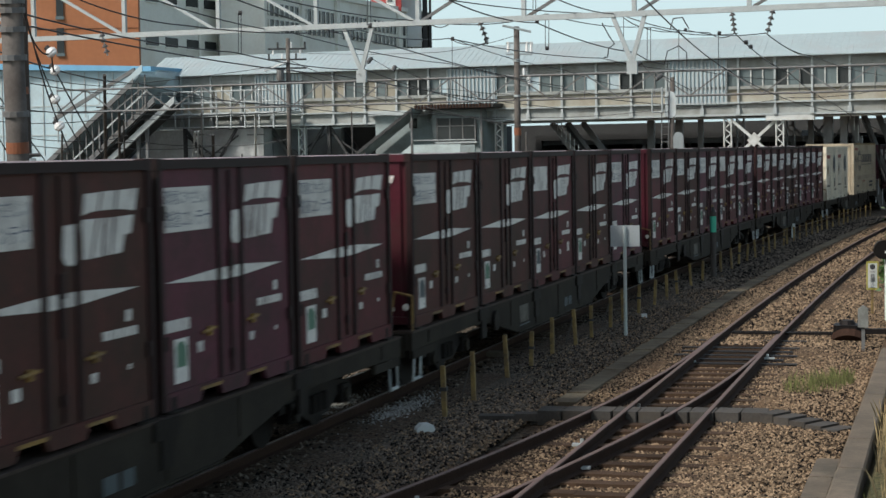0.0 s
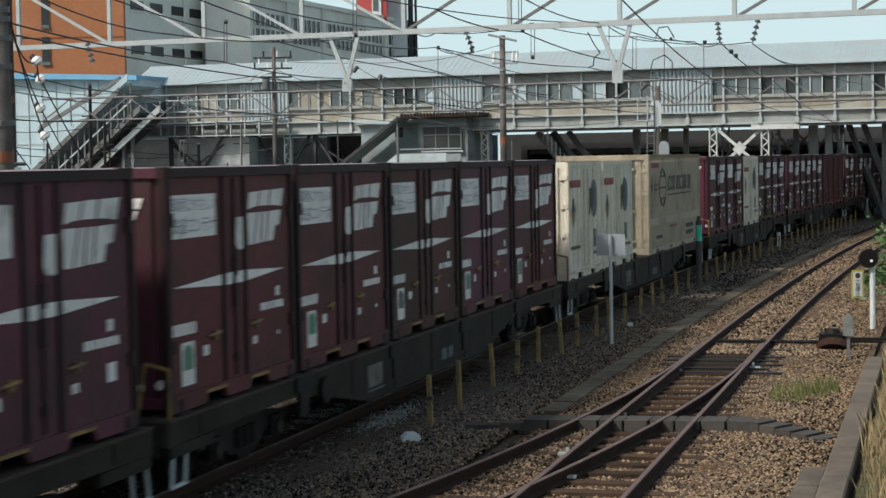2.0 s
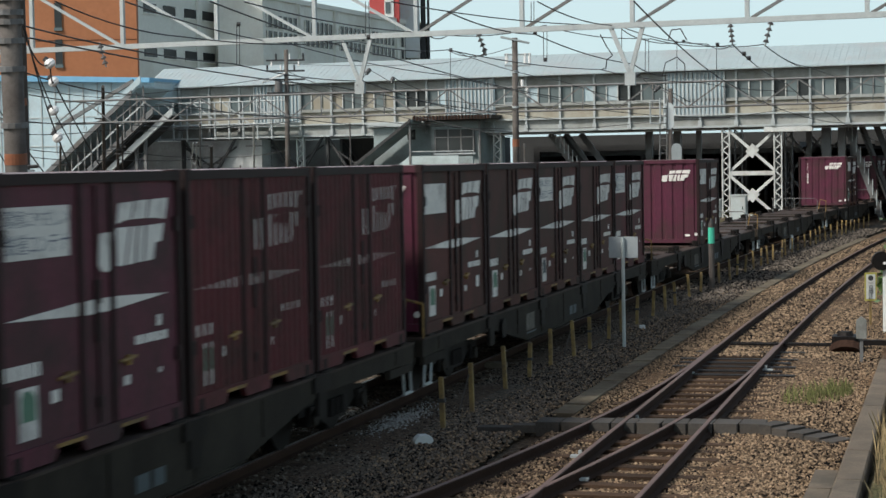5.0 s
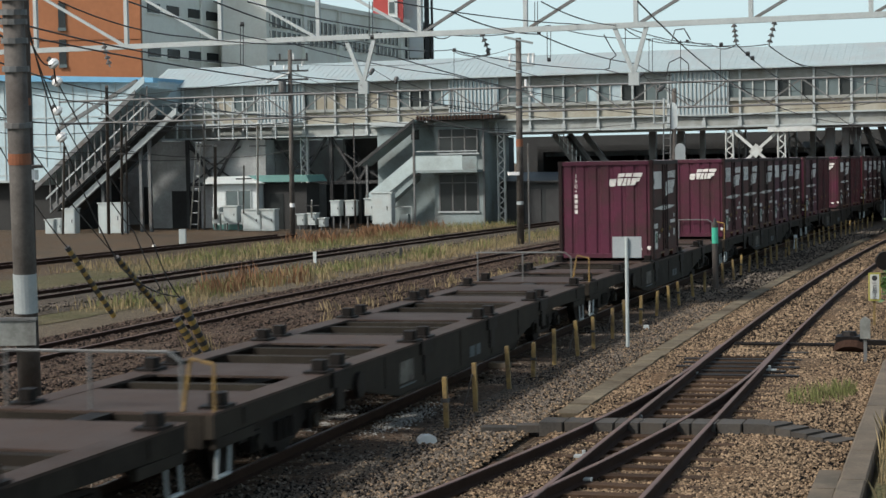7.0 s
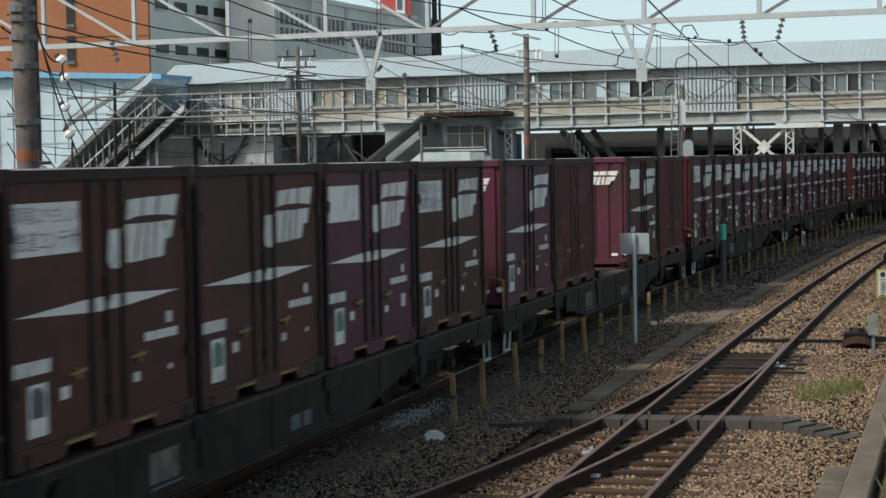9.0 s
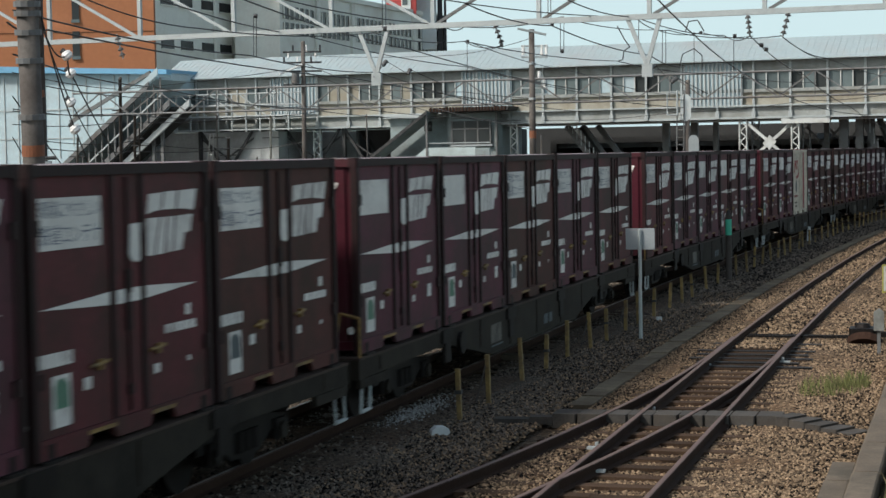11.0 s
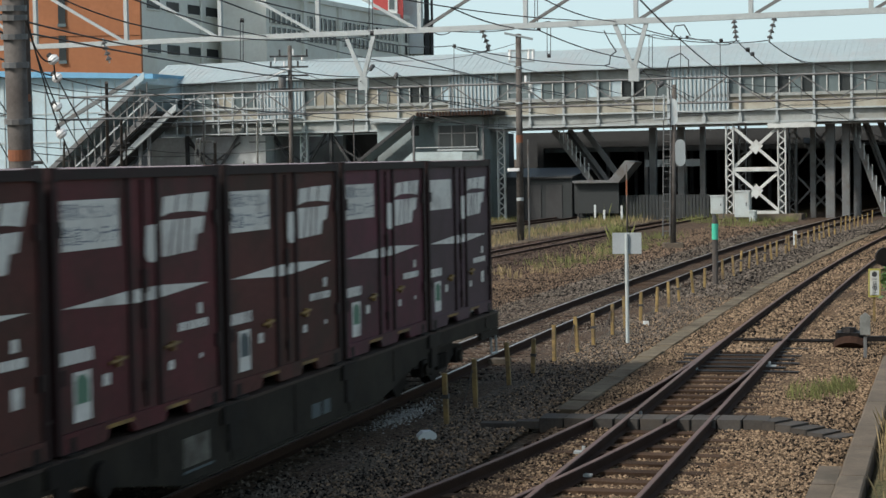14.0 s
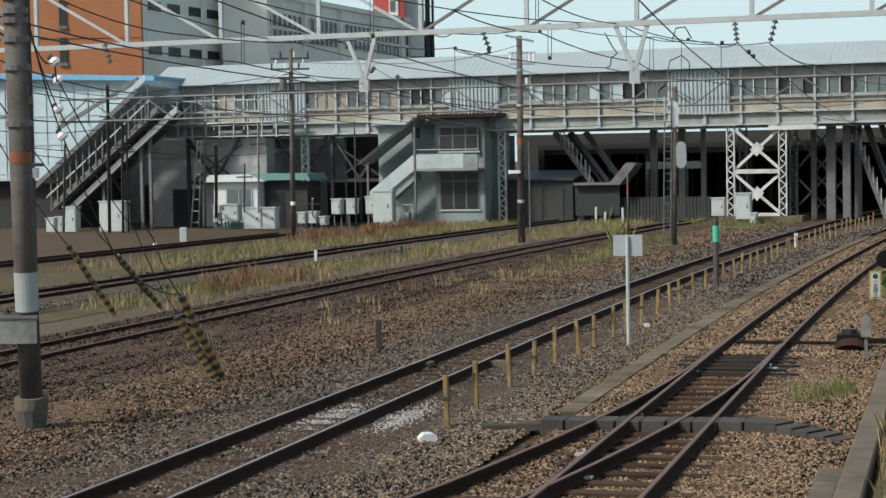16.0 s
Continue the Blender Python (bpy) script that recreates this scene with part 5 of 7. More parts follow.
def cabinets():
    """Relay boxes along the yard: x, width, depth, foot, height, and whether it stands on legs."""
    rows = [(-36.1, 1.75, -8.0, -0.25, 1.75, 0), (-38.3, 0.85, -8.4, -0.25, 1.45, 0), (-39.5, 0.6, -8.4, -0.25, 0.8, 0), (-38.95, 0.45, -8.2, -0.25, 0.85, 0),
            (-28.85, 0.9, -6.0, 0.25, 0.95, 1), (-27.4, 1.15, -6.4, -0.2, 1.2, 0), (-26.2, 0.85, -6.4, -0.2, 1.2, 0), (-30.0, 0.5, -5.2, 0.2, 0.9, 1), (-29.4, 0.35, -5.2, 0.2, 0.6, 1)]
    rows += [(-24.75, 0.5, -4.6, 0.05, 0.6, 1), (-24.05, 0.5, -4.6, 0.05, 0.65, 1), (-23.35, 0.4, -4.6, -0.05, 0.45, 1), (-23.0, 0.6, -3.6, 0.55, 0.85, 1), (-22.05, 0.6, -3.6, 0.55, 0.85, 1),
            (-20.9, 0.6, -3.4, 0.55, 0.95, 1), (-20.35, 1.25, -3.6, 0.05, 1.8, 0), (-0.6, 0.75, -2.0, 0.25, 0.95, 1), (0.75, 0.85, -2.0, 0.05, 1.4, 1), (1.6, 0.35, -2.2, -0.2, 0.55, 1)]
    for x, w, d, z, h, legs in rows:
        root = thing("relay_cabinet", "pale grey-green steel relay cabinet " + ("on thin legs" if legs else "standing on the ground"), "cabinet", BR @ Matrix.Translation((x, d, 0)), "relay cabinets")
        part("box", Shape().box(0, w, 0, 0.6, z, z + h, 0.03), CABINET, root)
        part("lid", Shape().box(-0.04, w + 0.04, -0.05, 0.65, z + h, z + h + 0.07), CABINET, root)
        part("door", Shape().box(0.06, w - 0.06, -0.02, 0.0, z + 0.08, z + h - 0.06), CABINET, root)
        part("handle", Shape().box(w * 0.75, w * 0.75 + 0.05, -0.05, -0.02, z + h * 0.45, z + h * 0.58), DARKSTEEL, root)
        for lx in ((0.08, w - 0.08) if legs else ()):
            part("leg", Shape().box(lx - 0.04, lx + 0.04, 0.25, 0.33, -0.3, z), STEELGREY, root)


CABINET = mat("pale_cabinet_paint", (0.37, 0.415, 0.41), 0.5, spread=0.12, fine=12, coarse=2, bump=0.02, dirt=(0.36, 0.37, 0.35), dirt_amount=0.3, shift=0.25)
cabinets()


def covered_stairs():
    """The pale glazed stair hall at the end of the bridge and its stairs."""
    hall = thing("stair_hall", "pale blue glazed stair hall with a blue fascia", "building", BR)
    part("wall", Shape().prism([(-54, 2.9), (-40.6, 2.9), (-34.6, 7.7), (-34.6, 8.9), (-54, 9.6)], "y", -3.0, 3.0), PALEBLUE, hall)
    # dark box in place of the shaded opening below the hall
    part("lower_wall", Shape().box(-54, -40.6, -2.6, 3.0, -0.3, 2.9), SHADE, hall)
    part("fascia", Shape().prism([(-54, 9.55), (-34.6, 8.8), (-34.6, 9.1), (-54, 10.0)], "y", -3.6, 3.2), BLUEPAINT, hall, "blue roof fascia")
    for i in range(16):
        part("glazing_bar", Shape().box(-51.6 + i, -51.54 + i, -3.06, -3.0, max(2.95, 2.9 + (i - 11.0) * 0.8), 8.9), GALV, hall)
    for z in (3.2, 5.0, 6.8):
        part("glazing_rail", Shape().box(-52, -36.4, -3.05, -3.0, z, z + 0.07), GALV, hall)
    part("eaves", Shape().box(-54, -40.4, -3.5, -3.0, 2.8, 2.95), GALV, hall)
    part("sloping_gutter", Shape().bar((-35.3, -4.3, 8.9), (-41.0, -4.3, 6.0), 0.2, 0.22), STEELGREY, hall, "dark sloping gutter")
    st = thing("covered_stair", "grey steel stair with pale sloping canopy and lattice sides", "stair", BR)
    z = lambda x, lift: 2.8 + (x + 40.15) * 0.79 + lift
    def slope(nm, x0, x1, lift, thick, d0, d1, m, lab=""):
        part(nm, Shape().prism([(x0, z(x0, lift)), (x1, z(x1, lift)), (x1, z(x1, lift) + thick), (x0, z(x0, lift) + thick)], "y", d0, d1), m, st, lab)
    slope("canopy", -40.6, -33.4, 0.2, 0.14, -7.2, -3.2, PALEBLUE, "pale sloping canopy sheet")
    slope("canopy_edge", -40.8, -33.8, 0.05, 0.35, -7.3, -7.2, STEELGREY)
    slope("hand_rail", -40.2, -33.0, -1.0, 0.12, -7.1, -7.0, GALV)
    slope("stringer", -40.0, -32.6, -2.0, 0.4, -7.0, -6.8, STEELGREY)
    slope("stringer", -38.9, -31.5, -2.9, 0.4, -6.6, -6.4, GALV)
    slope("white_edge", -40.6, -36.9, 0.35, 0.4, -7.28, -7.22, PALEBLUE)
    slope("upper_white_edge", -36.2, -33.2, 0.3, 0.45, -7.28, -7.22, PALEBLUE)
    # dark colour stands for the shade beneath the flight
    slope("flight_soffit", -39.6, -32.6, -2.2, 0.15, -6.8, -3.6, SHADE)
    for i in range(16):
        x = -39.9 + i * 0.45
        part("baluster", Shape().box(x - 0.04, x + 0.04, -7.08, -7.02, z(x, -1.8), z(x, 0.1)), STEELGREY, st)
    for x in (-39.3, -36.8, -36.4, -34.2, -33.6):
        part("stair_post", Shape().box(x - 0.09, x + 0.09, -6.2, -6.0, -0.3, min(z(x, -0.2), 8.2)), STEELGREY, st)
    part("gallery", Shape().box(-36.6, -26.0, -2.4, -0.4, 6.05, 6.2), GALV, st, "outside gallery beside the bridge")
    for i in range(12):
        x = -36.5 + i * 0.95
        part("gallery_post", Shape().box(x - 0.04, x + 0.04, -2.45, -2.37, 5.2, 7.5), GALV, st)
    for zz in (7.5, 6.8, 6.1, 5.3):
        part("gallery_rail", Shape().tube((-36.6, -2.4, zz), (-26, -2.4, zz), 0.045, 6), GALV, st)
    for i in range(5):
        x = -36.3 + i * 2.0
        part("gallery_brace", Shape().bar((x, -2.4, 7.5), (x + 1.9, -2.4, 6.1), 0.05, 0.07), GALV, st)


covered_stairs()


# buildings behind the station
def city():
    b = thing("office_block", "beige rendered office block with dark window bands", "building")
    part("wall", Shape().prism([(-14.1, 150), (-0.6, 187), (-10, 191), (-40, 178), (-26, 140), (-22.9, 140), (-18.2, 152), (-17.8, 150)], "z", -0.3, 17.35), BEIGEWALL, b)
    part("parapet", Shape().prism([(-14.0, 149.8), (-0.4, 187), (-0.8, 187.2), (-14.4, 150.2)], "z", 17.35, 17.75), BEIGEWALL, b)
    d = Vector((13.5, 37, 0)).normalized()
    n = Vector((37, -13.5, 0)).normalized()
    base = Vector((-14.1, 150, 0))
    m = Matrix(((d.x, -n.x, 0, base.x), (d.y, -n.y, 0, base.y), (0, 0, 1, 0), (0, 0, 0, 1)))
    face = thing("window_band", "dark ribbon windows of the office block", "window", m)
    for i in range(5):
        x0 = 0.6 + i * 7.6
        for z0, z1 in ((14.55, 15.85), (12.4, 12.9)) if i < 0 else ((15.05, 16.1), (13.9, 14.75)):
            w = part("window", Shape().box(x0, x0 + 6.2, -0.06, 0.05, z0, z1), DARKGLASS, face)
            for k in range(7):
                part("mullion", Shape().box(x0 + k, x0 + k + 0.14, -0.14, -0.05, z0, z1), BEIGEWALL, w)
        part("pier", Shape().box(x0 + 6.4, x0 + 7.1, -0.25, 0.0, 8, 17.3), BEIGEWALL, face)
    d2 = Vector((4.7, 12, 0)).normalized()
    m2 = Matrix(((d2.x, -d2.y, 0, -22.9), (d2.y, d2.x, 0, 140), (0, 0, 1, 0), (0, 0, 0, 1)))
    side = thing("small_windows", "small square windows in a beige wall", "window", m2)
    for z in (15.6, 12.2, 19.0):
        for x in (1.2, 4.2, 7.6, 10.6):
            w = part("window", Shape().box(x, x + 1.9, -0.06, 0.04, z, z + 0.75), DARKGLASS, side)
            part("window_sill", Shape().box(x - 0.1, x + 2.0, -0.12, 0.0, z - 0.1, z), BEIGEWALL, w)
    part("downpipe", Shape().tube((9.6, -0.1, 0), (9.6, -0.1, 17.3), 0.12, 6), BEIGEWALL, side)
    r = thing("roof_house", "red and white stair house on the office roof", "building")
    part("red_wall", Shape().box(-6.3, -3.4, 178, 182, 17.3, 21.5), REDPAINT, r)
    part("white_wall", Shape().box(-3.4, -1.5, 180.5, 186, 14.0, 22), PALEWHITE, r)
    part("white_door", Shape().box(-4.85, -3.95, 177.9, 178, 17.4, 19.6), PALEWHITE, r)
    part("door_glass", Shape().box(-4.75, -4.25, 177.85, 177.9, 18.2, 19.3), PALEGLASS, r)
    part("fire_stair", Shape().box(-1.4, -0.9, 184, 187, 13.0, 20.3).box(-0.75, -0.5, 184, 187, 13, 20.3), DARKSTEEL, r, "dark outside stair")
    o = thing("terracotta_block", "terracotta-clad block with narrow windows", "building")
    part("wall", Shape().box(-60, -22.75, 139.6, 160, -0.3, 26), ORANGEWALL, o)
    for z in (11.6, 14.4, 17.6):
        w = part("window", Shape().box(-29.0, -28.45, 139.5, 139.6, z, z + 1.9), DARKGLASS, o)
        part("window_sill", Shape().box(-29.05, -28.4, 139.45, 139.6, z - 0.25, z), PALEGLASS, w)
    part("joint", Shape().box(-60, -22.75, 139.57, 139.6, 13.4, 13.44), RAILRUST, o)


city()


# masts, portal beams and wires
def mast(x, y, z1, r, lean, label, bands=(), steps=True):
    root = thing("overhead_line_mast", label, "mast", pose(x, y, 0))
    part("shaft", Shape().tube((0, 0, -0.25), (lean, 0, z1), r, 16, r * 0.75), POLE, root, smooth=True)
    for z, m, h in bands:
        k = z / z1
        part("band", Shape().tube((lean * k, 0, z), (lean * k, 0, z + h), r * 0.97, 16), m, root)
    return root


m1 = mast(3.6, 83.2, 9.2, 0.17, 0.04, "slim brown concrete mast with clamps and a ladder pipe", ((4.25, ORANGE, 0.35), (1.6, GALV, 0.15), (6.0, GALV, 0.1), (7.6, GALV, 0.12)))
part("conduit", Shape().tube((0.4, -0.1, -0.25), (0.4, -0.1, 4.4), 0.04, 6), STEELGREY, m1)
part("lamp", Shape().box(-0.55, 0.0, -0.3, -0.1, 2.95, 3.1, 0.04), PORCELAIN, m1)
for z in (7.9, 8.4, 6.5, 6.2):
    part("cross_arm", Shape().box(-0.45, 0.75, -0.06, 0.06, z, z + 0.08), GALV, m1)
for a, z in ((-0.35, 8.5), (0.5, 8.5), (0.7, 8.5), (0.35, 7.3), (0.6, 7.0)):
    part("insulator", Shape().tube((a, 0, z - 0.45), (a, 0, z), 0.07, 8), PORCELAIN, m1)
part("top_plate", Shape().bar((-0.6, 0, 9.25), (0.7, 0, 8.95), 0.3, 0.08), GALV, m1)
m2 = mast(-7.8, 95.0, 9.6, 0.14, 0.05, "dark wooden service pole with crowded cross arms", ((1.4, PORCELAIN, 0.2),))
for z in (8.0, 8.45, 9.0, 7.3):
    part("cross_arm", Shape().box(-1.0, 1.0, -0.05, 0.05, z, z + 0.09), DARKSTEEL, m2)
for i in range(9):
    part("insulator", Shape().tube((-0.95 + i * 0.235, 0, 8.45 + 0.3 * (i % 3)), (-0.95 + i * 0.235, 0, 8.8 + 0.3 * (i % 3)), 0.05, 8), PORCELAIN if i % 2 else DARKSTEEL, m2)
part("transformer", Shape().tube((-0.35, -0.25, 7.4), (-0.35, -0.25, 8.0), 0.2, 12), STEELGREY, m2)
part("street_light_arm", Shape().bar((0, -0.1, 8.4), (-1.2, -0.1, 7.9), 0.25, 0.08), PORCELAIN, m2)
m2b = mast(-4.6, 97, 5.8, 0.05, 0.0, "thin white pole with stays", ())
m3 = mast(9.35, 73.5, 6.4, 0.12, 0.12, "signal mast with a ladder and round-backed signal heads", ())
for sx in (-0.42, -0.14):
    part("ladder_rail", Shape().tube((sx, -0.1, 0.3), (sx + 0.1, -0.1, 6.0), 0.025, 6), STEELGREY, m3)
for i in range(18):
    part("ladder_rung", Shape().tube((-0.42 + i * 0.005, -0.1, 0.5 + i * 0.3), (-0.14 + i * 0.005, -0.1, 0.5 + i * 0.3), 0.018, 6), STEELGREY, m3)
oval = [(0.32 + 0.21 * math.cos(a * math.pi / 10), (3.95 if math.sin(a * math.pi / 10) > 0 else 3.35) + 0.24 * math.sin(a * math.pi / 10)) for a in range(20)]
part("signal_head", Shape().prism(oval, "y", -0.1, 0.05), GALV, m3, "pale oval signal backboard")
part("signal_head", Shape().prism([(a - 0.3, b + 1.65) for a, b in oval], "y", -0.1, 0.05), PALEWHITE, m3)
part("cage", Shape().tube((-0.35, -0.3, 5.0), (-0.35, -0.3, 6.0), 0.04, 6).tube((-0.75, -0.3, 5.0), (-0.35, -0.3, 5.0), 0.03, 6).tube((-0.75, -0.3, 5.9), (-0.35, -0.3, 5.9), 0.03, 6).tube((-0.75, -0.3, 5.0), (-0.75, -0.3, 5.9), 0.03, 6), GALV, m3)
part("base", Shape().box(-0.4, 0.35, -0.35, 0.35, -0.3, 0.02), CONCRETE, m3)
m4 = mast(7.45, 73.0, 3.2, 0.04, 0.0, "thin orange marker pole", ((2.0, ORANGE, 0.6),))


PLATE = mat("weathered_plate", (0.19, 0.20, 0.185), 0.7, spread=0.25, fine=20, coarse=3, bump=0.05, dirt=(0.10, 0.10, 0.09), dirt_amount=0.4)


def near_mast():
    root = thing("portal_mast", "thick stained concrete portal mast with an orange band and pale plate", "mast")
    a, b = Vector((-6.00, 26.22, -0.20)), Vector((-5.98, 25.70, 6.41))
    part("shaft", Shape().tube(a, b, 0.165, 20, 0.15), POLE, root, smooth=True)
    on = lambda k: a + (b - a) * k
    part("orange_band", Shape().tube(on(0.582), on(0.606), 0.162, 20), ORANGE, root)
    part("pale_band", Shape().tube(on(0.26), on(0.345), 0.168, 20), GALV, root)
    part("notch_collar", Shape().tube(on(0.045), on(0.07), 0.24, 16), CONCRETE, root)
    part("foot_block", Shape().tube(on(0.0), on(0.045), 0.20, 12, 0.24), POLE, root)
    for k in (0.66, 0.78, 0.84, 0.88, 0.90, 0.93):
        part("clamp", Shape().tube(on(k), on(k + 0.012), 0.19, 12), STEELGREY, root)
    p = on(0.215)
    part("plate", Shape().box(p.x - 0.62, p.x + 0.17, p.y - 0.22, p.y - 0.18, p.z - 0.16, p.z + 0.2), PLATE, root, "weathered grey plate")
    part("plate_cap", Shape().box(p.x - 0.62, p.x + 0.19, p.y - 0.24, p.y - 0.14, p.z + 0.2, p.z + 0.24), STEELGREY, root)
    o = thing("thin_pole", "thin dark pole with a white drum insulator", "pole")
    part("shaft", Shape().tube((-7.04, 31.21, -0.25), (-6.55, 29.00, 6.77), 0.065, 10), WOODPOLE, o)
    part("drum", Shape().tube((-6.51, 28.90, 3.41), (-6.51, 28.90, 3.57), 0.12, 12), PORCELAIN, o)
    part("bracket", Shape().tube((-6.47, 28.80, 3.62), (-6.30, 28.80, 3.62), 0.03, 6), DARKSTEEL, o)
    part("orange_band", Shape().tube((-6.56, 28.99, 4.59), (-6.57, 28.99, 4.70), 0.07, 10), ORANGE, o)


near_mast()


def portal_beam():
    """The near lattice beam that crosses the top of the view."""
    m = Matrix.Translation((-0.45, 45.00, 6.74)) @ Matrix.Rotation(radians(-19.5), 4, "Z")
    root = thing("portal_beam", "pale galvanised lattice portal beam over the tracks", "portal beam", m)
    part("lower_chord", Shape().box(-16, 18, -0.06, 0.06, -0.065, 0.065), GALV, root)
    part("upper_chord", Shape().box(-16, 18, -0.09, 0.09, 1.45, 1.6), GALV, root)
    for i in range(-5, 7):
        x = i * 2.72
        part("web_post", Shape().box(x - 0.05, x + 0.05, -0.05, 0.05, 0.05, 1.5), GALV, root)
        if i > -5 and i <= 0:
            part("web_diagonal", Shape().bar((x - 2.6, 0, 1.45), (x - 0.1, 0, 0.05), 0.07, 0.07), GALV, root)
        if 0 <= i < 6:
            part("web_diagonal", Shape().bar((x + 0.1, 0, 0.05), (x + 2.6, 0, 1.45), 0.07, 0.07), STEELGREY, root)
    for x in (-1.55, 5.35):
        part("drop_bracket", Shape().bar((x - 0.45, 0, 0), (x + 0.02, 0, -1.15), 0.06, 0.1).bar((x + 0.35, 0, 0), (x + 0.02, 0, -1.15), 0.06, 0.1), GALV, root, "V-shaped drop bracket")
        part("drop_plate", Shape().box(x - 0.1, x + 0.15, -0.05, 0.05, -1.42, -1.12), GALV, root)


portal_beam()


GLAZE = mat("dark_glazed_porcelain", (0.06, 0.058, 0.055), 0.3, spread=0.2, bump=0)


def disc_insulator(p, q, n=4, r=0.075):
    root = thing("string_insulator", "short string of dark glazed disc insulators", "insulator", group="insulators")
    p, q = Vector(p), Vector(q)
    part("rod", Shape().tube(p, q, 0.022, 6), GALV, root)
    for i in range(n):
        c = p + (q - p) * ((i + 0.9) / (n + 0.6))
        w = (q - p).normalized()
        part("disc", Shape().tube(c - w * 0.05, c, r * 0.45, 10, r).tube(c, c + w * 0.02, r, 10), GLAZE, root)


for p, q in (((-8.19, 44.60, 6.65), (-8.04, 44.60, 6.05)), ((1.04, 44.80, 6.78), (1.25, 44.80, 6.22)), ((7.15, 44.20, 6.85), (7.21, 44.20, 6.30)), ((8.13, 44.00, 6.90), (7.96, 44.00, 6.25)), ((-2.28, 60.00, 6.53), (-2.18, 60.50, 6.70)), ((-1.46, 60.00, 6.24), (-1.40, 60.50, 6.41)), ((7.19, 60.00, 5.81), (7.44, 60.50, 5.97)), ((6.53, 60.00, 6.30), (6.74, 60.50, 6.40))):
    disc_insulator(p, q)
for c, r in (((-5.70, 27.00, 5.13), 0.085), ((-5.86, 28.00, 4.91), 0.085), ((-6.29, 30.00, 4.53), 0.09), ((-5.61, 27.00, 4.04), 0.085)):
    c = Vector(c)
    o = thing("ball_insulator", "white egg-shaped guy insulator", "insulator", group="guy insulators")
    w = Vector((-0.04, 0, 0.045))
    part("shell", Shape().tube(c + w, c + w * 0.4, r * 0.6, 16, r).tube(c + w * 0.4, c - w * 0.4, r, 16).tube(c - w * 0.4, c - w, r, 16, r * 0.6), PORCELAIN, o, smooth=True)
    part("core", Shape().tube(c + Vector((-0.075, 0, 0.075)), c + Vector((0.02, -0.02, 0.0)), r * 0.5, 10), DARKSTEEL, o)


def wire(points, r, name="overhead_wire", label="dark overhead line wire", sag=0.0):
    cu = bpy.data.curves.new(name, "CURVE")
    cu.dimensions, cu.bevel_depth, cu.bevel_resolution = "3D", r, 1
    out = []
    for p, q in zip(points, points[1:]):
        p, q = Vector(p), Vector(q)
        for i in range(8):
            k = i / 8
            out.append(p.lerp(q, k) - Vector((0, 0, sag * 4 * k * (1 - k))))
    out.append(Vector(points[-1]))
    sp = cu.splines.new("POLY")
    sp.points.add(len(out) - 1)
    for a, b in zip(sp.points, out):
        a.co = (*b, 1)
    cu.materials.append(WIRE)
    return tagged(new(name, cu), label, "wire", "overhead wires")


wire(((-1.94, 45.00, 5.51), (-2.28, 60.00, 6.53), (-2.18, 60.50, 6.70), (-1.46, 60.00, 6.24), (-1.40, 60.50, 6.41), (-0.37, 62.00, 5.98)), 0.012)
wire(((4.66, 45.00, 5.62), (6.53, 60.00, 6.30), (6.74, 60.50, 6.40), (7.19, 60.00, 5.81), (7.44, 60.50, 5.97), (8.94, 64.00, 5.54)), 0.012)
wire(((-7.30, 30.00, 5.86), (-7.54, 34.00, 6.02), (-3.32, 60.00, 6.14), (7.13, 100.00, 5.79)), 0.018, sag=0.12)
wire(((-4.90, 40.00, 7.18), (-1.33, 55.00, 6.78), (5.13, 75.00, 6.16)), 0.018, sag=0.12)
wire(((-7.05, 34.00, 6.69), (-5.26, 38.00, 6.28), (-1.96, 46.00, 6.66), (0.36, 52.00, 6.78), (1.25, 44.80, 6.22)), 0.014, sag=0.12)
wire(((-7.20, 30.00, 6.06), (-4.88, 44.00, 6.04), (-2.39, 60.00, 6.31), (1.99, 80.00, 5.65)), 0.016, sag=0.12)
wire(((-3.74, 36.00, 6.80), (-0.24, 46.00, 6.85), (0.33, 47.00, 6.84), (3.10, 52.00, 7.42), (6.73, 60.00, 7.54), (8.49, 62.00, 7.55), (7.93, 44.00, 6.28), (14.34, 70.00, 6.94)), 0.014, sag=0.12)
wire(((0.29, 40.00, 6.87), (2.53, 46.00, 6.76), (6.07, 56.00, 6.50), (7.65, 60.00, 6.32)), 0.016, sag=0.12)
wire(((-0.85, 36.00, 6.75), (4.60, 46.00, 6.95), (7.46, 50.00, 6.69), (7.18, 44.00, 6.29)), 0.013, sag=0.12)
wire(((2.04, 36.00, 6.70), (4.40, 44.00, 6.80), (5.92, 50.00, 6.86), (8.57, 52.00, 6.78)), 0.013, sag=0.12)
wire(((3.72, 34.00, 6.50), (9.50, 60.00, 6.10), (16.67, 84.00, 5.50), (21.80, 95.00, 5.27)), 0.016, sag=0.12)
wire(((0.36, 52.00, 6.78), (5.96, 66.00, 6.84), (10.86, 76.00, 6.75), (17.87, 90.00, 6.81)), 0.016, sag=0.12)
wire(((0.44, 52.00, 6.78), (4.80, 70.00, 6.64), (9.91, 84.00, 6.14)), 0.012, sag=0.12)
wire(((7.18, 44.00, 6.29), (11.55, 60.00, 5.97), (17.37, 80.00, 5.38), (24.43, 100.00, 4.24)), 0.013, sag=0.12)
wire(((7.96, 44.00, 6.25), (12.29, 60.00, 6.52), (20.54, 84.00, 6.73)), 0.012, sag=0.12)
wire(((-14.50, 60.00, 5.32), (-12.59, 70.00, 5.32), (-9.38, 84.00, 5.49), (-6.13, 90.00, 5.92)), 0.02, sag=0.12)
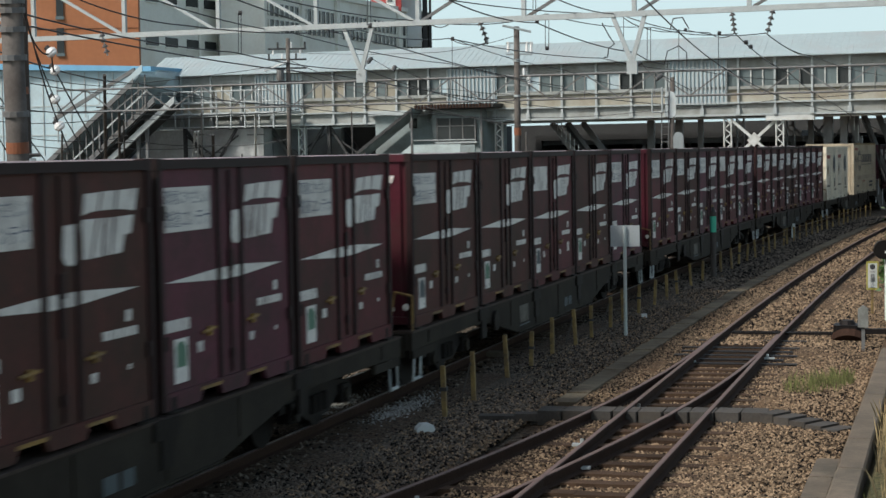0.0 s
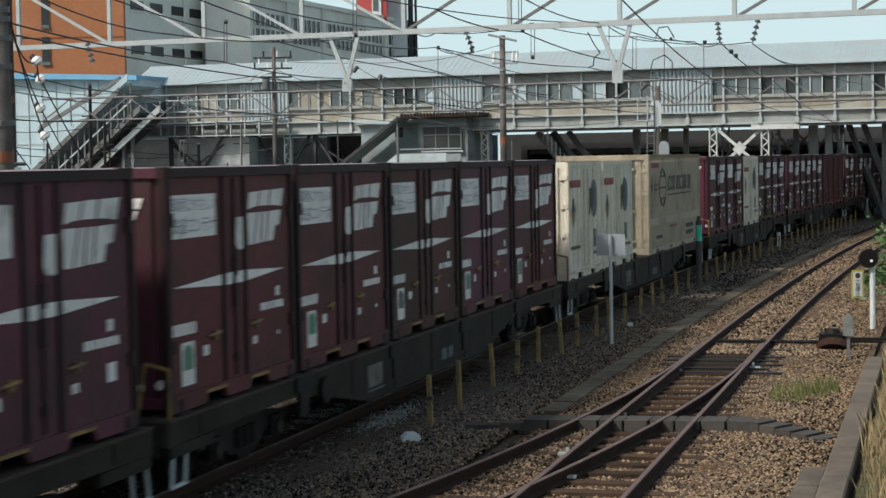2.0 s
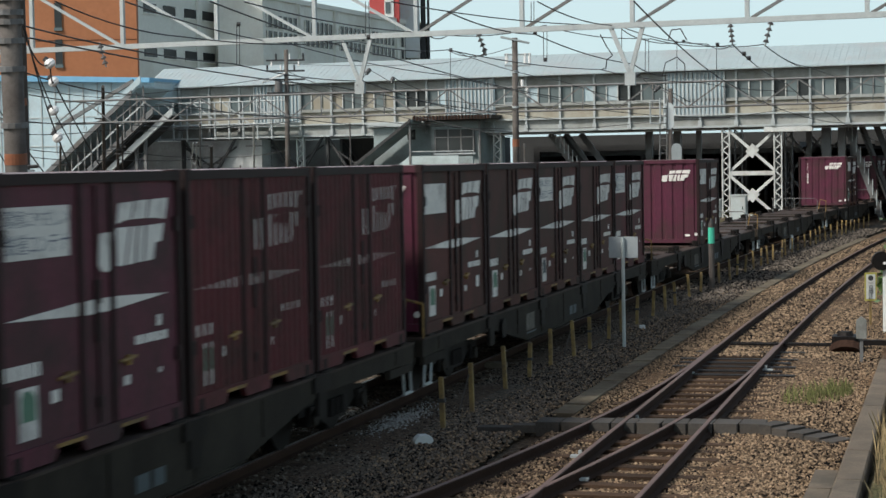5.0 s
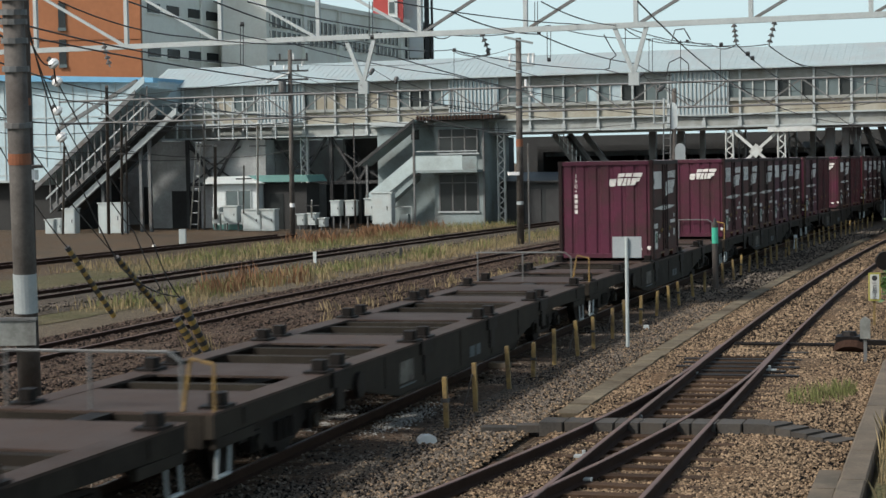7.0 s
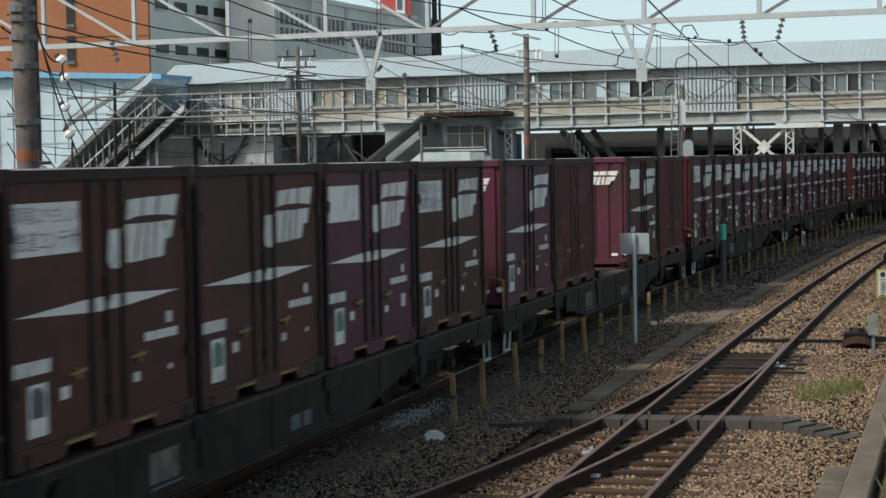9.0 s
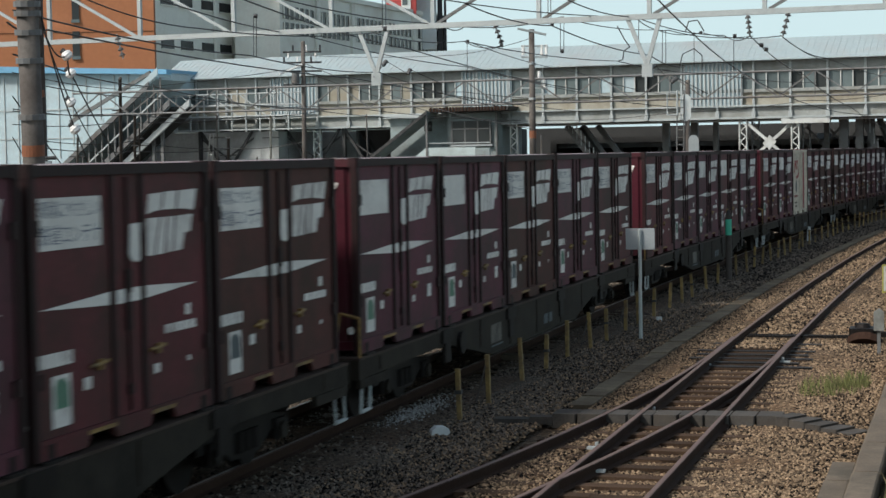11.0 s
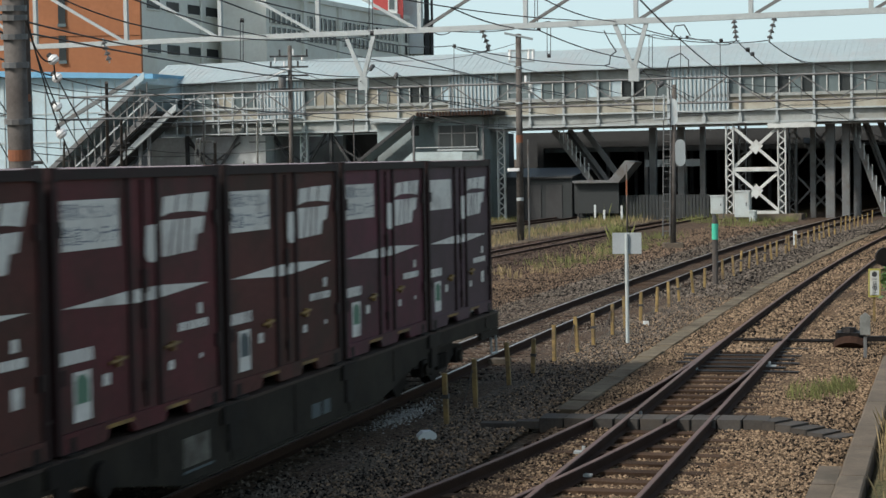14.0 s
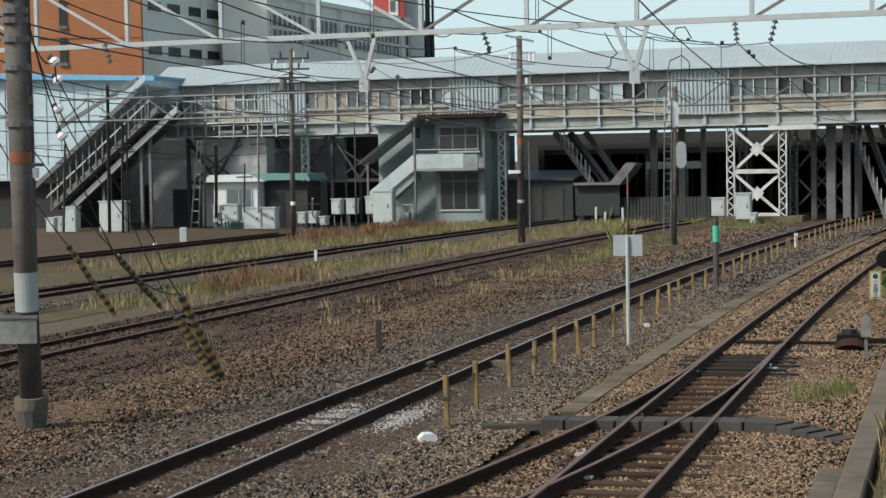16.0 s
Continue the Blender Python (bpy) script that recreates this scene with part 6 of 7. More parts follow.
wire(((-11.14, 50.00, 5.63), (-9.81, 66.00, 5.79), (-4.16, 84.00, 5.74), (3.57, 96.00, 5.31)), 0.016, sag=0.12)
wire(((-7.22, 30.00, 5.34), (-7.21, 44.00, 5.33), (-5.32, 66.00, 5.31), (-0.52, 84.00, 5.23)), 0.014, sag=0.12)
wire(((-5.74, 34.00, 6.66), (-3.98, 50.00, 6.89), (0.44, 66.00, 6.74), (8.94, 90.00, 6.08)), 0.015, sag=0.12)
wire(((-5.88, 26.50, 5.35), (-5.70, 27.00, 5.13), (-5.86, 28.00, 4.91), (-4.87, 30.50, 2.37), (-4.52, 31.20, 1.32)), 0.012, sag=0.12)
wire(((-5.84, 26.00, 5.64), (-5.61, 27.00, 4.04), (-5.14, 29.00, 1.99), (-4.54, 31.20, 1.35)), 0.012, sag=0.12)
wire(((-9.18, 38.00, 4.94), (-8.16, 45.50, 1.35), (-7.33, 47.00, -0.10)), 0.014, sag=0.12)
wire(((-9.69, 40.00, 4.11), (-9.21, 44.60, 1.66), (-8.28, 45.60, -0.14)), 0.014, sag=0.12)
wire(((-6.18, 27.00, 6.05), (-6.29, 30.00, 4.53), (-5.24, 31.00, 2.46), (-4.61, 31.60, 0.94)), 0.011, sag=0.12)
wire(((-6.66, 90.00, 7.19), (0.54, 84.00, 6.44), (7.30, 84.00, 5.93), (14.51, 90.00, 5.56)), 0.02, sag=0.12)
wire(((4.16, 84.00, 5.07), (9.92, 80.00, 5.27), (15.77, 82.00, 5.72), (20.53, 84.00, 6.08)), 0.014, sag=0.12)
DROPPERS = [((-4.91, 46.00, 7.14), (-4.93, 46.00, 6.12)), ((-4.98, 46.00, 7.14), (-5.00, 46.00, 6.12)), ((-1.65, 44.00, 7.47), (-1.67, 44.00, 6.63)), ((-1.57, 44.00, 7.47), (-1.58, 44.00, 6.63)), ((2.98, 50.00, 7.23), (2.97, 50.00, 6.31)), ((3.08, 50.00, 7.23), (3.06, 50.00, 6.30)), ((5.12, 50.00, 7.19), (5.11, 50.00, 6.27)),
            ((6.46, 56.00, 7.27), (6.44, 56.00, 6.24)), ((6.56, 56.00, 7.27), (6.55, 56.00, 6.23)), ((7.69, 58.00, 7.33), (7.68, 58.00, 6.22)), ((8.64, 56.00, 7.06), (8.63, 56.00, 5.94)), ((0.47, 56.00, 6.98), (0.46, 56.00, 6.08)), ((2.44, 46.00, 7.58), (2.43, 46.00, 6.80)), ((2.51, 46.00, 7.58), (2.50, 46.00, 6.80))]
for p, q in DROPPERS:
    wire((p, q), 0.011, "dropper_wire", "thin dropper between two wires")
LOOPS = [((4.71, 52.00, 7.14), (4.90, 52.00, 6.78), (5.06, 52.00, 6.54), (4.89, 52.00, 6.42), (4.86, 52.00, 6.18), (4.74, 52.00, 6.15)), ((6.64, 52.00, 6.91), (6.74, 52.00, 7.23), (7.00, 52.00, 7.26), (7.18, 52.00, 6.94)), ((6.96, 56.00, 6.10), (7.07, 56.00, 6.52), (7.42, 56.00, 6.68), (7.66, 56.00, 6.47), (7.66, 56.00, 6.04))]
for pts in LOOPS:
    wire(pts, 0.018, "jumper_wire", "dark looped overhead jumper wire")
for c in ((2.53, 46.00, 6.80), (3.03, 50.00, 7.23), (4.71, 46.00, 6.93), (6.73, 60.00, 7.54), (8.45, 62.00, 7.55), (7.74, 50.00, 6.67), (7.79, 46.00, 6.18), (8.25, 48.00, 6.18), (0.45, 52.00, 6.77), (1.25, 46.00, 6.30), (3.02, 50.00, 6.34), (6.07, 56.00, 6.50), (-4.93, 46.00, 7.14), (-1.60, 44.00, 6.62)):
    c = Vector(c)
    o = thing("wire_clamp", "small dark clamp on an overhead wire", "clamp", group="wire clamps")
    part("clamp_body", Shape().tube(c - Vector((0.045, 0, 0)), c + Vector((0.045, 0, 0)), 0.055, 8), DARKSTEEL, o)


def yard_poles():
    """Slim poles and cables that crowd the yard before the stair hall."""
    for foot, top, r, m, lab in (((-19.43, 106.01, -0.25), (-17.05, 93.50, 7.79), 0.10, WOODPOLE, "slim dark yard pole with cables"), ((-18.57, 105.62, -0.25), (-16.31, 93.30, 5.90), 0.08, WOODPOLE, "slim dark yard pole with cables"), ((-18.22, 105.46, -0.25), (-16.04, 93.00, 5.45), 0.05, DARKSTEEL, "thin dark conduit pole"),
                                 ((-22.38, 107.33, -0.25), (-19.20, 93.00, 4.79), 0.07, STEELGREY, "thin grey yard pole"), ((-10.95, 108.22, -0.25), (-9.71, 97.00, 5.86), 0.07, PALEWHITE, "thin white yard pole"), ((-14.45, 110.81, -0.25), (-12.70, 98.00, 5.94), 0.06, STEELGREY, "thin grey yard pole"),
                                 ((-13.75, 110.48, -0.25), (-12.12, 98.00, 4.71), 0.10, DARKSTEEL, "dark lattice-like yard pole"), ((-7.98, 111.50, -0.25), (-7.20, 101.00, 1.62), 0.05, PALEWHITE, "short thin white pole"), ((-11.98, 109.63, -0.25), (-10.70, 99.00, 3.62), 0.05, STEELGREY, "thin grey yard pole")):
        o = thing("yard_pole", lab, "pole", group="yard poles")
        part("shaft", Shape().tube(foot, top, r, 8, r * 0.85), m, o)
        p = Vector(foot).lerp(Vector(top), 0.8)
        part("cross_arm", Shape().box(p.x - 0.45, p.x + 0.45, p.y - 0.05, p.y + 0.05, p.z, p.z + 0.07), DARKSTEEL, o)
    o = thing("steel_ladder", "pale steel ladder against the wall", "ladder")
    a, b, c2, d = Vector((-15.41, 111.28, -0.25)), Vector((-13.16, 98.50, 4.89)), Vector((-14.89, 111.03, -0.25)), Vector((-12.97, 98.50, 4.89))
    part("stile", Shape().tube(a, b, 0.04, 6), GALV, o)
    part("stile", Shape().tube(c2, d, 0.04, 6), GALV, o)
    for i in range(7):
        k = (i + 0.5) / 7
        part("rung", Shape().tube(a.lerp(b, k), c2.lerp(d, k), 0.03, 6), GALV, o)


yard_poles()
wire(((-20.31, 84.00, 5.94), (-16.83, 92.00, 5.96), (-7.65, 95.00, 6.22), (3.56, 83.00, 5.96)), 0.022, sag=0.15)
wire(((-20.32, 84.00, 5.32), (-16.84, 92.00, 5.51), (-9.63, 97.00, 5.77)), 0.02, sag=0.15)
wire(((-18.78, 84.00, 4.51), (-16.30, 93.00, 4.54), (-12.11, 98.00, 4.11), (-7.69, 95.00, 4.40)), 0.02, sag=0.15)
wire(((-18.79, 84.00, 4.18), (-16.31, 93.00, 4.02), (-12.11, 98.00, 4.07)), 0.02, sag=0.1)
wire(((-14.47, 60.00, 6.52), (-16.98, 93.00, 7.20), (-7.60, 95.00, 8.28)), 0.018, sag=0.1)
wire(((-7.60, 95.00, 8.42), (-2.27, 92.00, 6.33), (3.54, 83.00, 4.68)), 0.018, sag=0.1)
wire(((-7.61, 95.00, 7.98), (-0.59, 95.00, 5.66), (6.68, 98.00, 4.99)), 0.018, sag=0.1)
wire(((-7.59, 95.00, 8.86), (0.05, 92.00, 8.57), (3.60, 83.00, 8.78)), 0.014, sag=0.1)


def far_beam():
    """The darker lattice beam between the masts before the footbridge."""
    m = Matrix.Translation((3.6, 83.2, 0)) @ Matrix.Rotation(radians(-19.5), 4, "Z")
    root = thing("lattice_beam", "thin dark lattice beam between overhead line masts", "portal beam", m)
    for z in (6.95, 5.85):
        part("chord", Shape().tube((-24, 0, z), (22, 0, z), 0.05, 8), STEELGREY, root)
    x, i = -24.0, 0
    while x < 21:
        part("web", Shape().bar((x, 0, 6.95 if i % 2 else 5.85), (x + 1.6, 0, 5.85 if i % 2 else 6.95), 0.05, 0.06), STEELGREY, root)
        if i % 2:
            part("web_post", Shape().bar((x, 0, 6.95), (x, 0, 5.85), 0.04, 0.05), STEELGREY, root)
        x, i = x + 1.6, i + 1


far_beam()


# small lineside things
def guy_sleeves():
    for p, q in (((-9.21, 44.60, 1.66), (-8.28, 45.60, -0.14)), ((-8.16, 45.50, 1.35), (-7.33, 47.00, -0.10)), ((-4.52, 31.20, 1.32), (-3.92, 31.96, -0.22)), ((-4.64, 31.50, 0.95), (-4.02, 31.81, -0.22))):
        p, q = Vector(p), Vector(q)
        root = thing("guy_guard", "yellow and black striped guy wire guard", "guy guard", group="guy guards")
        n = 20
        for i in range(n):
            part("stripe", Shape().tube(p + (q - p) * (i / n), p + (q - p) * ((i + 1) / n), 0.072, 10), GUARD if i % 2 else BLACK, root)


GUARD = mat("faded_yellow_plastic", (0.27, 0.18, 0.045), 0.6, spread=0.2, bump=0)
guy_sleeves()


TROUGH = mat("worn_trough_concrete", (0.145, 0.121, 0.084), 0.9, spread=0.3, fine=20, coarse=1.2, bump=0.15, dirt=(0.062, 0.048, 0.031), dirt_amount=0.45, shift=0.35, spec=0.2)


def lineside():
    posts = [(26.9, 1.83, 0.79), (28.6, 1.80, 0.80), (31.2, 1.68, 0.78), (32.9, 1.68, 0.67), (34.8, 1.64, 0.73), (36.3, 1.77, 0.75), (37.8, 1.77, 0.69),
             (39.7, 1.79, 0.71), (41.2, 1.78, 0.77), (43.0, 1.79, 0.72), (45.2, 1.77, 0.67), (46.8, 1.8, 0.69), (48.5, 1.78, 0.67), (51.1, 1.72, 0.69)]
    posts += [(52.9 + 1.75 * i, 1.76 + random.uniform(-0.05, 0.05), random.uniform(0.62, 0.8)) for i in range(28)]
    for i, (s, off, h) in enumerate(posts):
        root = thing("marker_post", "weathered yellow-ochre wooden lineside post", "post", set_down(s, off) @ pose(0, 0, -0.22, random.uniform(-3, 3), random.uniform(-4, 4), 0), "yellow lineside posts")
        part("stake", Shape().box(-0.035, 0.035, -0.035, 0.035, 0, h, 0.008), POSTWOOD, root)
        if i in (1, 5, 7):
            part("cable_stub", Shape().tube((-0.02, -0.05, h * 0.8), (-0.16, -0.12, 0.12), 0.013, 5), WOODPOLE, root, "dark cable hanging off the post")
        if i % 3 == 0:
            part("cable_clip", Shape().box(-0.05, 0.05, -0.045, 0.045, h * 0.55, h * 0.62), DARKSTEEL, root)
    sg = thing("white_post_sign", "blank grey sign board on a white post, seen from behind", "sign", set_down(38.1, 2.4))
    part("post", Shape().tube((0, 0, -0.25), (0, 0, 2.02), 0.036, 10), CABINET, sg)
    part("board", Shape().box(-0.29, 0.29, 0.04, 0.06, 1.62, 2.04), SIGNBACK, sg, "grey sign back")
    part("bolt", Shape().box(-0.03, 0.03, 0.0, 0.05, 1.72, 1.76).box(-0.03, 0.03, 0.0, 0.05, 1.92, 1.96), GALV, sg)
    gp = thing("green_topped_post", "dark wooden post with a turquoise band", "post", set_down(54.2, 1.85))
    part("shaft", Shape().tube((0, 0, -0.3), (0, 0, 1.72), 0.085, 12), WOODPOLE, gp)
    part("green_band", Shape().tube((0, 0, 1.15), (0, 0, 1.6), 0.092, 14), SIGNGREEN, gp, "turquoise painted band")
    part("cap", Shape().tube((0, 0, 1.72), (0, 0, 1.86), 0.06, 10, 0.03), DARKSTEEL, gp)
    wp = thing("kilometre_post", "small white post with a dark mark", "post", Matrix.Translation((14.25, 73.27, -0.20)))
    part("stake", Shape().box(-0.07, 0.07, -0.05, 0.05, 0, 0.62, 0.01), PALEWHITE, wp)
    part("mark", Shape().box(-0.04, 0.04, -0.056, -0.05, 0.42, 0.5).box(-0.04, 0.04, -0.056, -0.05, 0.25, 0.33), BLACK, wp)
    for p, h, m in (((-1.33, 36.53, -0.22), 0.62, DARKSTEEL), ((-4.84, 69.03, -0.22), 0.5, PALEWHITE), ((-1.65, 72.47, -0.22), 0.45, DARKSTEEL), ((-3.15, 97.92, -0.22), 0.45, PALEWHITE), ((9.03, 106.89, -0.22), 0.95, PALEWHITE), ((9.38, 104.78, -0.22), 0.7, PALEWHITE), ((10.34, 104.29, -0.22), 0.95, PALEWHITE), ((7.60, 101.13, -0.22), 0.45, CONCRETE), ((4.46, 39.91, -0.20), 0.12, PALEWHITE)):
        o = thing("lineside_peg", "short lineside peg in the ballast", "post", Matrix.Translation(p), "short pegs")
        part("stake", Shape().box(-0.06, 0.06, -0.05, 0.05, -0.05, h, 0.012), m, o)
    wb = thing("white_block", "small white concrete marker block on the ballast", "marker block", Matrix.Translation((-0.25, 24.14, -0.20)) @ pose(0, 0, 0, 0, 0, 12))
    part("block", Shape().prism([(-0.14, 0), (0.14, 0), (0.11, 0.11), (0.05, 0.14), (-0.06, 0.14), (-0.12, 0.09)], "y", -0.09, 0.09), PALEWHITE, wb)
    pole = thing("white_marker_tube", "pale post marker beside the yard rails", "post", Matrix.Translation((-12.51, 87.68, -0.20)))
    part("stake", Shape().box(-0.17, 0.17, -0.1, 0.1, 0, 0.8, 0.03), CABINET, pole)
    ball = thing("ground_lamp", "small white round ground lamp", "lamp", Matrix.Translation((-13.60, 85.75, -0.20)))
    part("bowl", Shape().tube((0, 0, 0), (0, 0, 0.18), 0.12, 12, 0.05), PORCELAIN, ball)
    # cable trough and its covers
    tr = thing("cable_trough", "line of worn concrete cable trough lids", "cable trough", kind="structure")
    lid = Shape().box(-0.17, 0.17, -0.49, 0.49, -0.06, 0.0, 0.01).mesh("trough_lid", TROUGH)
    for i in range(58):
        o = new("trough_lid", lid)
        o.parent = tr
        o.matrix_basis = set_down(29.0 + i, 3.2, -0.135 + random.uniform(-0.01, 0.012), random.uniform(-0.012, 0.012))
    # dark duct that crosses beneath the siding
    du = thing("duct_crossing", "dark segmented duct covers crossing under the siding rails", "cable duct", kind="structure")
    for i in range(9):
        off = 3.35 + i * 0.345
        o = part("duct_cover", Shape().box(-0.165, 0.165, -0.24, 0.24, -0.2, 0.0, 0.015), RUBBER, du)
        o.matrix_basis = set_down(27.0 + 0.03 * i, off, -0.018, random.uniform(-0.02, 0.02))
    for i in range(5):
        o = part("duct_cover", Shape().box(-0.125, 0.125, -0.22, 0.22, -0.2, 0.0, 0.012), RUBBER, du)
        o.matrix_basis = set_down(27.15 - i * 0.135, 6.38 + i * 0.22, -0.02 - i * 0.028, -0.53)
    for i in range(2):
        o = part("duct_cover", Shape().box(-0.3, 0.3, -0.12, 0.12, -0.1, 0.0, 0.015), RUBBER, du)
        o.matrix_basis = set_down(26.85 + 0.05 * i, 2.65 + 0.5 * i, -0.1 + 0.03 * i, 0.1)
    # kerb of the bank
    kb = thing("concrete_kerb", "weathered concrete kerb edging the ballast", "kerb", kind="structure")
    seg = Shape().prism([(-0.15, -0.35), (0.15, -0.35), (0.15, 0.06), (0.13, 0.08), (-0.12, 0.08), (-0.15, 0.05)], "y", -0.99, 0.99).mesh("kerb_stone", CONCRETE)
    for i in range(11):
        o = new("kerb_stone", seg)
        o.parent = kb
        o.matrix_basis = set_down(13.4 + i * 2.0, 7.64, random.uniform(-0.008, 0.008), random.uniform(-0.004, 0.004))
    slab = Shape().box(-0.13, 0.13, -0.6, 0.6, -0.1, 0.0, 0.02).mesh("foot_slab", CONCRETE)
    for s in (19.7, 20.95, 22.2, 23.45):
        o = new("foot_slab", slab)
        o.parent = kb
        o.matrix_basis = set_down(s, 7.3, -0.10 + random.uniform(-0.01, 0.01), random.uniform(-0.02, 0.02))
    part("bank", loft([(7.75, -0.2), (7.9, 0.0), (9.5, 0.15), (16, 0.3), (30, 0.35)], -40, 60, 0.8, 0.04), TURF, kb, "dry grassy bank").name = "bank"
    # point machine and levers
    pm = thing("point_machine", "black point machine with rods beside the siding", "point machine", set_down(38.2, 6.7, -0.15))
    part("casing", Shape().box(-0.25, 0.25, -0.3, 0.3, 0, 0.26, 0.06), BOGIE, pm)
    part("cover", Shape().tube((0, 0, 0.2), (0, 0, 0.34), 0.2, 14, 0.12), BOGIE, pm)
    for dy in (-0.12, 0.1):
        part("throw_rod", Shape().box(-2.2, -0.2, dy - 0.03, dy + 0.03, 0.06, 0.1), BOGIE, pm)
    part("base_drum", Shape().tube((0.05, -0.45, -0.1), (0.05, -0.35, 0.02), 0.34, 18), RAILRUST, pm)
    part("side_bar", Shape().box(0.25, 1.3, -0.1, 0.05, 0.08, 0.18), BOGIE, pm)
    lv = thing("lever_box", "grey lever box on a steel stake", "lever box", set_down(36.2, 7.1, -0.2))
    part("stake", Shape().box(-0.03, 0.03, -0.03, 0.03, 0, 0.6), STEELGREY, lv)
    part("box", Shape().prism([(-0.09, 0.45), (0.09, 0.45), (0.09, 0.78), (0.0, 0.85), (-0.09, 0.78)], "y", -0.07, 0.07), PLATE, lv)
    ys = thing("stop_sign", "yellow-edged sign with vertical characters on a thin post", "sign", set_down(43.4, 6.9, -0.2, 0.28))
    part("post", Shape().box(-0.025, 0.025, -0.02, 0.02, 0, 0.65), POSTWOOD, ys)
    part("board", Shape().box(-0.13, 0.13, -0.045, -0.02, 0.58, 1.2), YELLOW, ys)
    part("panel", Shape().box(-0.10, 0.10, -0.05, -0.045, 0.62, 1.16), PALEWHITE, ys)
    for i, ch in enumerate("一旦停止"):
        cu = bpy.data.curves.new("character", "FONT")
        cu.body, cu.size, cu.align_x, cu.align_y, cu.extrude = ch, 0.12, "CENTER", "CENTER", 0.002
        cu.materials.append(BLACK)
        o = new("character", cu)
        o.parent, o.matrix_basis = ys, pose(0, -0.053, 0.96 - i * 0.1, 90, 0, 0)
    part("ring", Shape().tube((0, -0.053, 1.08), (0, -0.049, 1.08), 0.06, 14), BLACK, ys)
    sl = thing("shunting_signal", "black round shunting signal on a white post", "signal", set_down(41.8, 7.3, -0.2, 0.28))
    part("post", Shape().tube((0, 0, 0), (0, 0, 1.5), 0.06, 10), PALEWHITE, sl)
    part("disc", Shape().tube((-0.1, -0.12, 1.55), (-0.1, 0.0, 1.55), 0.2, 20), BOGIE, sl)
    part("lens", Shape().tube((-0.05, -0.15, 1.5), (-0.05, -0.1, 1.5), 0.03, 10), PORCELAIN, sl)
    # pale lime patch and small things between the rails
    for s, off in ((33.9, -0.62), (34.2, 0.75)):
        o = thing("rail_bond_box", "flat pale box beside the rail", "box", set_down(s, off, -0.1), "rail boxes")
        part("box", Shape().box(-0.2, 0.2, -0.15, 0.15, -0.05, 0.05, 0.03), CONCRETE, o)
    for s, off in ((20.6, 3.3), (20.2, 3.5), (24.6, 4.25), (23.0, 4.55), (27.8, 4.42), (27.4, 5.55), (34.2, 5.58), (33.6, 4.3)):
        o = thing("rail_fastening", "small pale metal fastening at the turnout rail", "rail fastening", set_down(s, off, -0.13), "turnout fastenings")
        part("plate", Shape().box(-0.12, 0.12, -0.05, 0.05, 0, 0.03).box(-0.02, 0.02, -0.02, 0.02, 0.03, 0.09), GALV, o)
    for i in range(7):
        o = part("slide_chair", Shape().box(-random.uniform(0.75, 1.1), random.uniform(0.75, 1.1), -0.10, 0.10, -0.02, 0.02), BOGIE)
        tagged(o, "greasy black slide plate under the switch blades", "slide plate", "slide plates")
        o.matrix_basis = set_down(33.5 + i * 0.62, SIDING + random.uniform(-0.1, 0.1), -0.142)


LIME = mat("lime_dusted_stone", (0.27, 0.265, 0.25), 0.95, spread=0.35, fine=30, coarse=5, bump=0.2, shift=0.8, island=True)
SIGNBACK = mat("dull_sign_metal", (0.30, 0.33, 0.34), 0.5, 0.2, spread=0.12, bump=0.02)
lineside()


# loose stones, grass and leaves
def stones(name, label, material, count, s0, s1, bands, seed, size, clump=False):
    """Loose stones over bands of (off, off, z), thickest near s0; a clump thins out towards its edges."""
    rng = np.random.default_rng(seed)
    s = (s0 + s1) / 2 + (s1 - s0) / 5 * rng.standard_normal(count) if clump else s0 + (s1 - s0) * rng.random(count) ** 1.5
    w = np.array([b - a for a, b, _ in bands])
    pick = rng.choice(len(bands), count, p=w / w.sum())
    off = np.array([bands[i][0] for i in pick]) + (0.5 + 0.19 * rng.standard_normal(count) if clump else rng.random(count)) * w[pick]
    z = np.array([bands[i][2] for i in pick])
    base = np.array([(1, 0, 0), (-1, 0, 0), (0, 1, 0), (0, -1, 0), (0, 0, 1), (0, 0, -1)], float)
    tri = np.array([(0, 2, 4), (2, 1, 4), (1, 3, 4), (3, 0, 4), (2, 0, 5), (1, 2, 5), (3, 1, 5), (0, 3, 5)])
    pts = np.array([on_line(a, b)[0] for a, b in zip(s, off)])
    pts[:, 2] = z
    r = size * (0.6 + 0.8 * rng.random((count, 1, 1))) * (0.7 + 0.6 * rng.random((count, 6, 1)))
    shape = base[None] * r * np.array([1, 1, 0.75])
    ang = rng.random(count) * 6.28
    ca, sa = np.cos(ang)[:, None], np.sin(ang)[:, None]
    xy = np.stack([shape[..., 0] * ca - shape[..., 1] * sa, shape[..., 0] * sa + shape[..., 1] * ca, shape[..., 2]], -1)
    tilt = (rng.random((count, 1)) - 0.5) * 0.9
    xy[..., 2] += xy[..., 0] * tilt
    v = (xy + pts[:, None]).reshape(-1, 3)
    f = (tri[None] + 6 * np.arange(count)[:, None, None]).reshape(-1, 3)
    me = bpy.data.meshes.new(name)
    me.from_pydata(v.tolist(), [], f.tolist())
    me.materials.append(material)
    tagged(new(name, me), label, "stones", kind="stuff")


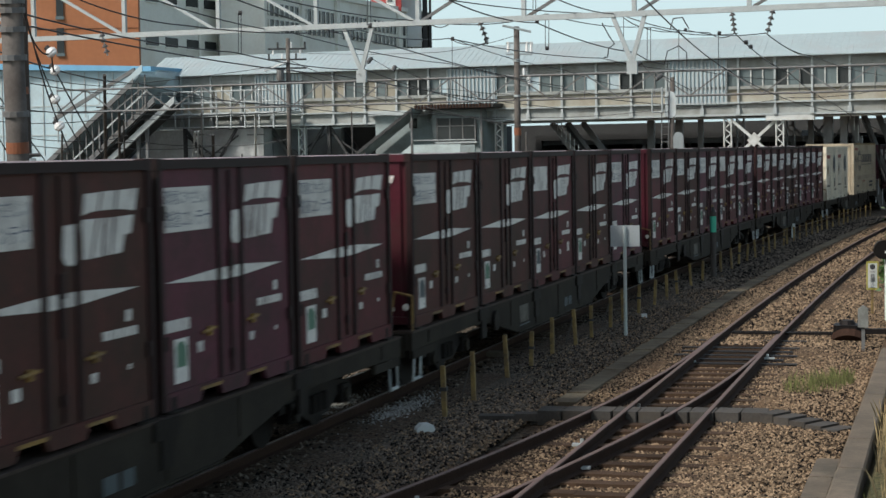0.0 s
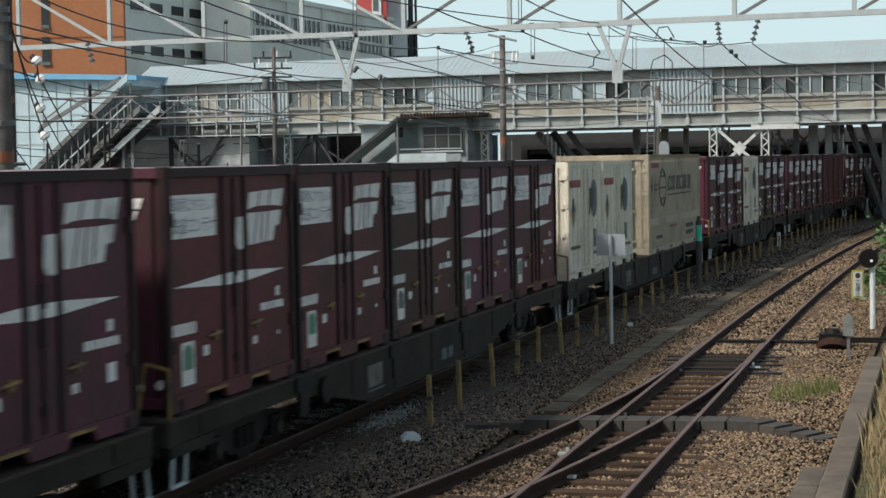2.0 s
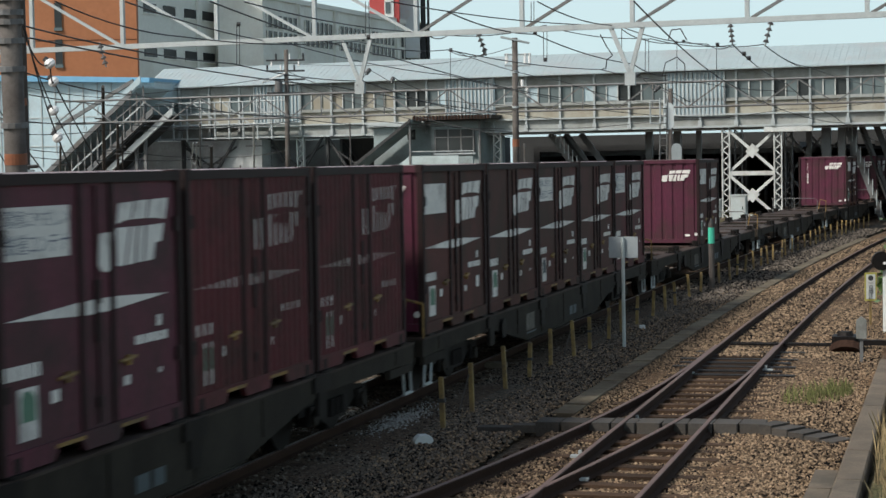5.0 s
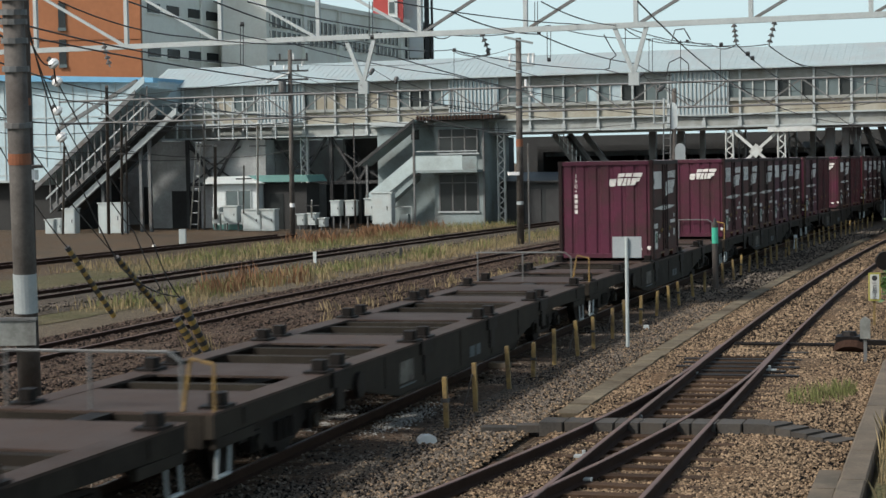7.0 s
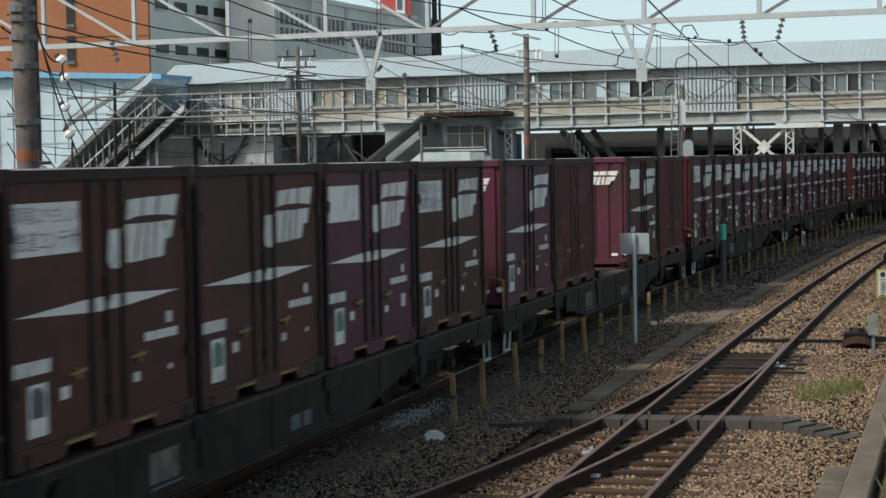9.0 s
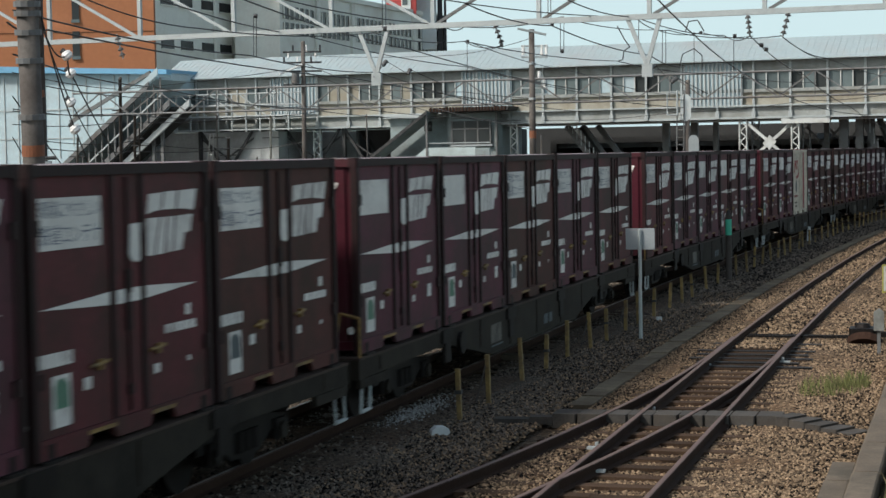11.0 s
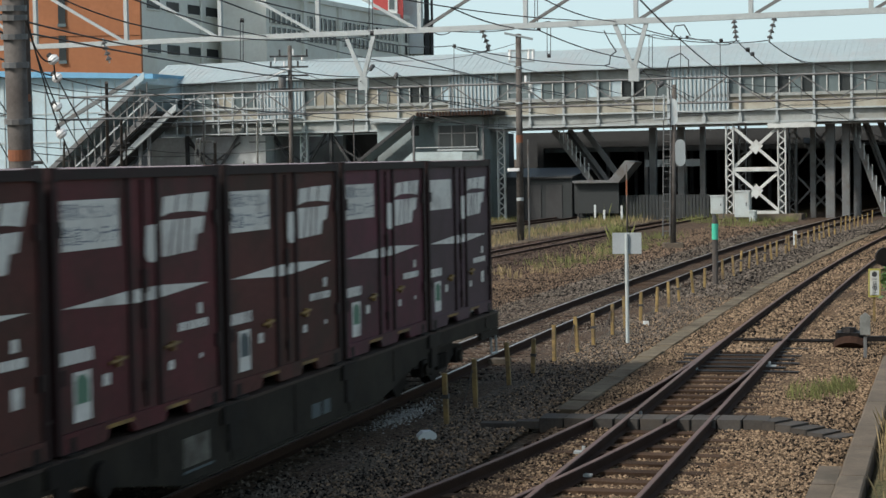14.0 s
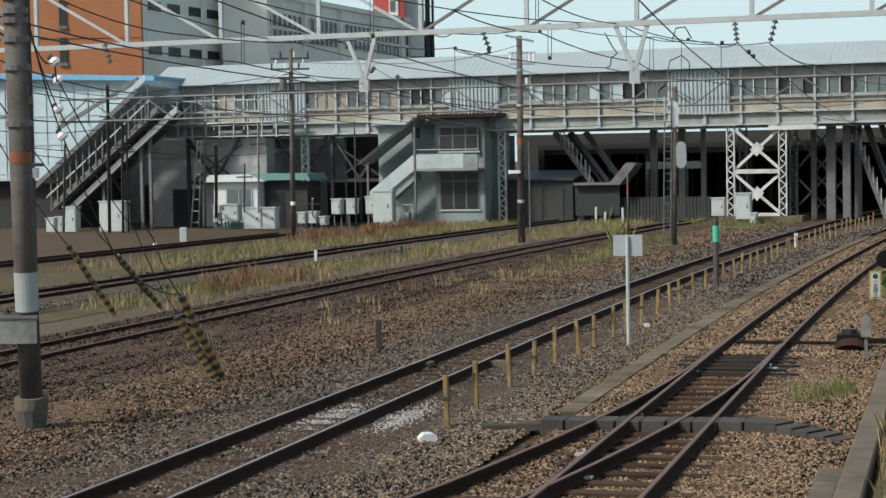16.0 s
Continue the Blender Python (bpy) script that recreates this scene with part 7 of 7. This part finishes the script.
stones("brown_stones", "loose orange-brown ballast stones", STONE_BROWN, 80000, 15, 56, ((3.4, 4.3, -0.15), (4.5, 5.4, -0.185), (5.6, 7.4, -0.155)), 3, 0.022)
stones("far_siding_stones", "loose brown stones over the far siding", STONE_BROWN, 14000, 36.5, 85, ((3.5, 4.3, -0.15), (4.45, 5.45, -0.13), (5.6, 6.5, -0.15)), 9, 0.036)
stones("grey_stones", "loose grey ballast stones", STONE_GREY, 30000, 15, 55, ((1.1, 2.9, -0.16),), 4, 0.024)
stones("cess_stones", "loose brown stones beside the cable trough", STONE_BROWN, 13000, 15, 55, ((1.6, 3.1, -0.16),), 8, 0.024)
stones("yard_stones", "loose brown ballast stones between the tracks", STONE_YARD, 56000, 13, 70, ((-3.6, -2.2, -0.20), (-7.4, -3.6, -0.195)), 5, 0.028)
stones("shoulder_stones", "grey stones on the shoulder of the track", STONE_GREY, 22000, 13, 65, ((-2.5, -1.5, -0.175), (-1.6, -0.85, -0.15)), 12, 0.026)
stones("track_stones", "dark stones between the train's rails", STONE_GREY, 9000, 13, 50, ((-0.5, 0.5, -0.15), (-1.2, -0.65, -0.15), (0.65, 1.15, -0.15)), 6, 0.03)
stones("limed_stones", "stones whitened with lime dust beside the rails", LIME, 1500, 25.6, 29.4, ((-0.5, 0.3, -0.145), (0.65, 1.35, -0.14)), 7, 0.018, True)
stones("second_track_stones", "dark rusty stones on the shoulder of the second track", STONE_DARK, 46000, 21, 85, ((T2 + 0.65, T2 + 1.3, -0.09), (T2 + 1.3, T2 + 2.0, -0.12), (T2 + 2.0, T2 + 2.7, -0.155), (T2 + 2.7, T2 + 3.6, -0.19), (T2 - 0.5, T2 + 0.5, -0.1), (T2 - 1.9, T2 - 0.65, -0.12)), 14, 0.034)
stones("far_cess_stones", "grey stones beside the far posts", STONE_GREY, 9000, 50, 98, ((0.7, 3.05, -0.145), (-2.4, -0.7, -0.15)), 21, 0.045)
stones("far_yard_stones", "brown stones between the far tracks", STONE_YARD, 8000, 62, 100, ((-6.9, -2.4, -0.195),), 22, 0.05)
stones("third_track_stones", "grey stones along the third track", STONE_GREY, 9000, 40, 95, ((T3 + 0.7, T3 + 2.4, -0.14), (T3 - 2.0, T3 + 0.5, -0.13)), 15, 0.042)


def grass(name, label, material, spots, seed, blades, height, width=0.012):
    """Tufts of thin blades at places along the line: (s, off, reach along, reach across)."""
    rng = np.random.default_rng(seed)
    v, f = [], []
    for s, off, ra, rb, lift in spots:
        for _ in range(blades):
            p, _h = on_line(s + (rng.random() - 0.5) * 2 * ra, off + (rng.random() - 0.5) * 2 * rb)
            h = height * (0.35 + 0.9 * rng.random())
            a = rng.random() * 6.28
            lean = h * 0.45 * rng.random()
            w = width * (0.6 + rng.random())
            k = len(v)
            dx, dy = math.cos(a), math.sin(a)
            v += [(p.x - dy * w, p.y + dx * w, lift), (p.x + dy * w, p.y - dx * w, lift), (p.x + dx * lean * 0.4, p.y + dy * lean * 0.4, lift + h * 0.6), (p.x + dx * lean, p.y + dy * lean, lift + h)]
            f += [(k, k + 1, k + 2), (k, k + 2, k + 3)]
    me = bpy.data.meshes.new(name)
    me.from_pydata(v, [], f)
    me.materials.append(material)
    tagged(new(name, me), label, "grass", kind="stuff")


R2 = random.Random(9)
grass("bank_grass", "dry pale grass on the bank", DRYGRASS, [(R2.uniform(13, 36), R2.uniform(7.95, 9.7), 0.3, 0.2, -0.02) for _ in range(190)], 1, 80, 0.32, 0.006)
grass("bank_weeds", "green weeds on the bank", GREENGRASS, [(R2.uniform(14, 40), R2.uniform(7.95, 9.7), 0.3, 0.2, -0.02) for _ in range(40)], 2, 50, 0.3, 0.006)
grass("siding_weeds", "low green tuft beside the siding", GREENGRASS, [(31.0, 6.8, 0.7, 0.3, -0.15), (30.6, 6.5, 0.6, 0.3, -0.15), (31.5, 7.0, 0.4, 0.2, -0.15)], 3, 200, 0.2, 0.005)
grass("yard_dry_grass", "dry straw-coloured grass between the tracks", DRYGRASS,
      [(R2.uniform(46, 110), R2.uniform(T2 - 5.6, T2 - 2.6), 0.8, 0.4, -0.22) for _ in range(150)] + [(R2.uniform(62, 110), T3 - R2.uniform(2.6, 6.5), 1.0, 0.6, -0.22) for _ in range(180)] + [(R2.uniform(35, 75), R2.uniform(-6.8, -4.2), 0.5, 0.3, -0.22) for _ in range(26)], 4, 26, 0.34, 0.016)
grass("yard_green_grass", "green grass between the tracks", GREENGRASS,
      [(R2.uniform(46, 110), R2.uniform(T2 - 5.6, T2 - 3.6), 0.8, 0.4, -0.22) for _ in range(100)] + [(R2.uniform(66, 110), T3 - R2.uniform(3, 6.5), 0.8, 0.5, -0.22) for _ in range(120)] + [(R2.uniform(62, 85), R2.uniform(-6.5, -4.0), 0.6, 0.4, -0.22) for _ in range(45)] + [(R2.uniform(96, 112), R2.uniform(-9, -3), 0.6, 0.4, -0.22) for _ in range(70)], 5, 26, 0.36, 0.016)
grass("yard_russet_grass", "russet plumed grass by the relay boxes", REDGRASS, [(R2.uniform(82, 100), T3 - R2.uniform(4, 6.5), 0.5, 0.3, -0.22) for _ in range(60)] + [(R2.uniform(52, 58), T2 - R2.uniform(3.4, 5.4), 0.5, 0.3, -0.22) for _ in range(14)], 6, 30, 0.6, 0.014)
grass("trackside_tufts", "tall green weeds near the footbridge", GREENGRASS, [(75.0, -5.4, 0.35, 0.3, -0.22), (76.2, -5.8, 0.3, 0.3, -0.22), (110, -14, 3, 1, -0.22), (112, -17, 4, 1, -0.22), (112, -9, 4, 1.5, -0.22)], 7, 160, 1.0, 0.02)


def leafy_branch():
    """A leafy shrub leaning in from the bank beside the camera's view."""
    root = thing("leafy_shrub", "leafy green shrub on the bank", "shrub")
    base, _ = on_line(39.5, 8.9, 0.0)
    top = Vector((10.03, 39.50, 1.34))
    trunk = Shape().tube(base, base.lerp(top, 0.6), 0.05, 8, 0.035)
    rng = random.Random(11)
    v = Shape()
    for i in range(9):
        tip = top + Vector((rng.uniform(-0.3, 0.5), rng.uniform(-0.5, 0.5), rng.uniform(-0.6, 0.55)))
        trunk.tube(base.lerp(top, 0.6), tip, 0.018, 5, 0.006)
        for _ in range(95):
            c = tip + Vector((rng.gauss(0, 0.17), rng.gauss(0, 0.2), rng.gauss(0, 0.16)))
            u = Vector((rng.gauss(0, 1), rng.gauss(0, 1), rng.gauss(0, 0.5))).normalized() * rng.uniform(0.05, 0.09)
            w = u.cross(Vector((rng.gauss(0, 1), rng.gauss(0, 1), rng.gauss(0, 1)))).normalized() * u.length * 0.5
            v.add([c - u, c + w, c + u, c - w], [(0, 1, 2), (0, 2, 3)])
    part("stem", trunk, WOODPOLE, root)
    tagged(part("foliage", v, LEAF, root, "small bright green leaves"), kind="stuff")


leafy_branch()
motions()
